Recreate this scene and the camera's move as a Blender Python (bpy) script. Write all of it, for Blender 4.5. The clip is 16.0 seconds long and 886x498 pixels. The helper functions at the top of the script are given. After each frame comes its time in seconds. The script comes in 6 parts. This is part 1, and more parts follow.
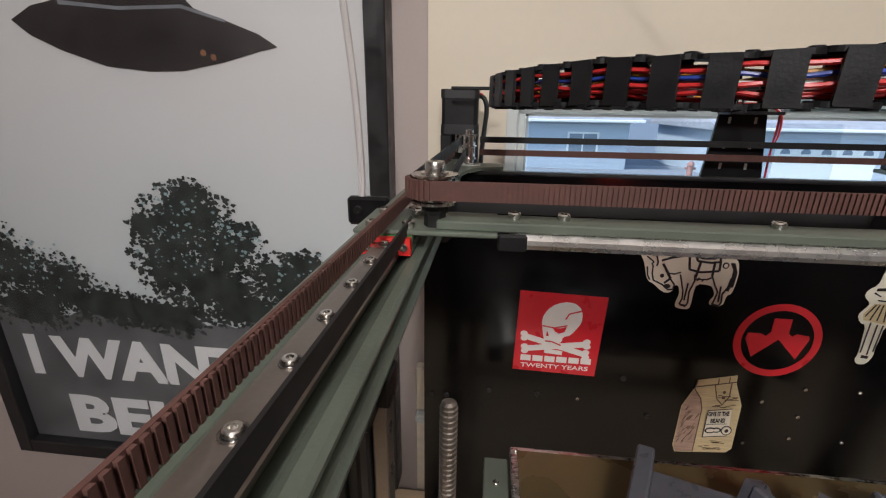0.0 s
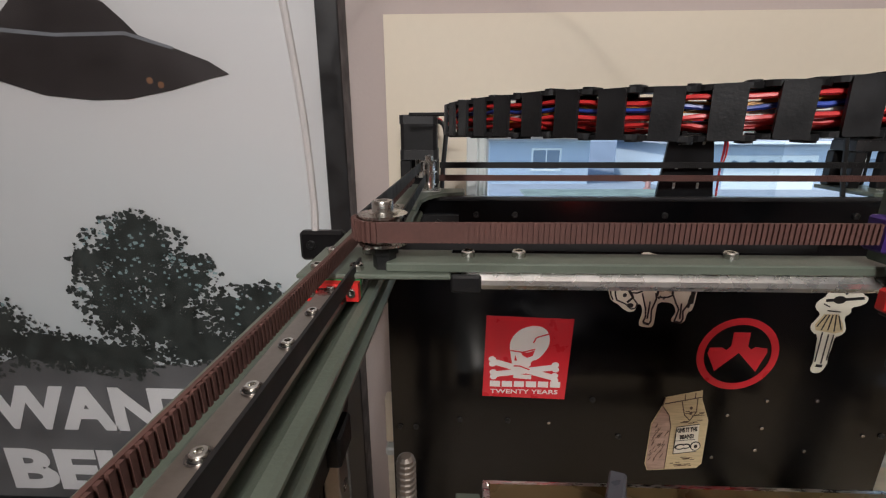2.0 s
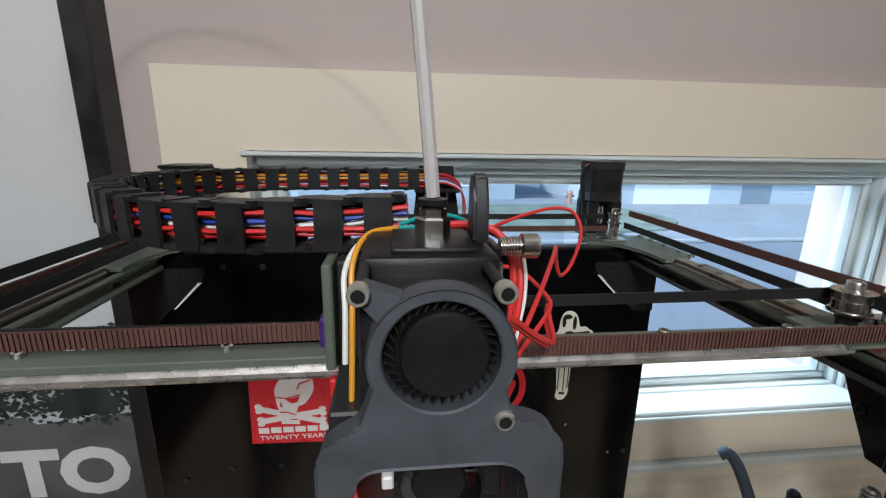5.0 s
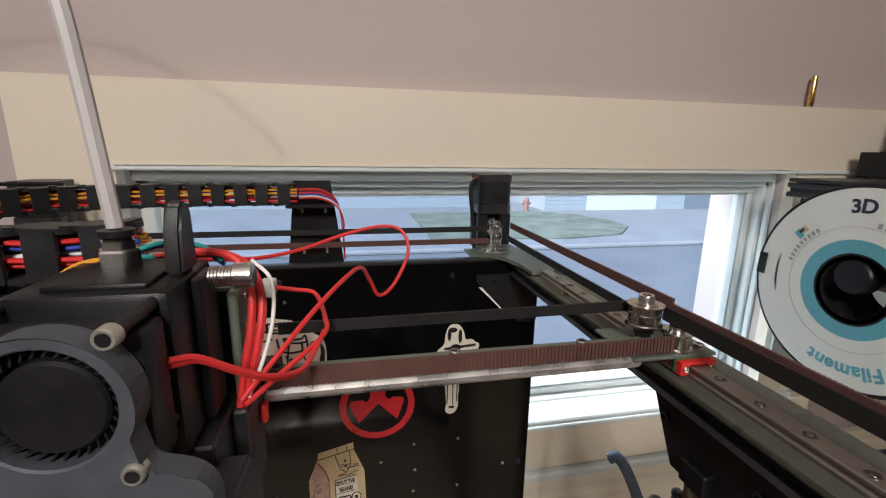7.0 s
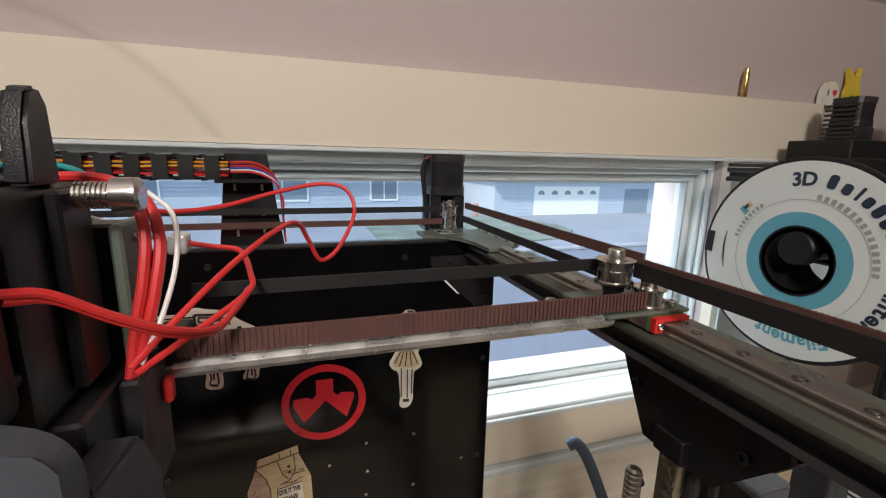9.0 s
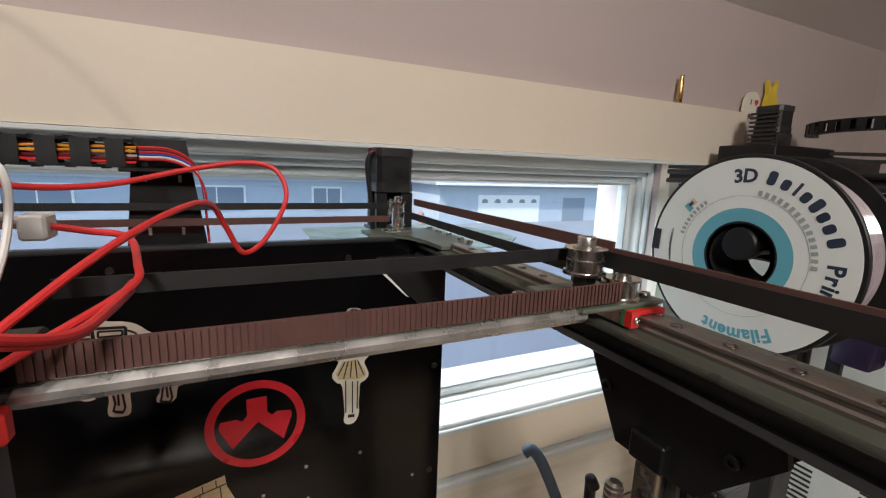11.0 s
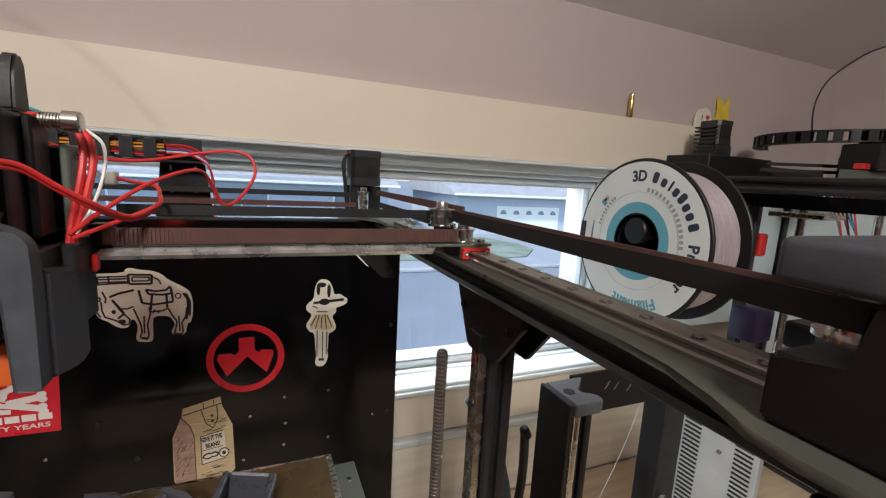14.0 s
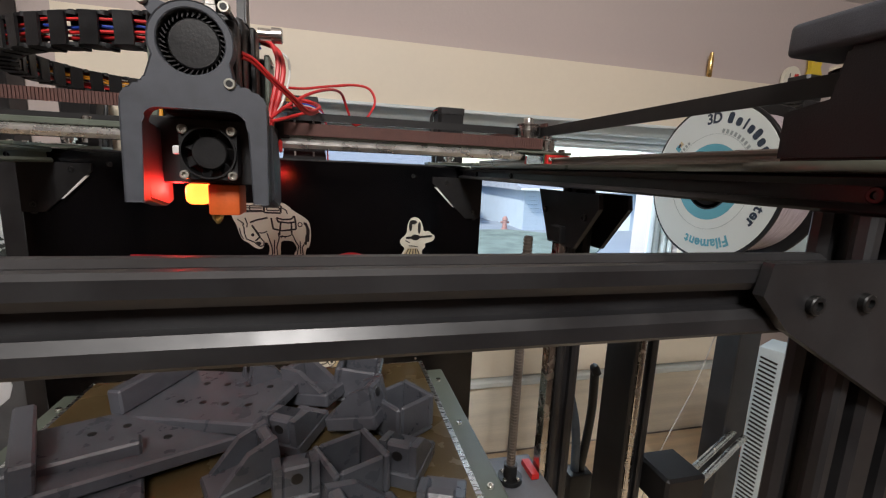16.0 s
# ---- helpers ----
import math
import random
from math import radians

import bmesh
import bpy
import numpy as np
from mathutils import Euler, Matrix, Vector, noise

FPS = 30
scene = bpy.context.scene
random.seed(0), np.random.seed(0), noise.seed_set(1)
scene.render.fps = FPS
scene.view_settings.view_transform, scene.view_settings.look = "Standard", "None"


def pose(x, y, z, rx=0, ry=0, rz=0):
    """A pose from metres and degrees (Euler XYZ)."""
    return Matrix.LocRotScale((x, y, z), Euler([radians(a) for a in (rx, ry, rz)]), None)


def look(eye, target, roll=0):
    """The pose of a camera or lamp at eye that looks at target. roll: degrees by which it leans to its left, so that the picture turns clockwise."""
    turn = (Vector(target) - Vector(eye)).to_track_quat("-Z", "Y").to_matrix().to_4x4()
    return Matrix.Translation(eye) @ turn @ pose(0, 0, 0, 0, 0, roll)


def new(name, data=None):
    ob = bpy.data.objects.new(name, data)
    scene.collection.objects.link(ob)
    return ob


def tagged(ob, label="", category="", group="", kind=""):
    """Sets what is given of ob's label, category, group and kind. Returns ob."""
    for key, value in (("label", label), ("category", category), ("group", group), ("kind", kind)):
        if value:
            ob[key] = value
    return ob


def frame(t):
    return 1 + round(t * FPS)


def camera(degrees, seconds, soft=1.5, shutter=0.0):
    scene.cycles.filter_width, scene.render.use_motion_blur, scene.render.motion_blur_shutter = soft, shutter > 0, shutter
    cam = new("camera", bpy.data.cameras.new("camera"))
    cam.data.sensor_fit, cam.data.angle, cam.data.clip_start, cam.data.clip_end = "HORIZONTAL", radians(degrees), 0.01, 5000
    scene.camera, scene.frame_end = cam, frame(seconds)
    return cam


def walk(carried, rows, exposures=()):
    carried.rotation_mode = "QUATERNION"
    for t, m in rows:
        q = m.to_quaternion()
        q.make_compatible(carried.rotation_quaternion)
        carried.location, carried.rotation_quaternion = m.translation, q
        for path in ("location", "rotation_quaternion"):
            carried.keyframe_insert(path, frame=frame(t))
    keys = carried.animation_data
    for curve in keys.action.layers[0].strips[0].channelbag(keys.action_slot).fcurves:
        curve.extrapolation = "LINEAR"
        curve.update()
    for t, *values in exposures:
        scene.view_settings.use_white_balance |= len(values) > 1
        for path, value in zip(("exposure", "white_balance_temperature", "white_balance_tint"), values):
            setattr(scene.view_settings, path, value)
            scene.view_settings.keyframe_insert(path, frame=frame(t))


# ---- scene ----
cam = camera(91.5, 16.0, soft=1.2)
METRES, EYE, TILT, LEAN, TURN = 0.75, 1.30, 0.0, 0.0, 6.2
ROWS = [
    (0.0, 0.0, 0.0, 0.0, 0.23, -18.37, -0.7),
    (0.5, 0.0005, 0.0019, 0.0015, -0.66, -18.05, -0.7),
    (1.0, 0.0046, 0.0054, 0.0055, -1.9, -17.42, -0.44),
    (1.5, 0.0086, 0.0083, 0.0074, -3.13, -16.42, -0.08),
    (2.0, 0.011, 0.015, 0.0088, -4.1, -16.01, 0.15),
    (2.5, 0.0079, 0.0402, 0.0186, -5.2, -15.85, -0.42),
    (3.0, 0.0104, 0.0816, 0.0331, -7.14, -15.64, -1.43),
    (3.5, 0.0128, 0.0763, 0.0432, -7.56, -15.44, -1.48),
    (4.0, 0.0818, 0.0345, 0.0436, -8.53, -15.05, -1.56),
    (4.5, 0.1791, -0.0037, 0.0582, -10.77, -14.49, -1.2),
    (5.0, 0.257, -0.0332, 0.0636, -12.52, -14.06, -0.92),
    (7.5, 0.3759, -0.0601, 0.0738, -18.52, -12.81, -0.87),
    (8.0, 0.3774, -0.076, 0.0684, -19.11, -12.81, -0.81),
    (8.5, 0.381, -0.0685, 0.0583, -20.54, -12.32, -0.93),
    (9.0, 0.3825, -0.0251, 0.0294, -24.27, -11.93, -1.31),
    (9.5, 0.3898, 0.0059, 0.009, -27.71, -11.35, -1.84),
    (10.0, 0.4009, 0.0139, 0.0107, -29.69, -10.72, -1.91),
    (12.5, 0.3753, -0.0271, 0.0047, -32.01, -10.76, -2.18),
    (13.0, 0.3656, -0.0759, 0.0023, -30.46, -10.43, -3.13),
    (13.5, 0.3977, -0.1374, -0.0039, -29.76, -9.63, -3.23),
    (14.0, 0.4102, -0.1765, -0.0067, -28.76, -9.35, -3.08),
    (14.5, 0.4144, -0.2036, -0.0212, -27.25, -9.35, -2.69),
    (15.0, 0.3995, -0.2255, -0.0376, -25.25, -9.49, -2.57),
    (15.5, 0.3696, -0.245, -0.0513, -22.3, -9.62, -2.6),
    (16.0, 0.3453, -0.2582, -0.0929, -20.2, -10.21, -2.41),
]
walk(cam, [(t, pose(0, 0, EYE, TILT, LEAN, TURN) @ pose(METRES * x, METRES * y, METRES * z, 90 + pitch, roll, yaw)) for t, x, y, z, yaw, pitch, roll in ROWS],
     exposures=[(0.0, 1.22, 6350, 10.0), (3.0, 1.22, 6350, 10.0), (4.2, 1.22, 6150, 7.0), (5.0, 1.20, 5900, 4.0), (5.4, 1.20, 5950, 5.0), (7.2, 1.20, 6550, 11.0), (10.0, 1.20, 6600, 11.0), (12.5, 1.22, 6600, 12.0), (16.0, 1.25, 6450, 10.0)])

# ---- world, sun, lamps ----
world = bpy.data.worlds.new("world")
scene.world = world
world.use_nodes = True
wn = world.node_tree.nodes
wl = world.node_tree.links
sky = wn.new("ShaderNodeTexSky")
sky.sky_type = "NISHITA"
sky.sun_disc = False
sky.sun_elevation = radians(46)
sky.sun_rotation = radians(239)
wn["Background"].inputs["Strength"].default_value = 0.15
wl.new(sky.outputs["Color"], wn["Background"].inputs["Color"])
sun = new("sun", bpy.data.lights.new("sun", "SUN"))
sun.data.energy, sun.data.angle, sun.data.color = 2.0, radians(3), (1.0, 0.95, 0.88)
sun.matrix_world = look((-5, -3, 6), (0, 0, 0))
lamp = new("ceiling_lamp", bpy.data.lights.new("ceiling_lamp", "AREA"))
lamp.data.shape, lamp.data.size, lamp.data.size_y, lamp.data.energy = "RECTANGLE", 0.32, 0.32, 5.7
lamp.data.color = (1.0, 0.96, 0.93)
lamp.matrix_world = look((0.12, -0.95, 2.02), (0.15, 0.4, 1.0))
bulb = new("ceiling_bulb", bpy.data.lights.new("ceiling_bulb", "AREA"))
bulb.data.shape, bulb.data.size, bulb.data.energy, bulb.data.color = "DISK", 0.035, 1.4, (1.0, 0.95, 0.90)
bulb.matrix_world = look((0.035, -0.95, 2.00), (0.1, 0.4, 1.2))

# Added fill lamp, unseen above the window outside, to brighten the bench.
sky_fill = new("window_sky_fill", bpy.data.lights.new("window_sky_fill", "AREA"))
sky_fill.data.shape, sky_fill.data.size, sky_fill.data.size_y, sky_fill.data.energy = "RECTANGLE", 0.9, 0.3, 6.5
sky_fill.data.color = (0.80, 0.91, 1.0)
sky_fill.matrix_world = look((0.5, 0.92, 1.55), (0.55, 0.40, 0.85))


# ---- materials ----
def surf(name, col, rough=0.5, metal=0.0, var=0.12, scale=30.0, bump=0.0, bscale=600.0, rvar=0.08, coat=0.0, stretch=None, rand=0.0, spec=0.5):
    """A procedural surface: a base colour with large and small variation, fine relief and uneven gloss."""
    m = bpy.data.materials.new(name)
    m.use_nodes = True
    nt = m.node_tree
    n, l = nt.nodes, nt.links
    p = n["Principled BSDF"]
    tc = n.new("ShaderNodeTexCoord")
    mp = n.new("ShaderNodeMapping")
    l.new(tc.outputs["Object"], mp.inputs["Vector"])
    if stretch:
        mp.inputs["Scale"].default_value = stretch
    big = n.new("ShaderNodeTexNoise")
    big.inputs["Scale"].default_value, big.inputs["Detail"].default_value = scale, 5
    l.new(mp.outputs["Vector"], big.inputs["Vector"])
    fine = n.new("ShaderNodeTexNoise")
    fine.inputs["Scale"].default_value, fine.inputs["Detail"].default_value = bscale, 3
    l.new(mp.outputs["Vector"], fine.inputs["Vector"])
    add = n.new("ShaderNodeMath")
    add.operation = "MULTIPLY_ADD"
    add.inputs[1].default_value = 0.35
    l.new(fine.outputs["Fac"], add.inputs[0])
    l.new(big.outputs["Fac"], add.inputs[2])
    ramp = n.new("ShaderNodeValToRGB")
    ramp.color_ramp.elements[0].position, ramp.color_ramp.elements[1].position = 0.42, 0.92
    ramp.color_ramp.elements[0].color = (*[c * (1 - var) for c in col], 1)
    ramp.color_ramp.elements[1].color = (*[min(1, c * (1 + var)) for c in col], 1)
    l.new(add.outputs[0], ramp.inputs["Fac"])
    out = ramp.outputs["Color"]
    if rand:
        info = n.new("ShaderNodeObjectInfo")
        hsv = n.new("ShaderNodeHueSaturation")
        mr = n.new("ShaderNodeMapRange")
        mr.inputs["To Min"].default_value, mr.inputs["To Max"].default_value = 1 - rand, 1 + rand
        l.new(info.outputs["Random"], mr.inputs["Value"])
        l.new(mr.outputs["Result"], hsv.inputs["Value"])
        l.new(out, hsv.inputs["Color"])
        out = hsv.outputs["Color"]
    l.new(out, p.inputs["Base Color"])
    rr = n.new("ShaderNodeMapRange")
    rr.inputs["From Min"].default_value, rr.inputs["From Max"].default_value = 0.3, 0.7
    rr.inputs["To Min"].default_value, rr.inputs["To Max"].default_value = max(0.02, rough - rvar), min(1, rough + rvar)
    l.new(big.outputs["Fac"], rr.inputs["Value"])
    l.new(rr.outputs["Result"], p.inputs["Roughness"])
    p.inputs["Metallic"].default_value = metal
    p.inputs["Specular IOR Level"].default_value = spec
    p.inputs["Coat Weight"].default_value = coat
    if bump:
        b = n.new("ShaderNodeBump")
        b.inputs["Strength"].default_value, b.inputs["Distance"].default_value = bump, 0.001
        l.new(fine.outputs["Fac"], b.inputs["Height"])
        l.new(b.outputs["Normal"], p.inputs["Normal"])
    return m


def glass_mat(name, tint=(0.93, 0.97, 0.97), ior=1.45, rough=0.0):
    """Thin clear glass: see-through, with a mirror gloss that grows at grazing angles."""
    m = bpy.data.materials.new(name)
    m.use_nodes = True
    n, l = m.node_tree.nodes, m.node_tree.links
    n.remove(n["Principled BSDF"])
    tr, gl, mix, fr = n.new("ShaderNodeBsdfTransparent"), n.new("ShaderNodeBsdfGlossy"), n.new("ShaderNodeMixShader"), n.new("ShaderNodeFresnel")
    tr.inputs["Color"].default_value = (*tint, 1)
    gl.inputs["Roughness"].default_value = rough
    fr.inputs["IOR"].default_value = ior
    l.new(fr.outputs["Fac"], mix.inputs["Fac"])
    l.new(tr.outputs["BSDF"], mix.inputs[1])
    l.new(gl.outputs["BSDF"], mix.inputs[2])
    l.new(mix.outputs["Shader"], n["Material Output"].inputs["Surface"])
    return m


def glow_mat(name, col, strength):
    m = bpy.data.materials.new(name)
    m.use_nodes = True
    p = m.node_tree.nodes["Principled BSDF"]
    p.inputs["Base Color"].default_value = (*col, 1)
    p.inputs["Emission Color"].default_value = (*col, 1)
    p.inputs["Emission Strength"].default_value = strength
    return m


M_WALL = surf("wall_paint", (0.525, 0.445, 0.418), 0.85, var=0.03, scale=3, bump=0.25, bscale=260)
M_CREAM = surf("cream_paint", (0.80, 0.71, 0.57), 0.6, var=0.03, scale=4, bump=0.15, bscale=120)
M_CEIL = surf("ceiling_paint", (0.70, 0.64, 0.61), 0.9, var=0.03, scale=3, bump=0.4, bscale=200)
M_FLOOR = surf("floor_wood", (0.24, 0.15, 0.09), 0.5, var=0.3, scale=6, stretch=(1, 8, 1))
M_DESK = surf("bench_wood", (0.72, 0.56, 0.38), 0.5, var=0.16, scale=5, bscale=160, stretch=(1.5, 14, 1), bump=0.1)
M_PINE = surf("pine_board", (0.87, 0.80, 0.67), 0.55, var=0.14, scale=4, bscale=120, stretch=(1, 1, 14), bump=0.12)
M_VINYL = surf("white_vinyl", (0.70, 0.735, 0.715), 0.4, var=0.03, scale=8)
M_SEAL = surf("grey_gasket", (0.45, 0.48, 0.48), 0.7)
M_GLASS = glass_mat("window_glass")
M_PGLASS = glass_mat("poster_glazing", (0.97, 0.97, 0.97), 1.3)
M_BLACK = surf("black_anodised", (0.018, 0.0175, 0.0185), 0.42, var=0.3, scale=40, rvar=0.12, spec=0.6)
# Darker copy of the olive paint, with the right side's shade in its colour.
M_GREEN_SHADE = surf("olive_paint_shaded", (0.074, 0.078, 0.060), 0.34, var=0.2, scale=40, rvar=0.1, spec=0.5)
# Lighter and less metallic than rail_steel, its colour standing in for bright reflections.
M_RAILB = surf("bright_rail", (0.84, 0.81, 0.77), 0.30, 0.82, var=0.15, scale=90, rvar=0.10)
M_PRINTED = surf("slate_printed_plastic", (0.085, 0.090, 0.105), 0.32, var=0.2, scale=60, bump=0.15, bscale=1800)
M_PANEL = surf("black_panel", (0.0022, 0.0022, 0.0028), 0.16, var=0.3, scale=12, rvar=0.06, spec=0.34)
M_PLASTIC = surf("black_plastic", (0.012, 0.0115, 0.012), 0.44, var=0.25, scale=60, bump=0.1, spec=0.35)
M_CHAIN = surf("chain_plastic", (0.013, 0.013, 0.014), 0.45, var=0.35, scale=90, bump=0.15, rand=0.25, spec=0.35)
M_GREEN = surf("olive_paint", (0.118, 0.138, 0.108), 0.42, var=0.14, scale=35, bump=0.12, bscale=900)
M_GREY = surf("grey_printed_plastic", (0.062, 0.067, 0.080), 0.55, var=0.25, scale=90, bump=0.2, bscale=2600)
M_GREYL = surf("light_grey_printed_plastic", (0.17, 0.18, 0.20), 0.55, var=0.15, scale=70, bump=0.3, bscale=1500)
M_BLKPRINT = surf("black_printed_plastic", (0.0065, 0.0062, 0.0068), 0.38, var=0.3, scale=60, bump=0.15, bscale=1800, spec=0.35)
M_STEEL = surf("bright_steel", (0.62, 0.60, 0.56), 0.24, 1.0, var=0.1, scale=120)
M_ALU = surf("brushed_aluminium", (0.70, 0.69, 0.66), 0.28, 1.0, var=0.10, scale=60, stretch=(1, 6, 6))
M_RAIL = surf("rail_steel", (0.30, 0.265, 0.235), 0.34, 0.9, var=0.15, scale=40)
M_BELT = surf("brown_belt", (0.105, 0.046, 0.037), 0.72, var=0.22, scale=80)
M_BELTB = surf("black_belt", (0.010, 0.009, 0.009), 0.6, var=0.2, scale=80)
M_RED = surf("red_plastic", (0.62, 0.025, 0.022), 0.4, var=0.1)
M_GRN = surf("green_plastic", (0.02, 0.22, 0.07), 0.45)
M_ORANGE = surf("orange_silicone", (0.70, 0.13, 0.025), 0.5, var=0.12, scale=60)
M_ZINC = surf("dull_zinc", (0.52, 0.50, 0.44), 0.38, 0.7, var=0.15, scale=200)
M_SCREW = surf("dark_screw", (0.05, 0.05, 0.05), 0.35, 0.8)
M_WHITE = surf("white_plastic", (0.80, 0.79, 0.76), 0.45, var=0.04)
M_TUBE = surf("milky_tube", (0.52, 0.49, 0.48), 0.35, var=0.08)
M_GLOW = glow_mat("hot_led", (1.0, 0.12, 0.016), 3.2)
M_STKW = surf("sticker_cream", (0.78, 0.74, 0.62), 0.4, var=0.04)
M_STKR = surf("sticker_red", (0.62, 0.022, 0.035), 0.32, var=0.06)
M_STKK = surf("sticker_black", (0.012, 0.011, 0.011), 0.4)
M_STKTL = surf("sticker_brown_ink", (0.10, 0.060, 0.040), 0.5)
M_STKT = surf("sticker_kraft", (0.60, 0.49, 0.29), 0.45, var=0.2, scale=60, stretch=(1, 1, 12))
M_STKTD = surf("sticker_kraft_dark", (0.42, 0.29, 0.23), 0.5, var=0.3, scale=60, stretch=(1, 1, 8))
M_BED = surf("amber_bed_sheet", (0.13, 0.092, 0.042), 0.26, 0.25, var=0.15, scale=14, rvar=0.1)
M_BRASS = surf("brass", (0.72, 0.50, 0.20), 0.25, 1.0, var=0.12, scale=60)
M_YEL = surf("yellow_plastic", (0.80, 0.58, 0.05), 0.5)
M_LABEL = surf("spool_label", (0.74, 0.78, 0.74), 0.38, var=0.03, scale=20)
M_TEAL = surf("teal_print", (0.12, 0.40, 0.49), 0.38, var=0.04)
M_NAVY = surf("navy_print", (0.022, 0.035, 0.06), 0.4)
M_GREYPR = surf("grey_print", (0.33, 0.37, 0.35), 0.4)
M_FIL = surf("clear_filament", (0.40, 0.34, 0.36), 0.16, var=0.35, scale=50, stretch=(60, 1, 1), coat=1.0)
M_PSU = surf("galvanised_case", (0.60, 0.68, 0.71), 0.38, 0.12, var=0.12, scale=25)
M_BLUEG = surf("blue_grey_grip", (0.07, 0.10, 0.14), 0.55, var=0.2)
WIRE = {k: surf("wire_" + k, c, 0.42, var=0.08) for k, c in dict(
    red=(0.62, 0.03, 0.03), white=(0.78, 0.76, 0.72), blue=(0.03, 0.07, 0.40), orange=(0.75, 0.33, 0.03),
    black=(0.012, 0.012, 0.012), teal=(0.02, 0.30, 0.28), maroon=(0.16, 0.015, 0.02)).items()}


# ---- mesh helpers ----
def thing(name, label, category, group="", at=(0, 0, 0), kind=""):
    ob = new(name)
    ob.empty_display_size = 0.01
    ob.location = at
    return tagged(ob, label, category, group, kind)


def finish(name, bm, mat, smooth=False):
    me = bpy.data.meshes.new(name)
    if len(bm.faces) > 1:
        bmesh.ops.recalc_face_normals(bm, faces=bm.faces)
    bm.to_mesh(me)
    bm.free()
    for m in (mat if isinstance(mat, (list, tuple)) else [mat]):
        me.materials.append(m)
    if smooth:
        me.polygons.foreach_set("use_smooth", [True] * len(me.polygons))
        me.set_sharp_from_angle(angle=radians(35))
    return me


def part(name, bm, mat, parent=None, label="", smooth=True):
    ob = new(name, finish(name, bm, mat, smooth))
    if parent:
        ob.parent = parent
        off = parent.matrix_basis.translation + (parent.parent.matrix_basis.translation if parent.parent else Vector())
        ob.location = -off
    return tagged(ob, label) if label else ob


def piece(name, me, parent, loc, rot=(0, 0, 0), label=""):
    """Another object on a shared mesh, under a thing or part."""
    ob = new(name, me)
    ob.parent = parent
    off = parent.matrix_basis.translation + (parent.parent.matrix_basis.translation if parent.parent else Vector())
    ob.matrix_basis = Matrix.Translation(Vector(loc) - off) @ Euler(rot).to_matrix().to_4x4()
    return tagged(ob, label) if label else ob


def box(bm, x0, x1, y0, y1, z0, z1, bevel=0.0, m=None, seg=1):
    r = bmesh.ops.create_cube(bm, size=1, matrix=Matrix.Translation(((x0 + x1) / 2, (y0 + y1) / 2, (z0 + z1) / 2)) @ Matrix.Diagonal((x1 - x0, y1 - y0, z1 - z0, 1)))
    vs = r["verts"]
    if bevel:
        es = list({e for v in vs for e in v.link_edges})
        q = bmesh.ops.bevel(bm, geom=es, offset=bevel, segments=seg, affect="EDGES", profile=0.5)
        vs = list({v for f in q["faces"] for v in f.verts} | {v for v in vs if v.is_valid})
    if m is not None:
        bmesh.ops.transform(bm, matrix=m, verts=vs)
    return bm


def bx(*a, **k):
    return box(bmesh.new(), *a, **k)


def cyl(bm, p0, p1, r, r2=None, seg=20):
    p0, p1 = Vector(p0), Vector(p1)
    d = p1 - p0
    m = Matrix.Translation((p0 + p1) / 2) @ d.to_track_quat("Z", "Y").to_matrix().to_4x4()
    bmesh.ops.create_cone(bm, cap_ends=True, segments=seg, radius1=r, radius2=r if r2 is None else r2, depth=d.length, matrix=m)
    return bm


def lathe(bm, prof, origin, axis=(0, 0, 1), seg=32, closed=False):
    """Turn a profile of (radius, height) about an axis."""
    m = Matrix.Translation(origin) @ Vector(axis).to_track_quat("Z", "Y").to_matrix().to_4x4()
    rings = [[bm.verts.new(m @ Vector((r * math.cos(a), r * math.sin(a), h))) for a in (2 * math.pi * i / seg for i in range(seg))] for r, h in prof]
    pairs = list(zip(rings, rings[1:])) + ([(rings[-1], rings[0])] if closed else [])
    for a, b in pairs:
        for i in range(seg):
            bm.faces.new((a[i], a[(i + 1) % seg], b[(i + 1) % seg], b[i]))
    if not closed:
        for ring in (rings[0], rings[-1]):
            bm.faces.new(ring)
    return bm


def prism(bm, pts, to3, d0, d1):
    """A flat outline given thickness; to3(u, v, d) places it."""
    a = [bm.verts.new(to3(u, v, d0)) for u, v in pts]
    b = [bm.verts.new(to3(u, v, d1)) for u, v in pts]
    bm.faces.new(a)
    bm.faces.new(b[::-1])
    for i in range(len(pts)):
        j = (i + 1) % len(pts)
        bm.faces.new((a[i], b[i], b[j], a[j]))
    return bm


def spline(pts, steps=8):
    """A smooth line through the points."""
    p = [Vector(q) for q in pts]
    p = [2 * p[0] - p[1]] + p + [2 * p[-1] - p[-2]]
    out = []
    for i in range(1, len(p) - 2):
        for s in range(steps):
            t = s / steps
            out.append(0.5 * (2 * p[i] + (p[i + 1] - p[i - 1]) * t + (2 * p[i - 1] - 5 * p[i] + 4 * p[i + 1] - p[i + 2]) * t * t + (3 * p[i] - p[i - 1] - 3 * p[i + 1] + p[i + 2]) * t ** 3))
    return out + [p[-2]]


def tube(bm, pts, r, seg=8):
    n = Vector((0.31, 0.2, 0.93))
    rings = []
    for i, q in enumerate(pts):
        d = (pts[min(i + 1, len(pts) - 1)] - pts[max(i - 1, 0)]).normalized()
        n = (n - d * n.dot(d)).normalized()
        b = d.cross(n)
        rings.append([bm.verts.new(q + r * (math.cos(2 * math.pi * k / seg) * n + math.sin(2 * math.pi * k / seg) * b)) for k in range(seg)])
    for a, b in zip(rings, rings[1:]):
        for k in range(seg):
            bm.faces.new((a[k], a[(k + 1) % seg], b[(k + 1) % seg], b[k]))
    bm.faces.new(rings[0])
    bm.faces.new(rings[-1])
    return bm


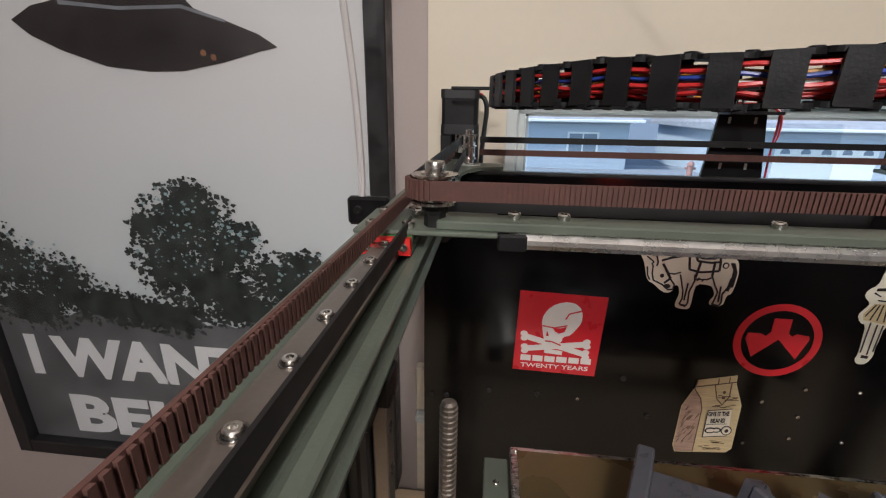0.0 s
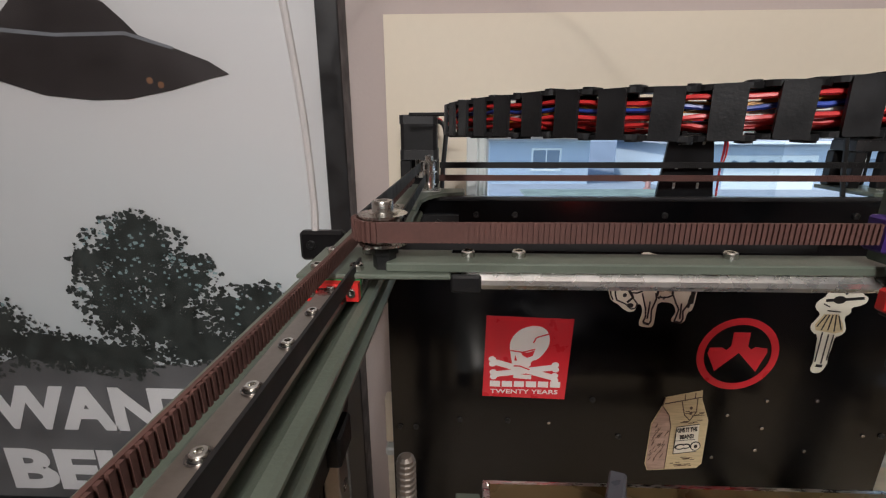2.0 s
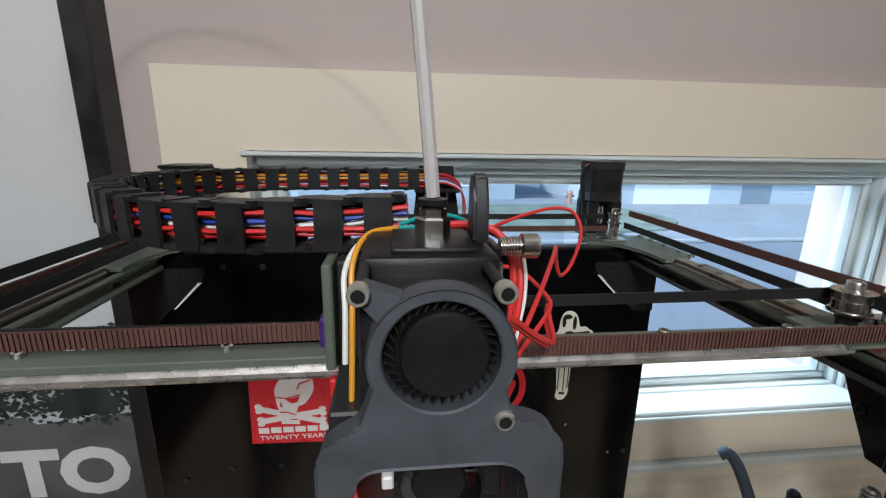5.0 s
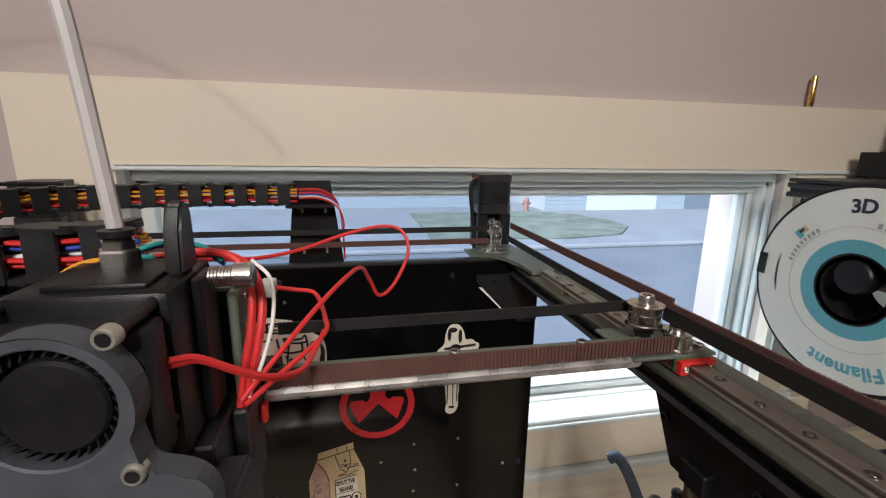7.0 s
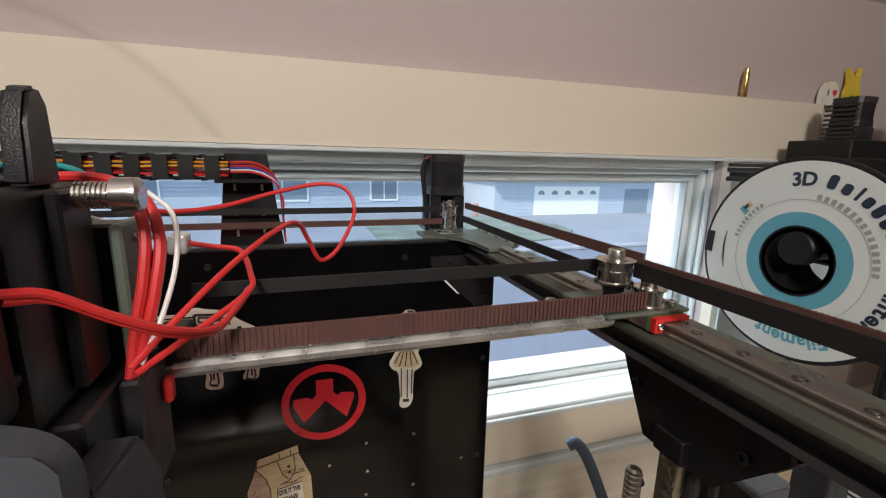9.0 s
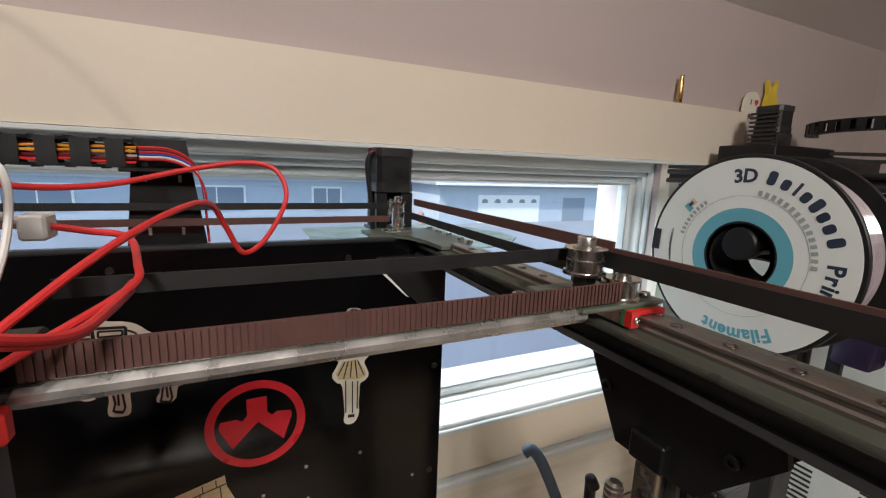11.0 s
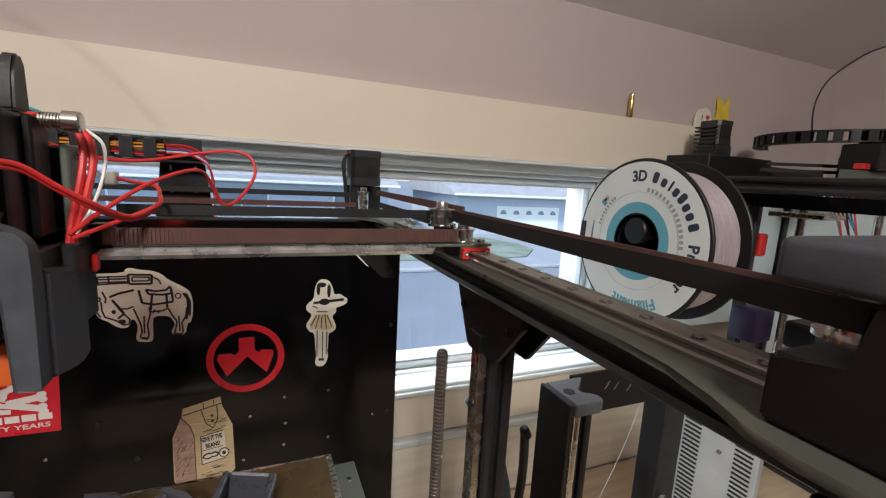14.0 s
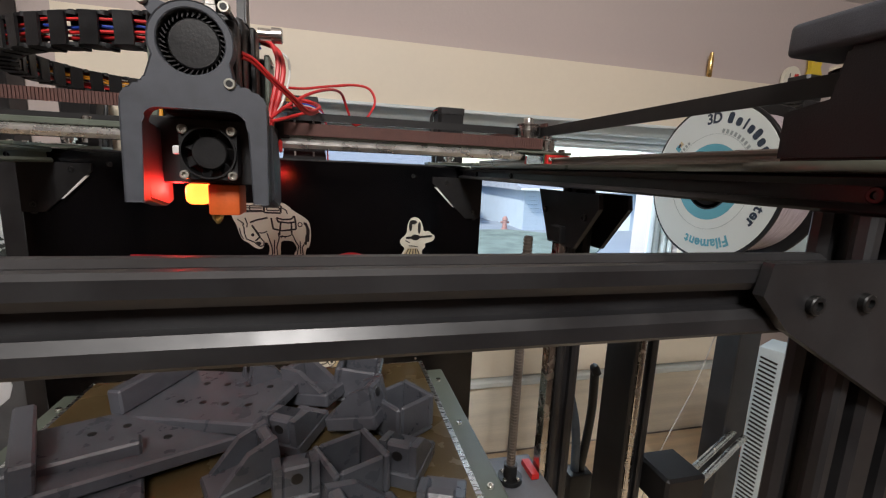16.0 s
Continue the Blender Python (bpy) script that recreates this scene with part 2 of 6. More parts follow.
def wire(name, pts, r, mat, parent, label="", steps=8):
    return part(name, tube(bmesh.new(), spline(pts, steps), r), mat, parent, label)


def arc(cx, cy, r, a0, a1, n):
    return [(cx + r * math.cos(radians(a0 + (a1 - a0) * i / n)), cy + r * math.sin(radians(a0 + (a1 - a0) * i / n))) for i in range(n + 1)]


def rounded(x0, x1, y0, y1, r, n=4):
    return arc(x1 - r, y1 - r, r, 0, 90, n) + arc(x0 + r, y1 - r, r, 90, 180, n) + arc(x0 + r, y0 + r, r, 180, 270, n) + arc(x1 - r, y0 + r, r, 270, 360, n)


def words(text, width, height, m, mat, name, parent, bold=0.0, depth=0.0004):
    """Lettering as a mesh, fitted to a width and height, lying in the xy plane of the pose m."""
    cu = bpy.data.curves.new(name, "FONT")
    cu.body, cu.offset, cu.extrude, cu.resolution_u = text, bold, 0.001, 3
    tmp = new("lettering", cu)
    me = bpy.data.meshes.new_from_object(tmp)
    bpy.data.objects.remove(tmp)
    xs = [v.co.x for v in me.vertices]
    ys = [v.co.y for v in me.vertices]
    x0, y0, w, h = min(xs), min(ys), max(xs) - min(xs), max(ys) - min(ys)
    s = Matrix.Diagonal((width / w if width else height / h, height / h, depth / 0.002, 1)) @ Matrix.Translation((-x0, -y0, 0))
    me.transform(m @ s)
    me.materials.clear()
    me.materials.append(mat)
    me.name = name
    ob = new(name, me)
    ob.parent = parent
    off = parent.matrix_basis.translation + (parent.parent.matrix_basis.translation if parent.parent else Vector())
    ob.location = -off
    return ob


# shared small hardware
def screw_mesh(name, r, h, mat, hexhole=True):
    bm = lathe(bmesh.new(), [(r, 0), (r, h * 0.8), (r * 0.85, h), (r * 0.5, h), (r * 0.45, h * 0.4), (0.0002, h * 0.35)], (0, 0, 0), seg=14)
    return finish(name, bm, mat, True)


SCREW = screw_mesh("screw", 0.0029, 0.0026, M_STEEL)
SCREWS = screw_mesh("screw_small", 0.0018, 0.0014, M_STEEL)
SCREWD = screw_mesh("screw_dark", 0.0030, 0.0020, M_SCREW)
UP, FRONT, LEFTW = (0, 0, 0), (math.pi / 2, 0, 0), (0, -math.pi / 2, 0)

# ---- structure ----
FLOOR, BENCH, YW = -0.22, 0.68, 0.575
room_l, room_r, room_f = -1.6, 1.66, -2.3


def setting(name, bm, mat, label, category):
    return tagged(part(name, bm, mat, smooth=False), label, category, kind="structure")


# back wall with its window opening
WX0, WX1, WZ0, WZ1 = 0.016, 0.972, 0.935, 1.333
bm = bmesh.new()
box(bm, room_l, WX0, YW, 0.72, FLOOR, 2.2)
box(bm, WX1, room_r, YW, 0.72, FLOOR, 2.2)
box(bm, WX0, WX1, YW, 0.72, FLOOR, WZ0)
box(bm, WX0, WX1, YW, 0.72, WZ1, 2.2)
setting("wall_back", bm, M_WALL, "pale lilac-grey painted wall with a window opening", "wall")
setting("wall_left", bx(room_l - 0.1, room_l, room_f, 0.72, FLOOR, 2.2), M_WALL, "pale grey painted side wall", "wall")
setting("wall_right", bx(room_r, room_r + 0.1, room_f, 0.72, FLOOR, 2.2), M_WALL, "pale grey painted side wall", "wall")
setting("wall_front", bx(room_l, room_r, room_f - 0.1, room_f, FLOOR, 2.2), M_WALL, "pale grey painted wall", "wall")
setting("floor", bx(room_l, room_r, room_f, 0.72, FLOOR - 0.05, FLOOR), M_FLOOR, "brown wooden floor", "floor")
bm = bmesh.new()
prism(bm, [(YW, 1.61), (-0.35, 2.16), (room_f, 2.16), (room_f, 2.26), (YW, 2.26)], lambda u, v, d: (d, u, v), room_l, room_r)
setting("ceiling", bm, M_CEIL, "matt off-white ceiling sloping down to the window wall", "ceiling")
# cream header board over the window and boards below it
bm = prism(bmesh.new(), [(-0.081, 1.428), (1.16, 1.428), (1.16, WZ1), (1.080, WZ1), (1.080, 0.941), (WX1, 0.941), (WX1, WZ1), (WX0, WZ1), (WX0, 0.941), (-0.081, 0.941)], lambda u, v, d: (u, d, v), 0.555, YW)
setting("trim_header", bm, M_CREAM, "wide cream-painted casing board around the window", "trim")
bm = bx(WX0 - 0.006, 1.078, 0.549, 0.554, WZ1 - 0.006, WZ1 - 0.001, bevel=0.001)
setting("trim_bead", bm, M_VINYL, "thin white bead along the top of the window", "trim")
setting("sill", bx(WX0 - 0.05, WX1 + 0.07, 0.547, 0.63, 0.925, 0.940, bevel=0.002), M_VINYL, "white window sill with a shadow gap below", "sill")
setting("sill_nose", bx(WX0 - 0.05, WX1 + 0.07, 0.541, 0.5465, 0.9265, 0.9345, bevel=0.0015), M_VINYL, "narrow white nosing along the sill", "sill")
setting("trim_apron", bx(-0.10, 1.10, 0.556, YW, 0.845, 0.922, bevel=0.002), M_CREAM, "cream board below the window sill", "trim")
setting("trim_rail", bx(-0.10, 1.10, 0.546, YW, 0.828, 0.842, bevel=0.003), M_VINYL, "white rail under the cream board", "trim")
setting("trim_lower", bx(-0.10, 1.60, 0.562, YW, BENCH, 0.826, bevel=0.001), M_PINE, "pale cream-brown board above the workbench", "trim")

# window
win = thing("window_1", "white vinyl window with a fine insect screen", "window", kind="structure")
bm = bmesh.new()
for a in ((WX0, WX1, 0.600, 0.66, 1.303, WZ1), (WX0, WX1, 0.600, 0.66, WZ0, WZ0 + 0.008), (WX0, WX0 + 0.016, 0.600, 0.66, WZ0, WZ1), (WX1 - 0.010, WX1, 0.600, 0.66, WZ0, WZ1), (WX0, WX1, 0.588, 0.6, 1.312, WZ1), (WX1 - 0.005, WX1, 0.588, 0.6, WZ0, WZ1)):
    box(bm, *a, bevel=0.002)
part("window_frame", bm, M_VINYL, win, "white vinyl outer frame")


def quad(x0, x1, y, z0, z1):
    """One sheet of glass facing the room."""
    bm = bmesh.new()
    bm.faces.new([bm.verts.new(q) for q in ((x0, y, z0), (x1, y, z0), (x1, y, z1), (x0, y, z1))])
    return bm


def sash(x0, x1, y, z0, z1, w):
    bm = bmesh.new()
    for a in ((x0, x1, z1 - w, z1), (x0, x1, z0, z0 + w), (x0, x0 + w, z0 + w, z1 - w), (x1 - w, x1, z0 + w, z1 - w)):
        box(bm, a[0], a[1], y - 0.014, y + 0.014, a[2], a[3], bevel=0.003)
    s = part("sash", bm, M_VINYL, win)
    bm = bmesh.new()
    g = 0.003
    for a in ((x0 + w, x1 - w, z1 - w - g, z1 - w), (x0 + w, x1 - w, z0 + w, z0 + w + g), (x0 + w, x0 + w + g, z0 + w, z1 - w), (x1 - w - g, x1 - w, z0 + w, z1 - w)):
        box(bm, a[0], a[1], y - 0.010, y + 0.004, a[2], a[3])
    part("gasket", bm, M_SEAL, s)
    p = part("pane", quad(x0 + w, x1 - w, y, z0 + w, z1 - w), M_GLASS, s, smooth=False)
    p.visible_shadow = False
    return s


sash(0.032, WX1 - 0.010, 0.630, WZ0 + 0.008, 1.303, 0.012)
sc = part("insect_screen", quad(0.052, 0.470, 0.660, WZ0 + 0.028, 1.283), glass_mat("screen_mesh", (0.80, 0.83, 0.86), 1.02), win, "fine insect screen", smooth=False)
sc.visible_shadow = False

# bench
bench = thing("workbench", "light wooden workbench top under the printers", "workbench")
part("worktop", bx(-0.28, 1.6, -0.30, 0.56, BENCH - 0.035, BENCH, bevel=0.002), M_DESK, bench)
for x in (-0.22, 0.65, 1.55):
    for y in (-0.25, 0.50):
        part("leg", bx(x - 0.035, x + 0.035, y - 0.035, y + 0.035, FLOOR, BENCH - 0.035, bevel=0.002), M_DESK, bench)

# outside: a street lower than the room, with a lawn, kerb, drive and houses
# Outdoor colours carry the bluish cast and pale haze of the window view.
YARD = -1.90
setting("ground", bx(-90, 90, -90, 260, YARD - 0.2, YARD), surf("asphalt", (0.165, 0.195, 0.24), 0.9, var=0.16, scale=0.35, bscale=9), "worn asphalt street outside the window, coloured with a bluish daylight cast", "ground")
setting("foundation", bx(room_l - 0.1, room_r + 0.1, room_f - 0.1, 0.72, YARD, FLOOR - 0.051), surf("foundation_concrete", (0.40, 0.39, 0.37), 0.9, var=0.1, scale=2), "plain concrete foundation under the room", "wall")
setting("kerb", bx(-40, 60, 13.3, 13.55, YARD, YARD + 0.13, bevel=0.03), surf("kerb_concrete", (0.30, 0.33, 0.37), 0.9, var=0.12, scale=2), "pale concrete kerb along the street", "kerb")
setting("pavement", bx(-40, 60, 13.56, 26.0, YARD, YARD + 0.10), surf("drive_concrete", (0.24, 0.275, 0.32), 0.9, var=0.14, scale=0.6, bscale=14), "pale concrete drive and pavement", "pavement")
setting("lawn", prism(bmesh.new(), [(3.0, 21.4), (9.6, 21.6), (11.4, 20.2), (12.2, 18.2), (12.0, 16.6), (10.6, 15.0), (8.2, 14.5), (5.0, 14.8), (3.0, 15.2)], lambda u, v, d: (u, v, d), YARD + 0.101, YARD + 0.16), surf("hazed_grass", (0.17, 0.215, 0.185), 0.95, var=0.35, scale=1.4, bscale=30), "strip of green lawn by the drive", "lawn")
M_HYD = surf("dull_red_paint", (0.36, 0.20, 0.18), 0.7, var=0.2, scale=6)
# Far panes, roof and siding are lightened to paint in the haze.
M_PANEW = surf("hazed_window", (0.20, 0.25, 0.31), 0.15)
M_SHING = surf("hazed_shingles", (0.28, 0.30, 0.34), 0.9, var=0.2, scale=3)
M_SIDE = surf("hazed_siding", (0.40, 0.47, 0.55), 0.8, var=0.05, scale=2)


def house(x, y, w, h, d, label, windows, garage, opening):
    """A low house facing the street: lapped boards, gabled roof, framed windows, garage door with small lights."""
    hs = thing("house", label, "house", at=(x + w / 2, y + d / 2, YARD))
    z = YARD
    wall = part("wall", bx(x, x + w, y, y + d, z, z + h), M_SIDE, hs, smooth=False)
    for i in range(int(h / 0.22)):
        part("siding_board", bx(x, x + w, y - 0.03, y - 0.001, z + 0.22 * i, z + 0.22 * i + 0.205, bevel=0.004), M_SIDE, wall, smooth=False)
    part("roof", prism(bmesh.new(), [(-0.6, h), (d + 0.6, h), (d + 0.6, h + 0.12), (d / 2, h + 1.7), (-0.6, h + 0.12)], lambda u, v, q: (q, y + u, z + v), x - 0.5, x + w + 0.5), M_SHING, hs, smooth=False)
    part("gutter", bx(x - 0.5, x + w + 0.5, y - 0.75, y - 0.61, z + h, z + h + 0.13, bevel=0.02), M_VINYL, hs, "white gutter")
    for a, b in windows:
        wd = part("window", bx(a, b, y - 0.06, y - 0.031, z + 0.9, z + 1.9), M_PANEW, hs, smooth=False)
        bm = bmesh.new()
        for q in ((a - 0.1, b + 0.1, 1.9, 2.0), (a - 0.1, b + 0.1, 0.8, 0.9), (a - 0.1, a, 0.9, 1.9), (b, b + 0.1, 0.9, 1.9), ((a + b) / 2 - 0.03, (a + b) / 2 + 0.03, 0.9, 1.9)):
            box(bm, q[0], q[1], y - 0.08, y - 0.031, z + q[2], z + q[3])
        part("frame", bm, M_VINYL, wd, smooth=False)
    for a, b in garage:
        gd = part("garage_door", bx(a, b, y - 0.05, y - 0.031, z, z + 1.75), M_VINYL, hs, "white garage door with small arched lights", smooth=False)
        for i in range(5):
            c = a + (b - a) * (i + 0.5) / 5
            part("light", prism(bmesh.new(), [(c - 0.2, z + 1.28), (c + 0.2, z + 1.28)] + [(c + 0.2 * math.cos(radians(q)), z + 1.36 + 0.16 * math.sin(radians(q))) for q in range(0, 181, 30)], lambda u, v, q: (u, y - 0.051 - q, v), 0, 0.02), M_PANEW, gd, smooth=False)
    for a, b in opening:
        part("side_door", bx(a, b, y - 0.05, y - 0.031, z, z + 1.6), M_PANEW, hs, "dark open doorway", smooth=False)
    return hs


house(-12, 24, 19, 2.5, 8, "blue-grey single-storey house across the street, paled by painted haze", ((-8.5, -6.2), (-1.8, 0.6), (4.0, 5.4)), (), ())
house(10.5, 22, 24, 2.3, 8, "grey house with a garage across the street, paled by painted haze", ((24.5, 26.5),), ((13.0, 17.4),), ((19.3, 21.1),))
hyd = thing("hydrant", "small red-orange fire hydrant on the pavement", "hydrant", at=(9.4, 21.9, YARD + 0.1))
part("body", lathe(bmesh.new(), [(0.19, 0.10), (0.19, 0.16), (0.13, 0.18), (0.13, 0.62), (0.16, 0.64), (0.16, 0.70), (0.10, 0.80), (0.03, 0.86)], (9.4, 21.9, YARD), seg=16), M_HYD, hyd)
part("outlet", cyl(bmesh.new(), (9.16, 21.9, YARD + 0.52), (9.64, 21.9, YARD + 0.52), 0.06, seg=10), M_HYD, hyd)

# ---- the large printer ----
CX, XL, XR = 0.2090, -0.0425, 0.4595
printer = thing("printer", "large open-frame 3D printer with black and olive frame", "3D printer", at=(CX, 0.18, BENCH))


def notched(w, h):
    """Section of a slotted aluminium extrusion, w by h, slots every 20 mm."""
    def side(n, step):
        out = []
        for i in range(n):
            c = step * (i + 0.5)
            out += [(c - 0.0056, 0), (c - 0.0030, 0.0017), (c - 0.0030, 0.0060), (c + 0.0030, 0.0060), (c + 0.0030, 0.0017), (c + 0.0056, 0)]
        return out
    nw, nh = round(w / 0.02), round(h / 0.02)
    r = 0.0013
    along_w, along_h = side(nw, w / nw), side(nh, h / nh)
    pts = [(0, r), (r, 0)] + along_w + [(w - r, 0), (w, r)] + [(w - d, a) for a, d in along_h] + [(w, h - r), (w - r, h)]
    pts += [(w - a, h - d) for a, d in along_w] + [(r, h), (0, h - r)] + [(d, h - a) for a, d in along_h]
    return pts


def extrusion(name, axis, u0, v0, w, h, a0, a1, parent, mat=None, label=""):
    to3 = {"x": lambda u, v, d: (d, u0 + u, v0 + v), "y": lambda u, v, d: (u0 + u, d, v0 + v), "z": lambda u, v, d: (u0 + u, v0 + v, d)}[axis]
    bm = prism(bmesh.new(), notched(w, h), to3, a0, a1)
    return part(name, bm, mat or M_BLACK, parent, label, smooth=False)


def linear_rail(axis, c, top, a0, a1, parent, pitch=0.025, phase=0.0, name="linear_rail", mat=None):
    """A steel guide rail 12 mm wide, grooved at the sides, with counterbored holes."""
    sec = [(-0.005, 0), (0.005, 0), (0.005, 0.0016), (0.0040, 0.0026), (0.0040, 0.0038), (0.005, 0.0048), (0.005, 0.0060), (0.0045, 0.0066), (-0.0045, 0.0066), (-0.005, 0.0060), (-0.005, 0.0048), (-0.0040, 0.0038), (-0.0040, 0.0026), (-0.005, 0.0016)]
    to3 = (lambda u, v, d: (c + u, d, top - 0.0066 + v)) if axis == "y" else (lambda u, v, d: (top - 0.0066 + v, c + u, d))
    r = part(name, prism(bmesh.new(), sec, to3, a0, a1), mat or M_RAIL, parent, smooth=False)
    q = a0 + 0.0125 + phase
    while q < a1 - 0.005:
        if axis == "y":
            piece("rail_hole", HOLE, r, (c, q, top + 0.0001), UP)
            if c < 0:
                piece("rail_screw", RAILSCREW, r, (c, q, top + 0.0002), UP)
        else:
            piece("rail_hole", HOLE, r, (top + 0.0001, c, q), LEFTW)
        q += pitch
    return r


RAILSCREW = screw_mesh("rail_screw", 0.0019, 0.0013, M_STEEL)
bm = lathe(bmesh.new(), [(0.0028, -0.0002), (0.0028, 0.0002), (0.0024, 0.0002), (0.0022, 0.00005), (0.0015, 0.00005), (0.0014, 0.0002), (0.0001, 0.0002)], (0, 0, 0), seg=16)
HOLE = finish("rail_hole", bm, [surf("hole_rim", (0.20, 0.18, 0.17), 0.25, 0.9), M_STKK], True)
for f in HOLE.polygons:
    if 0.0015 < Vector(f.center).xy.length < 0.0022:
        f.material_index = 1

# side beams: black extrusion, olive plate, rail
for side, xr in (("left", XL), ("right", XR)):
    s = 1 if side == "left" else -1
    x0 = -0.0680 if side == "left" else 0.4475
    inner, outer = (-0.0280, -0.0680) if side == "left" else (0.4475, 0.4875)
    if side == "left":
        beam = extrusion("side_beam", "y", x0, 1.2218, 0.04, 0.0167, -0.0850, 0.4240, printer, M_GREEN, "olive-painted slotted side beam")
    else:
        beam = extrusion("side_beam", "y", x0, 1.2218, 0.04, 0.0134, -0.0785, 0.4240, printer, M_BLACK, "black slotted side beam")
        pts = [(0.4445, 0.361), (0.4445, 0.020), (0.4425, -0.005), (0.4360, -0.024), (0.4290, -0.038), (0.4275, -0.050), (0.4275, -0.0775), (0.4310, -0.0810), (0.5200, -0.0810), (0.5225, -0.0775), (0.5225, -0.036), (0.4900, -0.010), (0.4880, 0.005), (0.4880, 0.361)]
        bm = prism(bmesh.new(), pts, lambda u, v, d: (u, v, d), 1.2354, 1.2386)
        bmesh.ops.bevel(bm, geom=list(bm.edges), offset=0.0005, segments=1, affect="EDGES")
        part("side_plate", bm, M_GREEN_SHADE, printer, "olive side plate under the rail, shade put into its colour")
    for y in (-0.06, 0.25, 0.36):
        piece("screw", SCREWD, beam, (inner - s * 0.006, y, 1.2285), (0, s * math.pi / 2, 0))
    # corner plates in front and behind
    if side == "left":
        bm = prism(bmesh.new(), [(outer - s * 0.024, -0.094), (inner + s * 0.004, -0.094), (inner + s * 0.004, -0.0853), (outer - s * 0.024, -0.0853)], lambda u, v, d: (u, v, d), 1.2310, 1.2384)
        bmesh.ops.bevel(bm, geom=list(bm.edges), offset=0.0006, segments=1, affect="EDGES")
        part("front_plate", bm, M_GREEN, printer, "olive-painted steel corner plate")
    pts = [(xr - s * 0.008, 0.362), (inner, 0.362), (inner, 0.395), (inner + s * 0.006, 0.418), (inner + s * 0.018, 0.436), (inner + s * 0.040, 0.442), (inner + s * 0.040, 0.4698), (outer, 0.4698), (outer, 0.380)]
    bm = prism(bmesh.new(), pts, lambda u, v, d: (u, v, d), 1.2388, 1.2422)
    bmesh.ops.bevel(bm, geom=list(bm.edges), offset=0.0006, segments=1, affect="EDGES")
    plate = part("top_plate", bm, M_GREEN, printer, "olive-painted steel corner plate")
    for y in (0.372, 0.39, 0.415, 0.44, 0.462):
        piece("screw", SCREW, plate, (outer + s * 0.007, y, 1.2422))
    linear_rail("y", xr, 1.2452, -0.075, 0.358, printer, pitch=0.0222, phase=0.0085 if side == "left" else 0.0165)

# middle posts with vertical rails, gussets, lead screws
for side, xr in (("left", XL), ("right", XR)):
    s = 1 if side == "left" else -1
    x0 = 0.4665 if side == "right" else -0.0680
    post = extrusion("post", "z", x0, 0.149, 0.02, 0.02, BENCH, 1.2217, printer)
    to = lambda u, v, d: (d, u, v)
    bm = prism(bmesh.new(), [(0.110, 1.2184), (0.108, 1.208), (0.138, 1.174), (0.180, 1.174), (0.197, 1.206), (0.203, 1.2184)], to, x0 - 0.004, x0 - 0.0005)
    prism(bm, [(0.110, 1.2184), (0.108, 1.208), (0.138, 1.174), (0.180, 1.174), (0.197, 1.206), (0.203, 1.2184)], to, x0 + 0.0205, x0 + 0.024)
    g = part("gusset", bm, M_PLASTIC, printer, smooth=False)
    for y, z in ((0.159, 1.180), (0.125, 1.200), (0.188, 1.201)):
        piece("screw", SCREWD, g, (x0 - 0.004 if side == "right" else x0 + 0.024, y, z), LEFTW if side == "right" else (0, math.pi / 2, 0))
    # vertical guide rail on the inner face
    xi = x0 - 0.0075 if side == "right" else x0 + 0.0205
    rail = part("z_rail", bx(xi, xi + 0.007, 0.153, 0.165, BENCH + 0.05, 1.176, bevel=0.0006), M_STEEL if side == "right" else M_RAIL, printer, smooth=False)
    for i in range(18):
        piece("rail_hole", HOLE, rail, (xi - 0.0001 if side == "right" else xi + 0.0071, 0.159, 1.160 - 0.025 * i), LEFTW if side == "right" else (0, math.pi / 2, 0))
    part("rail_stop", bx(xi - 0.002, xi + 0.009, 0.150, 0.168, 1.176, 1.190, bevel=0.001), M_BLKPRINT, printer)
    # threaded rod
    xs = 0.430 if side == "right" else -0.013
    bm = bmesh.new()
    prof = []
    z = BENCH + 0.02
    while z < 1.181:
        prof += [(0.0040, z), (0.0040, z + 0.0010), (0.0034, z + 0.0014), (0.0034, z + 0.0024)]
        z += 0.0028
    lathe(bm, prof + [(0.0034, z), (0.002, z + 0.001)], (xs, 0.151, 0), seg=12)
    part("lead_screw", bm, M_RAIL, printer, "threaded steel lead screw", smooth=False)
    bm = lathe(bmesh.new(), [(0.011, 0.962), (0.011, 0.966), (0.006, 0.966), (0.006, 0.978), (0.0042, 0.978)], (xs, 0.151, 0), seg=24)
    nut = part("screw_nut", bm, M_SCREW, printer)
    for a in range(4):
        piece("screw", SCREWS, nut, (xs + 0.0082 * math.cos(a * 1.571 + 0.6), 0.151 + 0.0082 * math.sin(a * 1.571 + 0.6), 0.966))

# corner posts and front and lower beams
for x in (-0.0675, 0.4675):
    extrusion("corner_post", "z", x, 0.446, 0.02, 0.02, BENCH, 1.2217, printer)
    extrusion("corner_post", "z", 0.4445 if x > 0 else -0.038, -0.066, 0.04 if x > 0 else 0.02, 0.02, BENCH, 1.2217, printer)
front = extrusion("front_beam", "x", -0.068, 1.1855, 0.02, 0.0220, -0.0175, 0.4440, printer)
extrusion("bottom_beam", "x", -0.066, BENCH, 0.02, 0.02, XL + 0.01, XR - 0.01, printer)
extrusion("bottom_beam", "x", 0.446, BENCH, 0.02, 0.02, XL + 0.01, XR - 0.01, printer)
for x in (-0.0675, 0.4675):
    extrusion("bottom_beam", "y", x, BENCH, 0.02, 0.02, -0.068, 0.446, printer)
bm = bmesh.new()
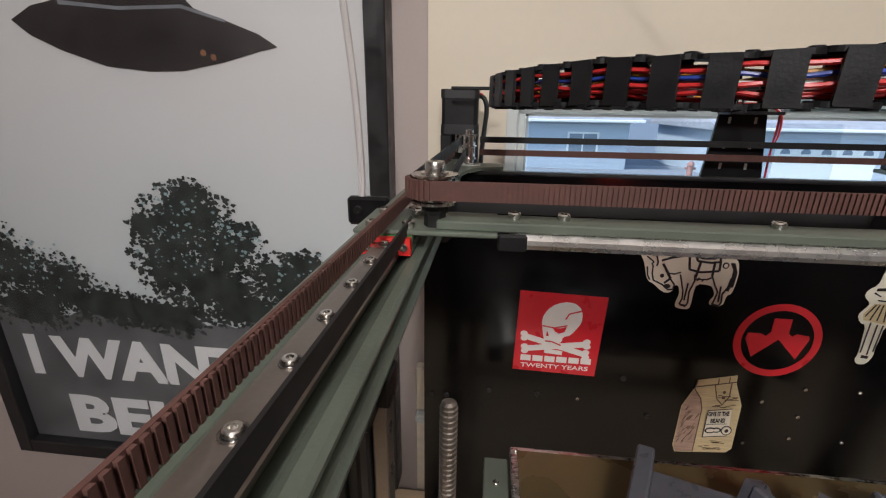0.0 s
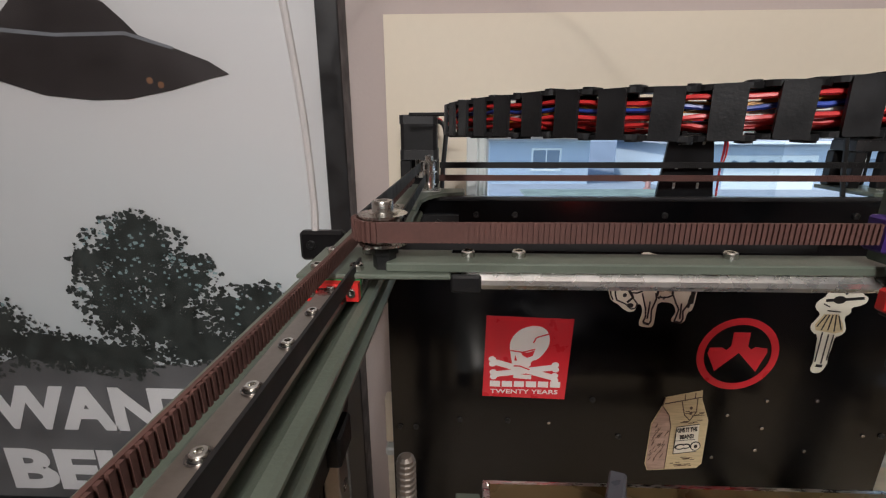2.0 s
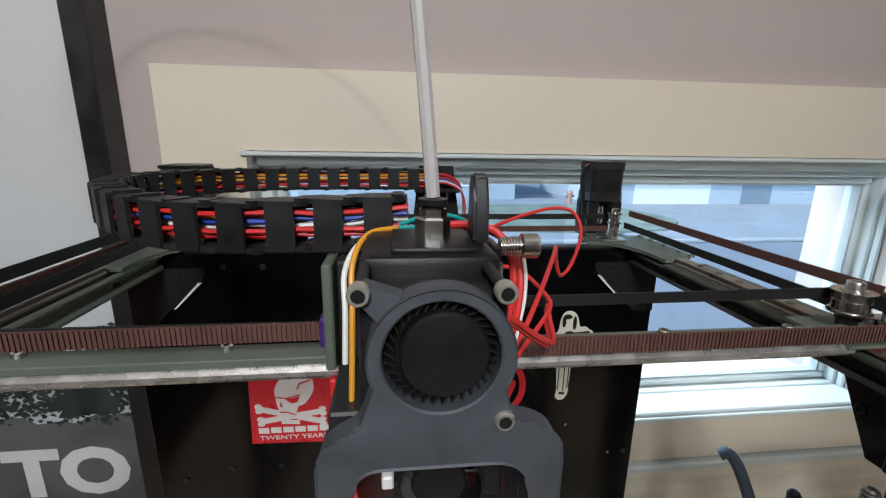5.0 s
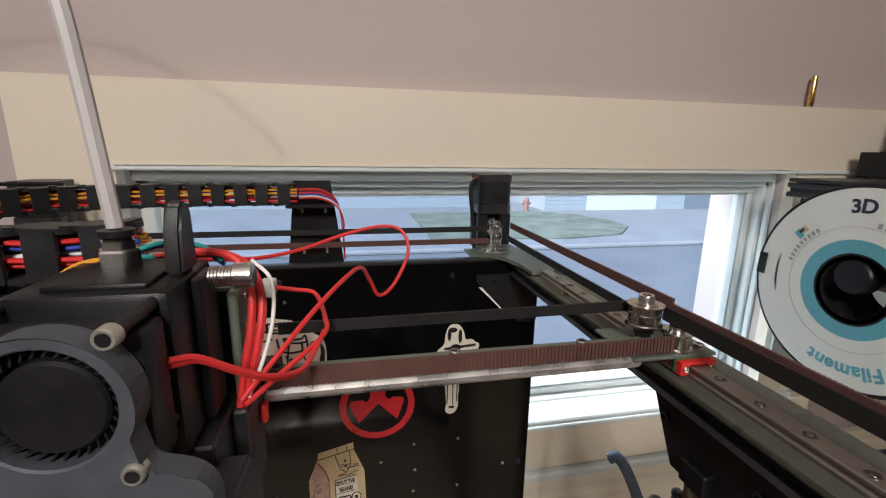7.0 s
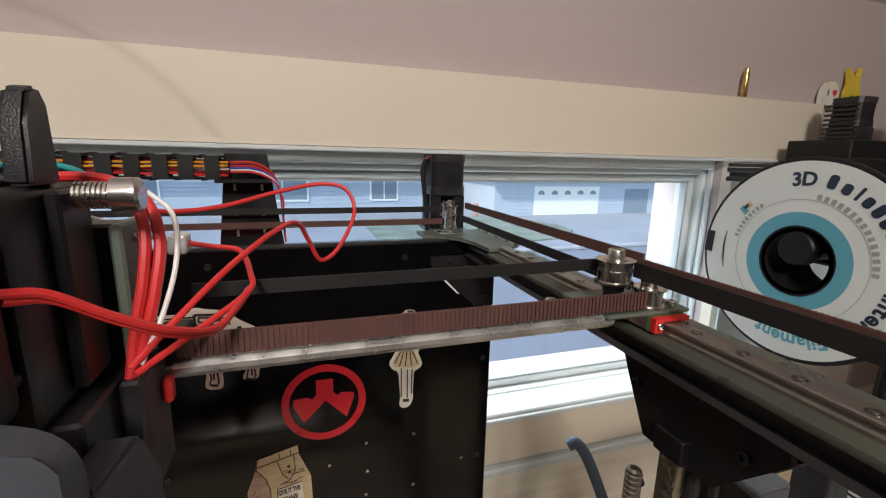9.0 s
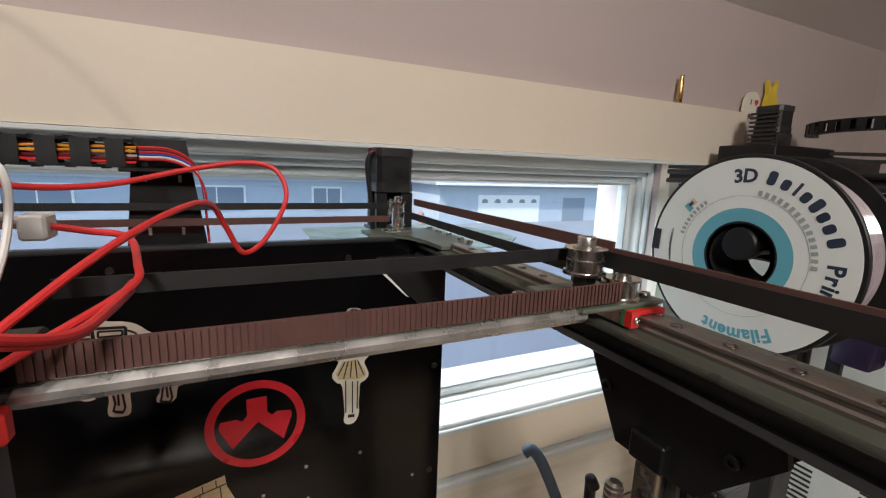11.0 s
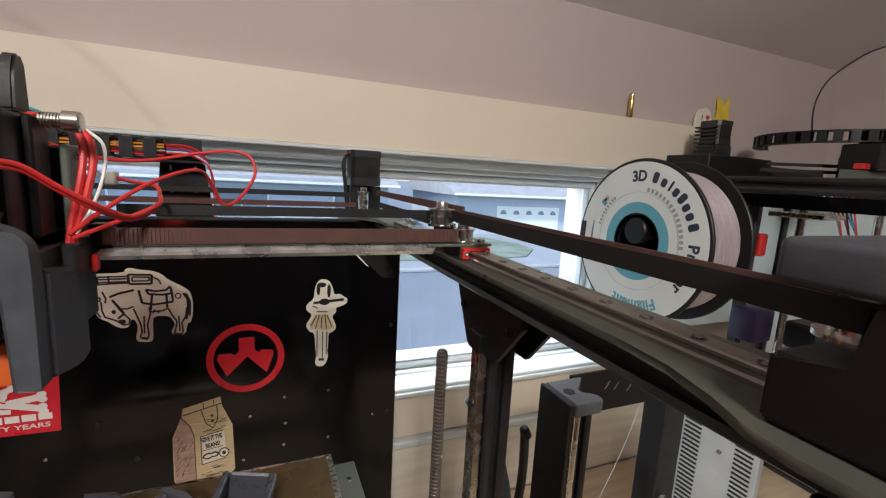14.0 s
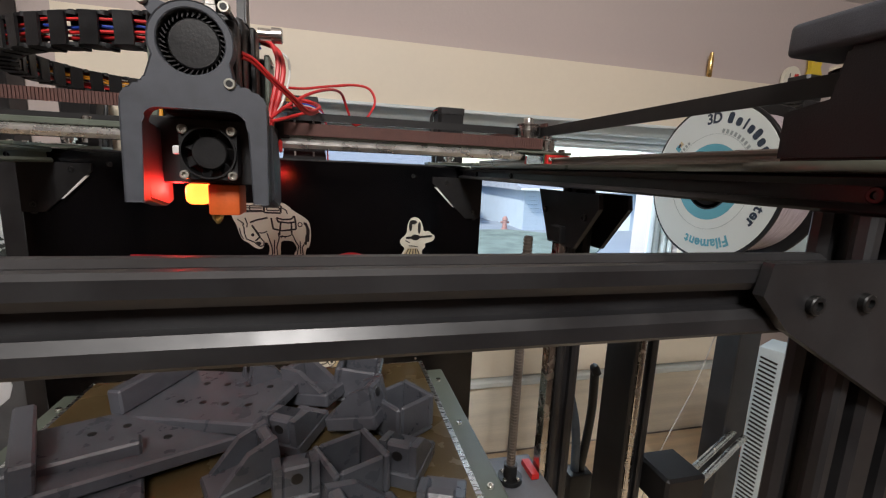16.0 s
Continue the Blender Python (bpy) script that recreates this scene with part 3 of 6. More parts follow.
prism(bm, [(0.399, 1.2085), (0.484, 1.2085), (0.484, 1.145), (0.476, 1.150), (0.408, 1.188), (0.397, 1.199)], lambda u, v, d: (u, d, v), -0.0720, -0.0685)
br = part("corner_bracket", bm, M_BLACK, printer, smooth=False)
for x, z in ((0.4160, 1.1960), (0.4370, 1.1960), (0.4700, 1.1640)):
    piece("screw", SCREWD, br, (x, -0.0720, z), FRONT)
bm = bmesh.new()
prism(bm, [(0.012, 1.213), (-0.051, 1.213), (-0.051, 1.150), (-0.021, 1.150), (0.017, 1.190)], lambda u, v, d: (u, d, v), -0.0720, -0.0685)
br = part("corner_bracket", bm, M_BLACK, printer, smooth=False)
for x, z in ((0.0035, 1.2005), (-0.0135, 1.2005)):
    piece("screw", SCREWD, br, (x, -0.0720, z), FRONT)

# front idler housing: a closed box with a slot at its inner rear corner for the belts, under a rounded lid
xc = 0.4790
bm = prism(bmesh.new(), [(-0.0740, 1.2388), (-0.0360, 1.2388), (-0.0360, 1.2575), (-0.0530, 1.2575), (-0.0530, 1.2745), (-0.0740, 1.2745)], lambda u, v, d: (d, u, v), xc - 0.043, xc + 0.040)
bmesh.ops.bevel(bm, geom=list(bm.edges), offset=0.0014, segments=2, affect="EDGES")
hb = part("idler_housing", bm, M_BLKPRINT, printer, "glossy black printed idler housing")
part("housing_wall", bx(0.4780, xc + 0.040, -0.0528, -0.0360, 1.2577, 1.2745, bevel=0.001), M_BLKPRINT, hb)
part("housing_lid", bx(xc - 0.045, xc + 0.042, -0.0765, -0.0350, 1.2747, 1.2860, bevel=0.0022, seg=3), M_GREY, hb, "dark grey printed lid with rounded edges")
for z in (1.2592, 1.2722):
    part("idler_flange", lathe(bmesh.new(), [(0.003, z), (0.0122, z), (0.0122, z + 0.0014), (0.003, z + 0.0014)], (0.4640, -0.0440, 0), seg=28, closed=True), M_STEEL, hb, "bright steel idler flange")
part("idler", lathe(bmesh.new(), [(0.0092, 1.2606), (0.0092, 1.2722)], (0.4640, -0.0440, 0), seg=24), M_STEEL, hb, "bright steel belt idler")
# Blotchy light grey paints the reflections on the clear cover.
part("clear_cover", bx(xc - 0.040, xc + 0.038, -0.0763, -0.0742, 1.2395, 1.2735, bevel=0.0004), surf("mottled_cover", (0.13, 0.132, 0.138), 0.28, var=0.6, scale=140, rvar=0.15), hb, "clear-grey cover with mottled reflections in its colour")
for x in (xc - 0.032, xc + 0.030):
    piece("screw", SCREWD, hb, (x, -0.0560, 1.2860))


# belts
def belt(bm, p0, p1, z0, z1, tooth):
    """A flat belt on edge from p0 to p1; tooth: +1 or -1 for the side with teeth, 0 for none."""
    a, b = Vector((*p0, 0)), Vector((*p1, 0))
    d = (b - a).normalized()
    n = Vector((-d.y, d.x, 0))
    prism(bm, [(0, -0.0005), ((b - a).length, -0.0005), ((b - a).length, 0.0005), (0, 0.0005)], lambda u, v, q: a + d * u + n * v + Vector((0, 0, q)), z0, z1)
    if tooth:
        k = int((b - a).length / 0.002)
        for i in range(k):
            u = 0.001 + 0.002 * i
            lo, hi = sorted((tooth * 0.0004, tooth * 0.0013))
            prism(bm, [(u - 0.00058, lo), (u + 0.00058, lo), (u + 0.00045, hi), (u - 0.00045, hi)], lambda uu, v, q: a + d * uu + n * v + Vector((0, 0, q)), z0 + 0.0001, z1 - 0.0001)
    return bm


def wrap(bm, cx, cy, r, a0, a1, z0, z1, tooth=False):
    o, i = arc(cx, cy, r + 0.0005, a0, a1, 14), arc(cx, cy, r - 0.0005, a0, a1, 14)
    for k in range(14):
        prism(bm, [i[k], o[k], o[k + 1], i[k + 1]], lambda u, v, d: (u, v, d), z0, z1)
    if tooth:
        n = int(r * radians(abs(a1 - a0)) / 0.002)
        for k in range(n):
            a = a0 + (a1 - a0) * (k + 0.5) / n
            box(bm, -0.0005, 0.0005, -0.0004, 0.0009, z0, z1, m=Matrix.Translation((cx + (r + 0.0008) * math.cos(radians(a)), cy + (r + 0.0008) * math.sin(radians(a)), 0)) @ Matrix.Rotation(radians(a - 90), 4, "Z"))
    return bm


UZ0, UZ1, LZ0, LZ1 = 1.2635, 1.2715, 1.2515, 1.2595
bm = belt(bmesh.new(), (-0.0235, 0.1705), (0.165, 0.1725), UZ0, UZ1, -1)
wrap(bm, -0.0235, 0.1815, 0.0110, 270, 150, UZ0, UZ1, True)
belt(bm, (-0.0455, -0.06), (-0.0385, 0.445), 1.2525, 1.2590, -1)
part("belt", bm, M_BELT, printer, "brown toothed drive belt", smooth=False)
bm = belt(bmesh.new(), (0.244, 0.1730), (0.447, 0.1735), LZ0, LZ1 + 0.0008, -1)
belt(bm, (0.4585, -0.046), (0.4577, 0.190), UZ0 + 0.0015, UZ1 + 0.0005, -1)
belt(bm, (0.4577, 0.190), (0.4575, 0.452), 1.2685, 1.2750, -1)
belt(bm, (-0.013, 0.451), (0.431, 0.449), LZ0 + 0.001, LZ1 - 0.001, -1)
part("belt", bm, M_BELT, printer, "brown toothed drive belt", smooth=False)
bm = belt(bmesh.new(), (0.244, 0.200), (0.441, 0.202), UZ0 + 0.0012, UZ1 - 0.0008, 1)
wrap(bm, 0.441, 0.191, 0.0110, 90, 0, UZ0, UZ1)
belt(bm, (0.452, 0.191), (0.452, 0.450), 1.2555, 1.2620, 0)
belt(bm, (0.4540, -0.044), (0.4525, 0.190), UZ0 - 0.0005, UZ1 - 0.0005, 0)
wrap(bm, 0.4640, -0.0440, 0.0100, 180, 300, UZ0 - 0.0005, UZ1 - 0.0005)
part("belt", bm, M_BELTB, printer, "black toothed drive belt", smooth=False)
bm = belt(bmesh.new(), (-0.022, 0.203), (0.165, 0.201), LZ0, LZ1, 1)
belt(bm, (-0.0345, -0.06), (-0.0345, 0.185), 1.2470, 1.2530, 0)
belt(bm, (-0.0345, 0.182), (-0.0310, 0.445), UZ0, UZ1, 0)
belt(bm, (-0.025, 0.195), (-0.0265, 0.445), LZ0, LZ1, 0)
belt(bm, (-0.013, 0.458), (0.431, 0.458), UZ0 + 0.001, UZ1 - 0.001, -1)
part("belt", bm, M_BELTB, printer, "black toothed drive belt", smooth=False)

# gantry
gantry = part("gantry_bar", bx(-0.022, 0.449, 0.1745, 0.1900, 1.2500, 1.2540, bevel=0.0006), M_GREEN, printer, "olive-painted gantry bar")
part("gantry_rail", bx(0.008, 0.432, 0.1740, 0.1875, 1.2425, 1.2498, bevel=0.0026), M_RAILB, printer, "bright steel guide rail")
part("gantry_tube", bx(-0.005, 0.440, 0.189, 0.1985, 1.2425, 1.2497, bevel=0.001), M_BLACK, printer)
for x in (0.011, 0.032, 0.118, 0.205, 0.33, 0.40):
    piece("screw", SCREW, gantry, (x, 0.1850, 1.2540))
for s, xc, xi, yi in ((1, XL, -0.0235, 0.1815), (-1, XR, 0.441, 0.191)):
    # carriage with red end caps
    bm = prism(bmesh.new(), [(-0.0105, 1.2402), (-0.0054, 1.2402), (-0.0054, 1.2456), (0.0054, 1.2456), (0.0054, 1.2402), (0.0105, 1.2402), (0.0105, 1.2476), (-0.0105, 1.2476)], lambda u, v, d: (xc + u, d, v), 0.1736, 0.207)
    car = part("carriage", bm, M_STEEL, printer, "steel carriage block")
    for y0, y1, z1, mt, nm in ((0.1680, 0.1718, 1.2474, M_RED, "red"), (0.17185, 0.17355, 1.2468, M_GRN, "green"), (0.2072, 0.2110, 1.2474, M_RED, "red")):
        b2 = bmesh.new()
        prism(b2, [(-0.0105, 1.2400), (-0.0056, 1.2400), (-0.0056, 1.2456), (0.0056, 1.2456), (0.0056, 1.2400), (0.0105, 1.2400), (0.0105, z1), (-0.0105, z1)], lambda u, v, d: (xc + u, d, v), y0, y1)
        cap = part("end_cap", b2, mt, car, nm + " plastic end cap", smooth=False)
    part("seal", bx(xc - 0.0107, xc + 0.0107, 0.1719, 0.1735, 1.2457, 1.2478), M_GRN, car, "green seal strip", smooth=False)
    for x in (-0.0078, 0.0078):
        piece("screw", SCREWS, car, (xc + x, 0.1680, 1.2438), FRONT)
    # joining plate
    lo, hi = (xc - 0.015, 0.004) if s > 0 else (0.424, xc + 0.014)
    jp = part("joining_plate", bx(lo, hi, 0.1715, 0.2115, 1.2480, 1.2500, bevel=0.0005), M_GREEN, printer)
    for x in (-0.008, 0.008):
        for y in (0.178, 0.202):
            piece("screw", SCREW, jp, (xc + x, y, 1.2500))
    # idler stack
    bm = lathe(bmesh.new(), [(0.0048, 1.2502), (0.0048, 1.2560), (0.0058, 1.2562), (0.0058, 1.2600), (0.0045, 1.2602)], (xi, yi, 0), (0, 0, 1), 6)
    st = part("spacer", bm, M_SCREW, printer, "black nut stack", smooth=False)
    bm = lathe(bmesh.new(), [(0.0100, 1.2604), (0.0100, 1.2616), (0.0085, 1.2620), (0.0085, 1.2668), (0.0090, 1.2670), (0.0090, 1.2676), (0.0085, 1.2678), (0.0085, 1.2715), (0.0100, 1.2718), (0.0100, 1.2728)], (xi, yi, 0), seg=28)
    part("idler", bm, M_STEEL, printer, "bright steel belt idler")
    bm = lathe(bmesh.new(), [(0.0060, 1.2728), (0.0060, 1.2735), (0.0043, 1.2735), (0.0043, 1.2775), (0.0040, 1.2780), (0.0022, 1.2780), (0.0020, 1.2762), (0.0002, 1.2762)], (xi, yi, 0), seg=20)
    part("bolt", bm, M_STEEL, printer)
    # second small idler
    x2, y2 = (xi + 0.012, 0.187) if s > 0 else (xi + 0.013, 0.180)
    bm = lathe(bmesh.new(), [(0.0085, 1.2502), (0.0085, 1.2512), (0.0070, 1.2516), (0.0070, 1.2588), (0.0085, 1.2592), (0.0085, 1.2602), (0.0042, 1.2603), (0.0042, 1.2630), (0.0020, 1.2632), (0.0018, 1.2618), (0.0002, 1.2618)], (x2, y2, 0), seg=24)
    if s < 0:
        part("idler", bm, M_STEEL, printer, "small steel belt idler")
    else:
        bm.free()
part("cable_clip", bx(0.004, 0.016, 0.1705, 0.1742, 1.2430, 1.2500, bevel=0.0008), M_PLASTIC, printer)


# motors
def stepper(parent, x, y, z0, h, w=0.042):
    """A square stepper motor standing on z0: end bells, laminated body, seam."""
    c = 0.0045
    oct_ = [(x - w / 2 + c, y - w / 2), (x + w / 2 - c, y - w / 2), (x + w / 2, y - w / 2 + c), (x + w / 2, y + w / 2 - c), (x + w / 2 - c, y + w / 2), (x - w / 2 + c, y + w / 2), (x - w / 2, y + w / 2 - c), (x - w / 2, y - w / 2 + c)]
    sm = [(x + (a - x) * 0.955, y + (b - y) * 0.955) for a, b in oct_]
    flat = lambda u, v, d: (u, v, d)
    m = part("motor", prism(bmesh.new(), sm, flat, z0 + h * 0.22, z0 + h * 0.80), M_PLASTIC, parent, "black stepper motor", smooth=False)
    part("motor_base", prism(bmesh.new(), oct_, flat, z0, z0 + h * 0.22), M_BLACK, m, smooth=False)
    part("motor_cap", prism(bmesh.new(), oct_, flat, z0 + h * 0.80, z0 + h), M_BLACK, m, smooth=False)
    return m


for s, xm, xb in ((1, -0.038, -0.0235), (-1, 0.4545, 0.440)):
    zt = 1.3175 if s > 0 else 1.3265
    stepper(printer, xm, 0.521, zt - 0.048, 0.048)
    bm = bx(xm - 0.021, xm - 0.009, 0.502, 0.512, 1.2386, zt - 0.0485, bevel=0.001)
    box(bm, xm + 0.009, xm + 0.021, 0.502, 0.512, 1.2386, zt - 0.0485, bevel=0.001)
    box(bm, xm - 0.021, xm + 0.021, 0.530, 0.541, 1.2386, zt - 0.0485, bevel=0.001)
    part("motor_mount", bm, M_PLASTIC, printer)
    part("motor_plate", bx(xm - 0.024, xm + 0.024, 0.4702, 0.545, 1.2340, 1.2385, bevel=0.0006), M_GREEN, printer)
    part("bearing_plate", bx(xb - 0.014, xb + 0.012, 0.440, 0.462, 1.2424, 1.2436, bevel=0.0004), M_ALU, printer, "bright aluminium bearing plate")
    bm = lathe(bmesh.new(), [(0.0032, 1.2437), (0.0032, 1.2450), (0.0055, 1.2453), (0.0055, 1.2480), (0.0075, 1.2485), (0.0075, 1.2500), (0.0062, 1.2502), (0.0062, 1.2608), (0.0078, 1.2610), (0.0078, 1.2622), (0.0062, 1.2624), (0.0062, 1.2712), (0.0078, 1.2714), (0.0078, 1.2726), (0.0040, 1.2728), (0.0040, 1.2775), (0.0022, 1.2778), (0.0020, 1.2765), (0.0002, 1.2765)], (xb, 0.451, 0), seg=24)
    part("idler_bolt", bm, M_STEEL, printer, "shiny stack of idlers and washers on a bolt")
    bm = lathe(bmesh.new(), [(0.006, 1.2480), (0.006, 1.2700)], (xm, 0.521, 0), seg=20)
    part("pulley", bm, M_STEEL, printer)
    # motor lead
    xo = 0.021 * (1 if s > 0 else -1)
    wire("motor_lead", [(xm + xo, 0.515, zt - 0.006), (xm + xo * 1.28, 0.512, zt - 0.010), (xm + xo * 1.42, 0.51, zt - 0.022), (xm + xo * 1.30, 0.508, zt - 0.050), (xm + xo * 1.22, 0.506, zt - 0.075), (xm + xo * 1.2, 0.50, zt - 0.10)], 0.0026, WIRE["black"], printer, "black sleeved motor lead")
    for k in (-1, 0, 1):
        wire("motor_wire", [(xm + xo * 0.95, 0.515 + 0.002 * k, zt - 0.004), (xm + xo * 1.15, 0.513 + 0.001 * k, zt - 0.0045), (xm + xo * 1.30, 0.512, zt - 0.0085)], 0.0006, WIRE["red" if k else "white"], printer)

# rear beam and back panel
extrusion("rear_beam", "x", 0.446, 1.2025, 0.02, 0.02, XL + 0.02, XR - 0.02, printer)
panel = part("back_panel", bx(-0.067, 0.4855, 0.430, 0.4345, 0.700, 1.2365, bevel=0.0008), M_PANEL, printer, "glossy black back panel")
part("panel_lip", bx(-0.020, 0.447, 0.4350, 0.4450, 1.2305, 1.2385, bevel=0.001), M_BLACK, printer)
# corner gussets with white slots
for s, xa in ((1, -0.065), (-1, 0.4835)):
    bm = prism(bmesh.new(), [(xa, 1.2220), (xa + s * 0.072, 1.2220), (xa + s * 0.072, 1.2140), (xa + s * 0.022, 1.1650), (xa, 1.1650)], lambda u, v, d: (u, d, v), 0.4255, 0.4295)
    gs = part("panel_gusset", bm, M_PLASTIC, printer, smooth=False)
    for x, z in ((0.052, 1.2150), (0.012, 1.1740)):
        piece("screw", SCREWD, gs, (xa + s * x, 0.4255, z), FRONT)
    bm = prism(bmesh.new(), [(xa + s * 0.066, 1.2080), (xa + s * 0.070, 1.2085), (xa + s * 0.043, 1.1815), (xa + s * 0.040, 1.1805)], lambda u, v, d: (u, d, v), 0.4240, 0.4254)
    part("slot", bm, M_WHITE, gs, "bright slot edge", smooth=False)
# bright rivet heads and dark holes in the panel
for x, z in ((0.396, 1.019), (0.343, 1.018), (0.304, 0.999), (0.454, 0.976), (0.344, 0.983), (0.396, 0.954), (0.342, 0.954), (0.210, 1.201), (0.110, 0.984), (0.296, 0.943)):
    piece("rivet", SCREWS, panel, (x, 0.430, z), FRONT)
for x, z in ((0.010, 0.986), (0.064, 0.986), (0.156, 1.015), (0.189, 0.968), (-0.040, 0.975), (-0.058, 0.975), (0.062, 1.222), (0.024, 1.222), (0.206, 1.222), (0.385, 1.222), (0.476, 1.165), (0.476, 1.10), (0.474, 0.976), (-0.055, 1.165)):
    piece("screw", SCREWD, panel, (x, 0.430, z), FRONT)

# left bracket for the feed tube
bm = bx(-0.098, -0.0682, 0.283, 0.291, 1.2200, 1.2400, bevel=0.002)
fb = part("tube_bracket", bm, M_BLKPRINT, printer)
piece("screw", SCREWD, fb, (-0.090, 0.283, 1.231), FRONT)

# bed
bed = part("bed_plate", bx(0.030, 0.386, 0.020, 0.335, 0.986, 0.9945, bevel=0.0008), M_ALU, printer, "aluminium heated bed")
part("bed_sheet", bx(0.036, 0.380, 0.024, 0.329, 0.9948, 0.9962, bevel=0.0003), M_BED, bed, "amber-brown build sheet")
for x in (0.006, 0.388):
    part("bed_arm", bx(x, x + 0.022, 0.00, 0.330, 0.962, 0.984, bevel=0.001), M_GREEN, printer, "olive-painted bed arm")
    for y in (0.03, 0.12, 0.21, 0.30):
        piece("screw", SCREW, printer, (x + 0.011, y, 0.984))
for x in (0.035, 0.381):
    for y in (0.026, 0.330):
        piece("screw", SCREWS, bed, (x, y, 0.9945))
part("bed_bracket", bx(0.411, 0.4640, 0.120, 0.185, 0.950, 0.960, bevel=0.001), M_GREYL, printer, "grey z carriage plate")
part("bed_bracket", bx(-0.030, 0.0055, 0.120, 0.185, 0.950, 0.960, bevel=0.001), M_GREYL, printer, "grey z carriage plate")
part("z_carriage", bx(0.4500, 0.4570, 0.148, 0.170, 0.9300, 0.9605, bevel=0.001), M_STEEL, printer)
part("z_end_cap", bx(0.4500, 0.4570, 0.148, 0.170, 0.9610, 0.9660), M_RED, printer, "red end cap")

# ---- stickers on the back panel ----
onp = lambda y: (lambda u, v, d: (u, y - d, v))
PY = 0.4298


def decal(parent, name, shapes, mat, d0, d1, label=""):
    """Flat shapes on the panel: one mesh for a sticker, one for each line of a drawing."""
    sets = [[q] for q in shapes] if name in ("drawing", "emblem") else [shapes]
    for k, group in enumerate(sets):
        bm = bmesh.new()
        for i, pts in enumerate(group):
            prism(bm, pts, onp(PY), d0, d1 + 0.00012 * i + 0.000008 * k)
        ob = part(name, bm, mat, parent, label, smooth=False)
    return ob


def ell(cx, cy, rx, ry, a=0, n=18):
    c, s = math.cos(radians(a)), math.sin(radians(a))
    return [(cx + rx * math.cos(t) * c - ry * math.sin(t) * s, cy + rx * math.cos(t) * s + ry * math.sin(t) * c) for t in (2 * math.pi * i / n for i in range(n))]


def bar(x0, y0, x1, y1, w):
    d = Vector((x1 - x0, y1 - y0)).normalized()
    n = Vector((-d.y, d.x)) * w / 2
    return [(x0 + n.x, y0 + n.y), (x0 - n.x, y0 - n.y), (x1 - n.x, y1 - n.y), (x1 + n.x, y1 + n.y)]


def soften(pts):
    out = []
    for (a, b), (c, d) in zip(pts, pts[1:] + pts[:1]):
        out += [(0.75 * a + 0.25 * c, 0.75 * b + 0.25 * d), (0.25 * a + 0.75 * c, 0.25 * b + 0.75 * d)]
    return out


# red square sticker
sq = decal(printer, "sticker", [[(0.0345, 1.0175), (0.1250, 1.0150), (0.1285, 1.1115), (0.0370, 1.1145)]], M_STKR, 0, 0.0005, "red square sticker with white emblem and bars")
def at_skull(u, v):
    """Drawing units of the red sticker to the panel."""
    return 0.0005979 * u + 0.0000614 * v + 0.0824, -0.0006894 * v + 0.0000389 * u + 1.0688


skull = [(-32, -17), (-28, -30), (-15, -43), (5, -50), (23, -49), (35, -42), (40, -30), (38, -15), (28, -2), (17, 8), (5, 10), (3, 20), (-8, 23), (-20, 18), (-28, 16), (-30, 7), (-31, -3)]
white = [[at_skull(u, v) for u, v in soften(skull)]]
for p, q in (((-64, 8), (46, 42)), ((-64, 31), (48, 23))):
    white += [bar(*at_skull(*p), *at_skull(*q), 0.0068)]
    for e in (p, q):
        white += [ell(*at_skull(e[0], e[1] - 4), 0.0040, 0.0034), ell(*at_skull(e[0], e[1] + 4), 0.0040, 0.0034)]
white += [bar(*at_skull(-28, 35), *at_skull(4, 39), 0.0050)]
decal(sq, "emblem", white, M_WHITE, 0.0006, 0.0009, "plain white emblem")
red = [[at_skull(u, v) for u, v in ((-13, -7), (0, -6), (12, -9), (8, 0), (-2, 3), (-9, -1))], [at_skull(u, v) for u, v in ((-23, -3), (-20, 7), (-25, 7))]]
for ln in (((-31, -11), (-10, -7), (13, -11)), ((10, -22), (16, -31), (38, -36)), ((-27, 16), (-15, 17), (1, 24))):
    red += [bar(*at_skull(*p), *at_skull(*q), 0.0014) for p, q in zip(ln, ln[1:])]
decal(sq, "emblem", red, M_STKR, 0.0022, 0.0024)
for i in range(6):
    x = 0.0425 + 0.0131 * i
    decal(sq, "emblem_bar", [[(x, 1.0300), (x + 0.0112, 1.0297), (x + 0.0112, 1.0368), (x, 1.0371)]], M_WHITE, 0.0006, 0.0009)
words("TWENTY YEARS", 0.074, 0.0052, Matrix.Translation((0.043, PY - 0.0008, 1.0215)) @ Matrix.Rotation(radians(90), 4, "X"), M_WHITE, "wording", sq, 0.01)

# cream die-cut stickers, plain shapes
def at_mule(u, v):
    """Drawing units of the pack-mule sticker to the panel."""
    return 0.0005209 * u - 0.0000377 * v + 0.1956, -0.0006362 * v - 0.0000290 * u + 1.1618


def strokes(lines, w):
    """Pen lines as thin bars."""
    out = []
    for ln in lines:
        q = [at_mule(*p) for p in ln]
        out += [bar(*a, *b, w) for a, b in zip(q, q[1:])]
    return out


body = [(-87, -9), (-82, 0), (-79, 8), (-72, 16), (-67, 28), (-62, 40), (-55, 49), (-43, 53), (-30, 62), (-18, 66), (-7, 63), (-4, 50), (3, 52), (8, 65), (4, 83), (8, 90), (30, 91), (35, 85), (33, 60), (34, 45), (60, 45), (68, 52), (73, 62), (66, 72), (68, 79), (93, 80), (95, 58), (102, 58), (105, 40), (104, 20), (99, 3), (88, -5), (58, -18), (46, -28), (30, -33), (8, -34), (-4, -37), (-14, -36), (-18, -28), (-72, -26), (-77, -20)]
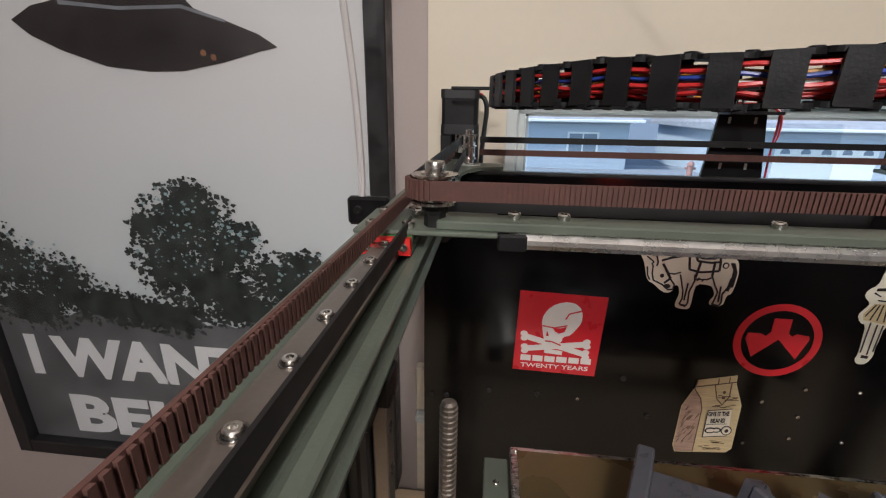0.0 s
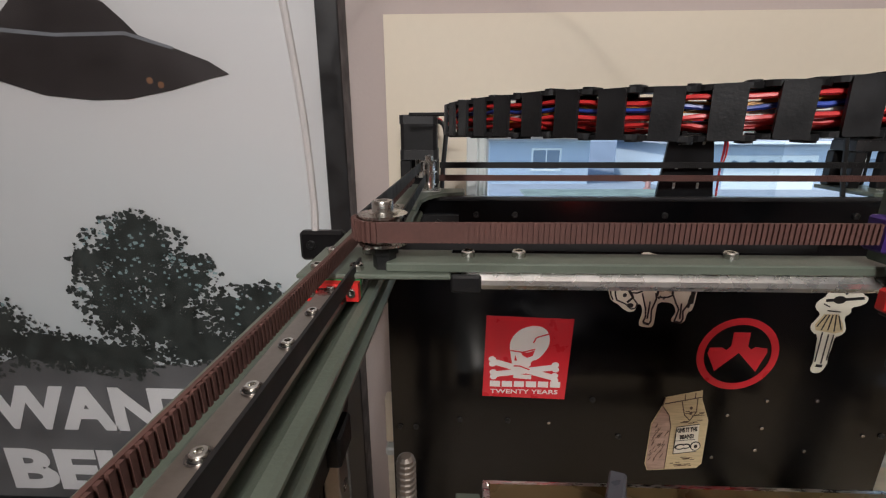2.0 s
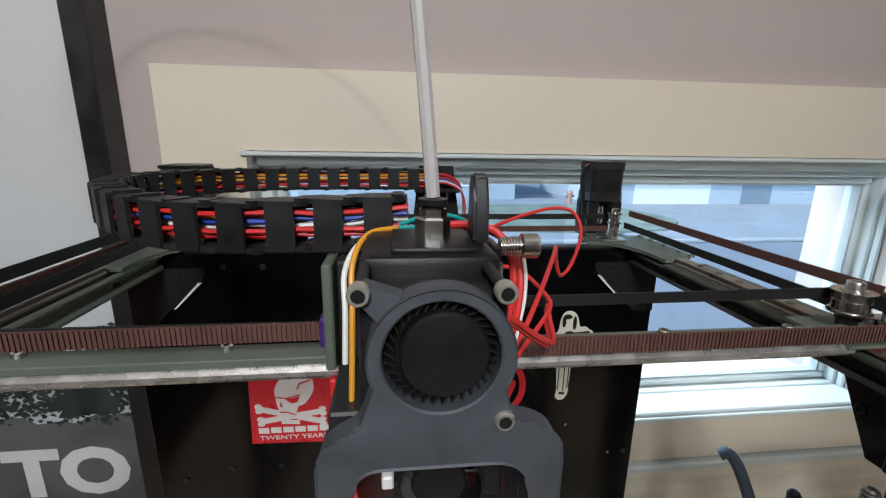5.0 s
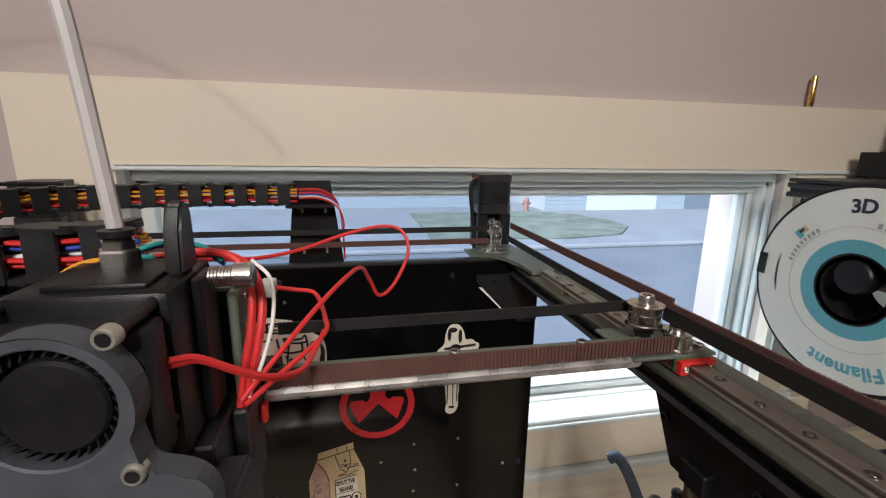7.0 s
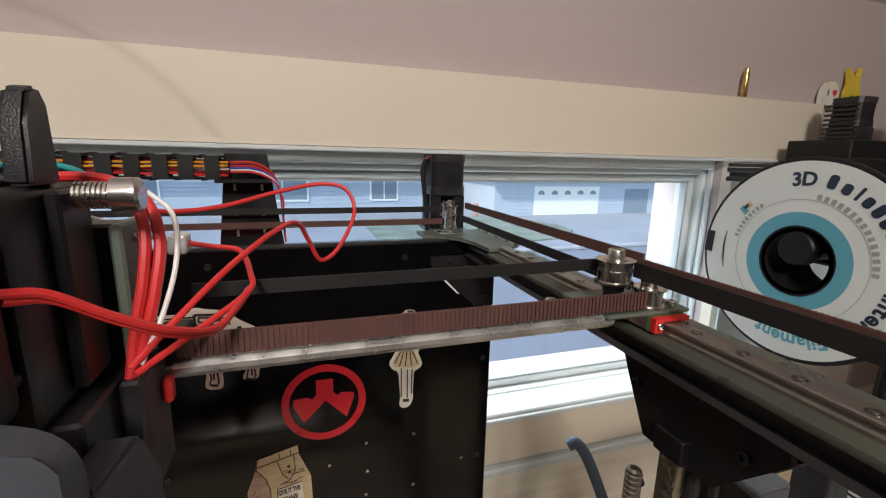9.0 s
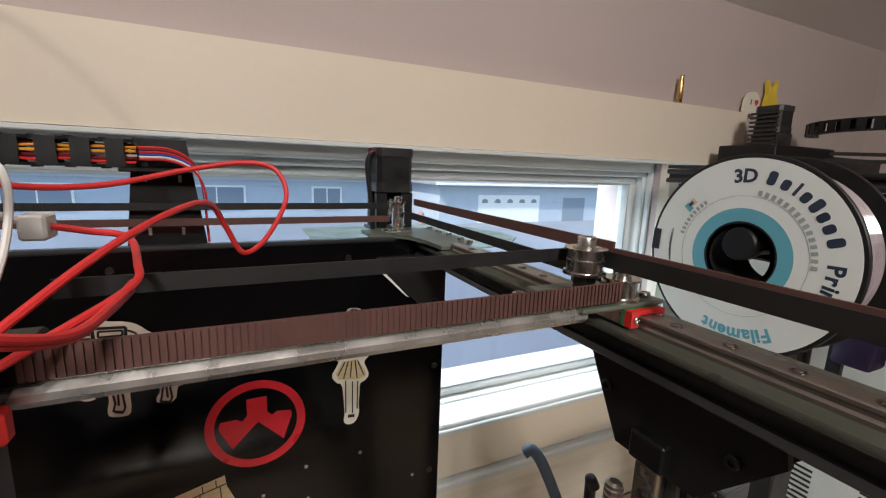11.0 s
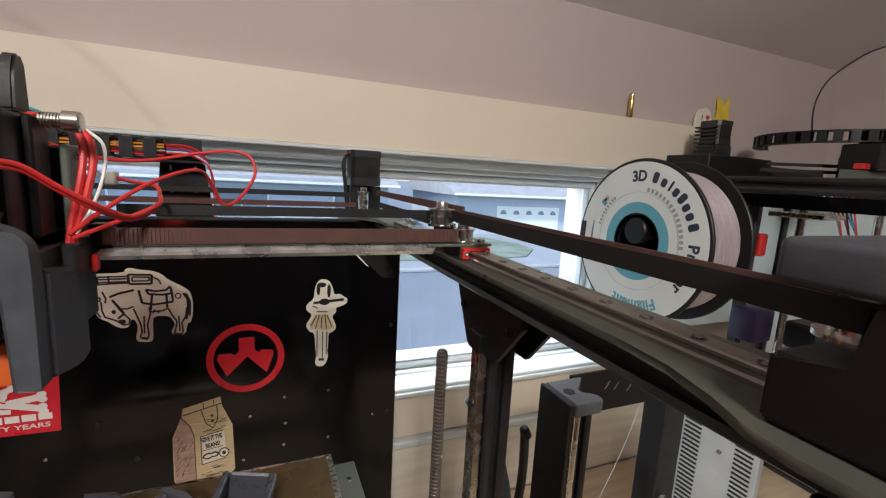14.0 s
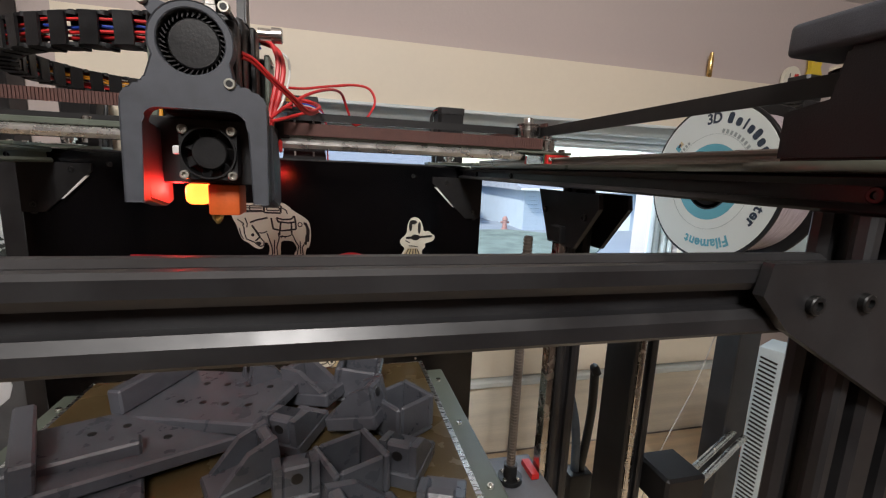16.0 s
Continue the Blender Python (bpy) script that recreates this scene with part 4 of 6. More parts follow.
g = decal(printer, "sticker", [[at_mule(*p) for p in soften(body)]], M_STKW, 0, 0.0003, "cream die-cut pack mule sticker with dark line drawing")
pen = [[(-75, -20), (-10, -23), (-10, -12), (-75, -7), (-75, -20)], [(-70, -16), (-12, -19)], [(-70, -11), (-12, -14)], [(-60, -21), (-59, -8)], [(-42, -23), (-41, -10)], [(-3, -22), (26, -22), (26, -16), (-3, -15), (-3, -22)], [(32, -22), (42, -18), (46, -10)]]
pen += [[(-69, 7), (-54, 15), (-57, 20)], [(-52, 3), (-46, 15), (-47, 22)], [(-54, 20), (-52, 35), (-47, 46), (-28, 52), (-16, 60), (-7, 58), (-6, 50), (-14, 43), (-22, 35), (-36, 17)], [(-22, 32), (-10, 32), (0, 28)], [(-64, 24), (-60, 38), (-54, 46)]]
pen += [[(0, 32), (6, 45), (12, 58), (15, 72), (12, 82), (25, 84), (27, 78), (24, 60), (29, 40), (26, 30)], [(18, 45), (19, 75)], [(60, 32), (68, 45), (76, 55), (74, 70), (72, 77), (85, 79), (88, 72), (85, 58), (92, 45), (93, 30)], [(79, 45), (82, 72)], [(30, 37), (50, 36), (60, 31)], [(33, 40), (36, 34)], [(42, 40), (45, 35)]]
decal(g, "drawing", strokes(pen, 0.0015), M_STKK, 0.0005, 0.0007)
bold = [[(-10, -26), (30, -26), (30, -11), (-8, -10), (-10, -26)], [(-40, 12), (-25, 6), (0, 0)], [(-36, 17), (-24, 30), (-16, 40), (-26, 49)], [(20, -1), (35, 2), (55, 0), (62, -7), (66, 5), (50, 8), (25, 7), (20, -1)], [(8, 0), (14, 22), (35, 25), (68, 20), (66, 5)], [(31, 8), (29, 35)], [(56, 5), (58, 30)], [(86, 5), (94, 15), (96, 35), (93, 52)], [(90, 5), (99, 20), (99, 45)], [(14, 83), (25, 85)], [(73, 77), (86, 79)]]
decal(g, "drawing", strokes(bold, 0.0022), M_STKK, 0.0005, 0.0008)
decal(g, "drawing", [ell(*at_mule(-33, 37), 0.0020, 0.0022), ell(*at_mule(-19, 54), 0.0034, 0.0026), ell(*at_mule(77, 10), 0.0032, 0.0034)], M_STKK, 0.0005, 0.0007)
decal(g, "drawing", [ell(*at_mule(77, 10), 0.0019, 0.0021)], M_STKW, 0.0009, 0.0010)
def at_tall(u, v):
    """Drawing units of the tall sticker to the panel."""
    return 0.0006582 * u + 0.3875, -0.0007081 * v - 0.0000636 * u + 1.1116


tall = [(-8, -73), (3, -77), (14, -73), (20, -60), (22, -49), (33, -52), (40, -46), (47, -44), (46, -35), (36, -29), (25, -26), (27, -18), (18, -10), (23, 0), (27, 11), (20, 19), (12, 22), (12, 40), (10, 55), (12, 66), (6, 81), (-6, 84), (-13, 78), (-10, 66), (-12, 45), (-14, 21), (-23, 19), (-30, 8), (-22, -4), (-18, -12), (-29, -20), (-28, -30), (-15, -40), (-14, -58)]
g = decal(printer, "sticker", [[at_tall(*p) for p in soften(tall)]], M_STKW, 0, 0.0003, "tall narrow cream die-cut sticker with dark lines")
decal(g, "drawing", [[at_tall(*p) for p in ((-13, -12), (9, -14), (20, 2), (22, 12), (10, 16), (-4, 15), (-20, 14), (-23, 5))]], M_STKT, 0.0005, 0.0006)
dark = [bar(*at_tall(-16, -33), *at_tall(40, -42), 0.0030), ell(*at_tall(4, -36), 0.0062, 0.0042), ell(*at_tall(-1, -66), 0.0052, 0.0030), ell(*at_tall(-7, -58), 0.0022, 0.0075), ell(*at_tall(12, -56), 0.0022, 0.0085), bar(*at_tall(-6, 70), *at_tall(4, 70), 0.0032)]
for a, b, c, d in ((-10, -11, -20, 8), (-5, -12, -12, 13), (0, -12, -2, 12), (5, -13, 8, 13), (9, -12, 18, 9), (-9, 16, -9, 64), (1, 18, 1, 66), (9, 18, 8, 60), (-18, -28, -8, -24), (-10, -18, 10, -18)):
    dark += [bar(*at_tall(a, b), *at_tall(c, d), 0.0012)]
decal(g, "drawing", dark, M_STKK, 0.0008, 0.0010)

# red ring sticker
bm = lathe(bmesh.new(), [(0.0345, 0), (0.0420, 0), (0.0420, 0.0005), (0.0345, 0.0005)], (0.3015, PY, 1.0735), (0, -1, 0), 40, closed=True)
ring = part("sticker", bm, M_STKR, printer, "round red ring sticker with plain emblem", smooth=False)
decal(ring, "emblem", [[(0.3015 + u, 1.0735 + v) for u, v in ((-0.008, 0.0255), (0.009, 0.0255), (0.009, 0.010), (0.013, 0.006), (0.017, 0.009), (0.029, 0.0075), (0.030, 0.003), (0.022, -0.020), (0.001, 0.002), (-0.021, -0.020), (-0.031, 0.001), (-0.0295, 0.0075), (-0.017, 0.008), (-0.012, 0.005), (-0.008, 0.010))]], M_STKR, 0, 0.0005)

# kraft bag sticker
bag = decal(printer, "sticker", [[(0.2342, 1.0200), (0.2730, 1.0295), (0.2742, 1.0185), (0.2849, 0.9915), (0.2865, 0.9335), (0.2812, 0.9275), (0.2264, 0.9225), (0.2227, 0.9315), (0.2231, 0.9855), (0.2325, 1.0095)]], M_STKT, 0, 0.0004, "kraft-brown paper bag sticker")
decal(bag, "drawing", [[(0.2325, 1.0085), (0.2411, 0.9975), (0.2448, 0.9835), (0.2452, 0.9255), (0.2268, 0.9235), (0.2236, 0.9325), (0.2238, 0.9850)]], M_STKTD, 0.0006, 0.0007, "darker shaded side of the bag")
lines = [(0.2342, 1.0120, 0.2738, 1.0215, 0.0014), (0.2325, 1.0095, 0.2411, 0.9975, 0.0012), (0.2411, 0.9975, 0.2448, 0.9835, 0.0012), (0.2448, 0.9835, 0.2452, 0.9255, 0.0010), (0.2325, 1.0095, 0.2342, 1.0200, 0.0012), (0.2526, 1.0155, 0.2575, 0.9985, 0.0011), (0.2689, 1.0195, 0.2697, 1.0025, 0.0011), (0.2575, 0.9985, 0.2644, 0.9915, 0.0011), (0.2697, 1.0025, 0.2644, 0.9915, 0.0011), (0.2550, 1.0245, 0.2554, 1.0165, 0.0010), (0.2657, 1.0270, 0.2661, 1.0195, 0.0010)]
rk = random.Random(8)
for k in range(34):
    x, z, q = rk.uniform(0.2252, 0.2403), rk.uniform(0.9295, 0.9835), rk.uniform(0.003, 0.007)
    lines.append((x, z, x + 0.5 * q, z + q, rk.uniform(0.0003, 0.0007)))
for k in range(26):
    x, z, q = rk.uniform(0.2469, 0.2738), rk.choice((rk.uniform(0.9295, 0.9425), rk.uniform(0.9865, 1.0035))), rk.uniform(0.003, 0.009)
    lines.append((x, z, x + q, z + 0.1 * q, rk.uniform(0.0003, 0.0006)))
decal(bag, "drawing", [bar(*q) for q in lines], M_STKTL, 0.0009, 0.0010)
decal(bag, "drawing", [ell(0.2636, 1.0075, 0.0016, 0.0020), ell(0.2640, 1.0005, 0.0018, 0.0018)], M_STKTL, 0.0009, 0.0010)
lab = decal(bag, "bag_label", [[(0.2513, 0.9830), (0.2755, 0.9875), (0.2775, 0.9595), (0.2775, 0.9515), (0.2518, 0.9470)]], M_STKW, 0.0013, 0.0014, "white label")
decal(bag, "drawing", [bar(0.2513, 0.9830, 0.2755, 0.9875, 0.0009), bar(0.2518, 0.9470, 0.2775, 0.9515, 0.0009), bar(0.2514, 0.9830, 0.2518, 0.9470, 0.0009), bar(0.2518, 0.9645, 0.2738, 0.9675, 0.0007)], M_STKK, 0.0016, 0.0017)
TEXT = Matrix.Rotation(radians(90), 4, "X") @ Matrix.Rotation(radians(8), 4, "Z")
words("GIVE IT THE", 0.0217, 0.0058, Matrix.Translation((0.2526, PY - 0.0019, 0.9755)) @ TEXT, M_STKK, "wording", bag, 0.03)
words("BEANS!", 0.0150, 0.0058, Matrix.Translation((0.2567, PY - 0.0019, 0.9670)) @ TEXT, M_STKK, "wording", bag, 0.03)
decal(bag, "drawing", [ell(0.2583, 0.9570, 0.0060, 0.0040, 10), ell(0.2648, 0.9580, 0.0050, 0.0036, 10), ell(0.2751, 0.9585, 0.0058, 0.0062)], M_STKK, 0.0016, 0.0017)
decal(bag, "drawing", [ell(0.2583, 0.9570, 0.0042, 0.0023, 10), ell(0.2648, 0.9580, 0.0032, 0.0018, 10), ell(0.2751, 0.9585, 0.0046, 0.0050)], M_STKW, 0.0019, 0.0020)
decal(bag, "drawing", [ell(0.2751, 0.9585, 0.0020, 0.0024)], M_STKK, 0.0022, 0.0023)

# ---- drag chain of the large printer ----
def chain_path():
    """Plan of the chain from the tool to the rear bracket, as (x, y, z) every millimetre or so."""
    pts = [(0.200, 0.178, 1.3155), (0.165, 0.181, 1.3135), (0.122, 0.188, 1.3112), (0.085, 0.205, 1.3105), (0.055, 0.232, 1.3115), (0.030, 0.265, 1.3110), (0.012, 0.302, 1.3105), (0.0045, 0.338, 1.3100), (0.010, 0.376, 1.3095), (0.034, 0.414, 1.3090), (0.075, 0.437, 1.3090), (0.120, 0.446, 1.3090), (0.175, 0.449, 1.3090), (0.232, 0.450, 1.3090)]
    line = spline(pts, 10)
    out, acc = [line[0]], 0.0
    for a, b in zip(line, line[1:]):
        n = max(1, int((b - a).length / 0.001))
        out += [a.lerp(b, (k + 1) / n) for k in range(n)]
    return out


PATH_C = chain_path()
cum = [0.0]
for a, b in zip(PATH_C, PATH_C[1:]):
    cum.append(cum[-1] + (b - a).length)


def along(s):
    i = min(range(len(cum)), key=lambda k: abs(cum[k] - s))
    a, b = PATH_C[max(0, i - 6)], PATH_C[min(len(PATH_C) - 1, i + 6)]
    return PATH_C[i], (b - a).normalized()


PITCH = 0.0200
# one link, lying on its side: rounded side plates above and below, cross plates in front and behind
bm = bmesh.new()
H, T = 0.0105, 0.0085
for zz in (-H, H - 0.0022):
    prism(bm, rounded(-0.0125, 0.0105, -T + 0.0008, T - 0.0008, 0.0070, 5), lambda u, v, d: (u, v, d), zz, zz + 0.0022)
for yy in (-T, T - 0.0018):
    prism(bm, rounded(-0.0065, 0.0050, -H + 0.0003, H - 0.0003, 0.0010, 2), lambda u, v, d: (u, d, v), yy, yy + 0.0018)
prism(bm, rounded(-0.0110, -0.0060, -0.0060, 0.0060, 0.0020, 3), lambda u, v, d: (u, v, d), H - 0.0001, H + 0.0009)
prism(bm, rounded(-0.0110, -0.0060, -0.0060, 0.0060, 0.0020, 3), lambda u, v, d: (u, v, d), -H - 0.0009, -H + 0.0001)
LINK = finish("chain_link", bm, M_CHAIN, False)
k = 0
s = 0.012
chain_base = part("chain_end", bx(0.186, 0.212, 0.168, 0.186, 1.3030, 1.3068, bevel=0.001), M_CHAIN, printer)
while s < cum[-1] - 0.004:
    q, d = along(s)
    piece("chain_link", LINK, printer, q, (0, 0.02 * (-1) ** k, math.atan2(d.y, d.x)))
    s += PITCH
    k += 1
rnd = random.Random(5)
cols = ["red", "red", "maroon", "red", "white", "orange", "blue", "orange", "red", "maroon"]
for i, c in enumerate(cols):
    off, zz = -0.005 + 0.010 * ((i * 3) % 5) / 4, -0.006 + 0.0125 * i / 9
    pts = []
    s = 0.0
    while s < cum[-1]:
        q, d = along(s)
        n = Vector((-d.y, d.x, 0))
        pts.append(q + n * (off + rnd.uniform(-0.0012, 0.0012)) + Vector((0, 0, zz + rnd.uniform(-0.001, 0.001))))
        s += 0.012
    part("chain_wire", tube(bmesh.new(), spline(pts, 3), 0.0011, 6), WIRE[c], printer)
# rear bracket that holds the chain
bm = prism(bmesh.new(), [(0.211, 1.2300), (0.270, 1.2300), (0.258, 1.3215), (0.221, 1.3215)], lambda u, v, d: (u, d, v), 0.4665, 0.4700)
brk = part("chain_bracket", bm, M_BLKPRINT, printer, "black printed chain bracket with slots", smooth=False)
# The bracket is uncut; white bars paint the light showing through its slots.
for x in (0.228, 0.252):
    for z in (1.246, 1.266, 1.290):
        part("slot", bx(x - 0.0012, x + 0.0012, 0.4658, 0.4664, z - 0.003, z + 0.003), M_VINYL, brk, "bright slot")
part("bracket_shelf", bx(0.215, 0.262, 0.440, 0.4664, 1.2955, 1.2985, bevel=0.0008), M_BLKPRINT, brk)
for i, c in enumerate(("red", "maroon", "red", "blue", "white", "red")):
    o = 0.0018 * i
    wire("rear_wire", [(0.228, 0.447, 1.314 - o), (0.248, 0.449, 1.3135 - o), (0.262 + 0.3 * o, 0.452, 1.305 - o), (0.268 + 0.3 * o, 0.458, 1.288 - o), (0.270, 0.463, 1.262), (0.271, 0.464, 1.236)], 0.0010, WIRE[c], printer)
# closing strap over the bend of the chain
part("chain_arm", bx(-0.045, 0.010, 0.470, 0.4735, 1.3155, 1.3190, bevel=0.001), M_BLKPRINT, printer)

# ---- tool head ----
TX = 0.207
FX, FZ = 0.2067, 1.2910
fan_hole = arc(FX, FZ, 0.0163, 0, 360, 36)[:-1]


def fillet(corners):
    """A closed outline from corners (x, z, radius), the corners rounded off."""
    out = []
    for i, (x, z, r) in enumerate(corners):
        p, a, b = Vector((x, z)), Vector(corners[i - 1][:2]), Vector(corners[(i + 1) % len(corners)][:2])
        if r <= 0:
            out.append((x, z))
            continue
        u, v = (a - p).normalized() * r, (b - p).normalized() * r
        for k in range(7):
            t = k / 6
            q = (p + u) * (1 - t) ** 2 + p * 2 * t * (1 - t) + (p + v) * t ** 2
            out.append((q.x, q.y))
    return out


def plate_with_hole(bm, outer, hole, y0, y1):
    """A plate in x and z with one hole, walls included."""
    loops = []
    for y in (y0, y1):
        vo = [bm.verts.new((u, y, v)) for u, v in outer]
        vh = [bm.verts.new((u, y, v)) for u, v in hole]
        es = [bm.edges.new((vo[i], vo[(i + 1) % len(vo)])) for i in range(len(vo))] + [bm.edges.new((vh[i], vh[(i + 1) % len(vh)])) for i in range(len(vh))]
        bmesh.ops.triangle_fill(bm, edges=es, use_beauty=True)
        loops.append((vo, vh))
    for k in (0, 1):
        a, b = loops[0][k], loops[1][k]
        for i in range(len(a)):
            j = (i + 1) % len(a)
            bm.faces.new((a[i], a[j], b[j], b[i]))
    return bm


ring = [(FX + 0.0205 * math.cos(radians(q)), FZ + 0.0200 * math.sin(radians(q)), 0) for q in range(-28, 214, 11)]
legs = [(0.1835, 1.2705, 0.003), (0.1718, 1.2645, 0.008), (0.1708, 1.2072, 0.001), (0.1800, 1.2072, 0.001), (0.1822, 1.2572, 0.008), (0.2325, 1.2572, 0.011), (0.2342, 1.2072, 0.001), (0.2425, 1.2072, 0.001), (0.2430, 1.2668, 0.0105), (0.2268, 1.2715, 0.003)]
bm = plate_with_hole(bmesh.new(), fillet(ring + legs), fan_hole, 0.1000, 0.108)
# horn that carries the upper left screw
prism(bm, [(0.1835, 1.3085), (0.1860, 1.3120), (0.1960, 1.3085), (0.1900, 1.3010)], lambda u, v, d: (u, d, v), 0.1012, 0.1075)
bm.normal_update()
rim = [e for e in bm.edges if all(abs(v.co.y - 0.1000) < 1e-5 for v in e.verts) and any(abs(f.normal.y) < 0.5 for f in e.link_faces)]
bmesh.ops.bevel(bm, geom=rim, offset=0.0006, segments=1, affect="EDGES")
shroud = part("fan_shroud", bm, M_GREY, printer, "dark grey printed fan shroud", smooth=False)
# ducts behind the legs
for x0, x1 in ((0.1692, 0.1798), (0.2332, 0.2442)):
    bm = prism(bmesh.new(), [(0.1082, 1.2520), (0.135, 1.2480), (0.146, 1.2300), (0.146, 1.2040), (0.136, 1.2020), (0.1082, 1.2080)], lambda u, v, d: (d, u, v), x0, x1)
    bmesh.ops.bevel(bm, geom=list(bm.edges), offset=0.0015, segments=2, affect="EDGES")
    part("air_duct", bm, M_GREY, shroud, "curved printed air duct")
# blower: hub, blades and casing
bm = lathe(bmesh.new(), [(0.0128, 0.0), (0.0128, 0.0110), (0.0120, 0.0120), (0.0002, 0.0122)], (FX + 0.001, 0.1140, FZ - 0.0005), (0, -1, 0), 32)
hub = part("blower_hub", bm, M_PLASTIC, shroud, "black blower hub")
bm = bmesh.new()
for i in range(34):
    a = 2 * math.pi * i / 34
    m = Matrix.Translation((FX, 0.1085, FZ)) @ Matrix.Rotation(a, 4, "Y") @ Matrix.Translation((0.0145, 0, 0)) @ Matrix.Rotation(0.6, 4, "Y")
    box(bm, -0.0018, 0.0018, -0.005, 0.006, -0.0003, 0.0003, m=m)
tagged(part("blower_wheel", bm, M_PLASTIC, shroud), kind="stuff")
bm = bx(0.1835, 0.2270, 0.1085, 0.124, 1.2640, 1.3070, bevel=0.003, seg=2)
part("blower_case", bm, M_PLASTIC, shroud)
for x, z in ((0.1850, 1.3098), (0.2232, 1.3095), (0.2245, 1.2715)):
    part("screw_shank", cyl(bmesh.new(), (x, 0.0985, z), (x, 0.1300, z), 0.0019, seg=12), M_PLASTIC, shroud)
    bm = lathe(bmesh.new(), [(0.0030, 0.0060), (0.0030, 0.0094), (0.0026, 0.0100), (0.0017, 0.0100), (0.0014, 0.0080), (0.0002, 0.0080)], (x, 0.1085, z), (0, -1, 0), 18)
    sc = part("screw_head", bm, M_ZINC, shroud, "dull zinc socket screw")
# hot end fan
HX, HZ = 0.2083, 1.2350
bm = plate_with_hole(bmesh.new(), rounded(HX - 0.0152, HX + 0.0152, HZ - 0.0152, HZ + 0.0152, 0.0040), arc(HX, HZ, 0.0140, 0, 360, 28)[:-1], 0.1165, 0.127)
hf = part("hot_end_fan", bm, M_PLASTIC, printer, "small black axial fan", smooth=False)
part("fan_rim", lathe(bmesh.new(), [(0.0140, 0), (0.0150, 0), (0.0150, 0.0016), (0.0140, 0.0016)], (HX, 0.1165, HZ), (0, -1, 0), 36, closed=True), M_PLASTIC, hf)
part("fan_hub", lathe(bmesh.new(), [(0.0095, 0), (0.0095, 0.0080), (0.0088, 0.0088), (0.0002, 0.0090)], (HX, 0.1265, HZ), (0, -1, 0), 28), M_PLASTIC, hf)
for i in range(7):
    m = Matrix.Translation((HX, 0.122, HZ)) @ Matrix.Rotation(2 * math.pi * i / 7, 4, "Y") @ Matrix.Translation((0.0114, 0, 0)) @ Matrix.Rotation(0.7, 4, "X")
    part("fan_blade", box(bmesh.new(), -0.0026, 0.0026, -0.0004, 0.0004, -0.0040, 0.0040, m=m), M_PLASTIC, hf)
for x in (-0.0127, 0.0127):
    for z in (-0.0127, 0.0127):
        bm = lathe(bmesh.new(), [(0.0026, 0), (0.0026, 0.0022), (0.0022, 0.0026), (0.0014, 0.0026), (0.0012, 0.0010), (0.0002, 0.0010)], (HX + x, 0.1165, HZ + z), (0, -1, 0), 16)
        part("fan_screw", bm, M_ZINC, hf, "dull zinc fan screw")
part("fan_plug", bx(0.1890, 0.1930, 0.1180, 0.1280, 1.2335, 1.2385, bevel=0.0006), M_WHITE, hf, "white fan plug")
# heater block with glow, nozzle
part("heater_block", bx(0.2035, 0.2215, 0.129, 0.150, 1.1975, 1.2165, bevel=0.0012, seg=2), M_ORANGE, printer, "orange silicone heater sock")
part("indicator_led", bx(0.1895, 0.2030, 0.131, 0.148, 1.2035, 1.2165, bevel=0.0040, seg=4), M_GLOW, printer, "glowing orange-red light")
bm = lathe(bmesh.new(), [(0.0040, 1.1983), (0.0035, 1.1950), (0.0012, 1.1915)], (TX, 0.136, 0), seg=12)
part("nozzle", bm, M_BRASS, printer)
led = new("hot_end_light", bpy.data.lights.new("hot_end_light", "POINT"))
led.data.energy, led.data.color, led.data.shadow_soft_size = 0.050, (1.0, 0.03, 0.025), 0.004
led.location = (0.1855, 0.1330, 1.2130)
# extruder body
bm = bx(0.1830, 0.2280, 0.1245, 0.166, 1.2560, 1.3130, bevel=0.003, seg=2)
ext = part("extruder_body", bm, M_BLKPRINT, printer, "black printed extruder body")
part("extruder_top", bx(0.1930, 0.2210, 0.128, 0.160, 1.3122, 1.3148, bevel=0.0010, seg=2), M_BLKPRINT, ext)
part("lever_plate", bx(0.2283, 0.2318, 0.1400, 0.1560, 1.2600, 1.3120, bevel=0.0008), M_BLKPRINT, ext)
bm = prism(bmesh.new(), [(0.140, 1.3132), (0.154, 1.3132), (0.1530, 1.3330), (0.1500, 1.3372), (0.1450, 1.3360), (0.1415, 1.3280)], lambda u, v, d: (d, u, v), 0.2215, 0.2270)
bmesh.ops.bevel(bm, geom=list(bm.edges), offset=0.001, segments=2, affect="EDGES")
part("release_lever", bm, M_BLKPRINT, ext, "black printed lever")
bm = lathe(bmesh.new(), [(0.0026, 0), (0.0026, 0.008), (0.0047, 0.0082), (0.0047, 0.0140), (0.0038, 0.0147), (0.0002, 0.0147)], (0.2325, 0.147, 1.3105), (1, 0, 0), 18)
part("tension_knob", bm, M_STEEL, ext, "knurled steel tension screw")
bm = bmesh.new()
for i in range(7):
    lathe(bm, [(0.0036, 0.0002 + 0.0011 * i), (0.0036, 0.0008 + 0.0011 * i)], (0.2325, 0.147, 1.3105), (1, 0, 0), 14)
part("spring", bm, M_STEEL, ext)
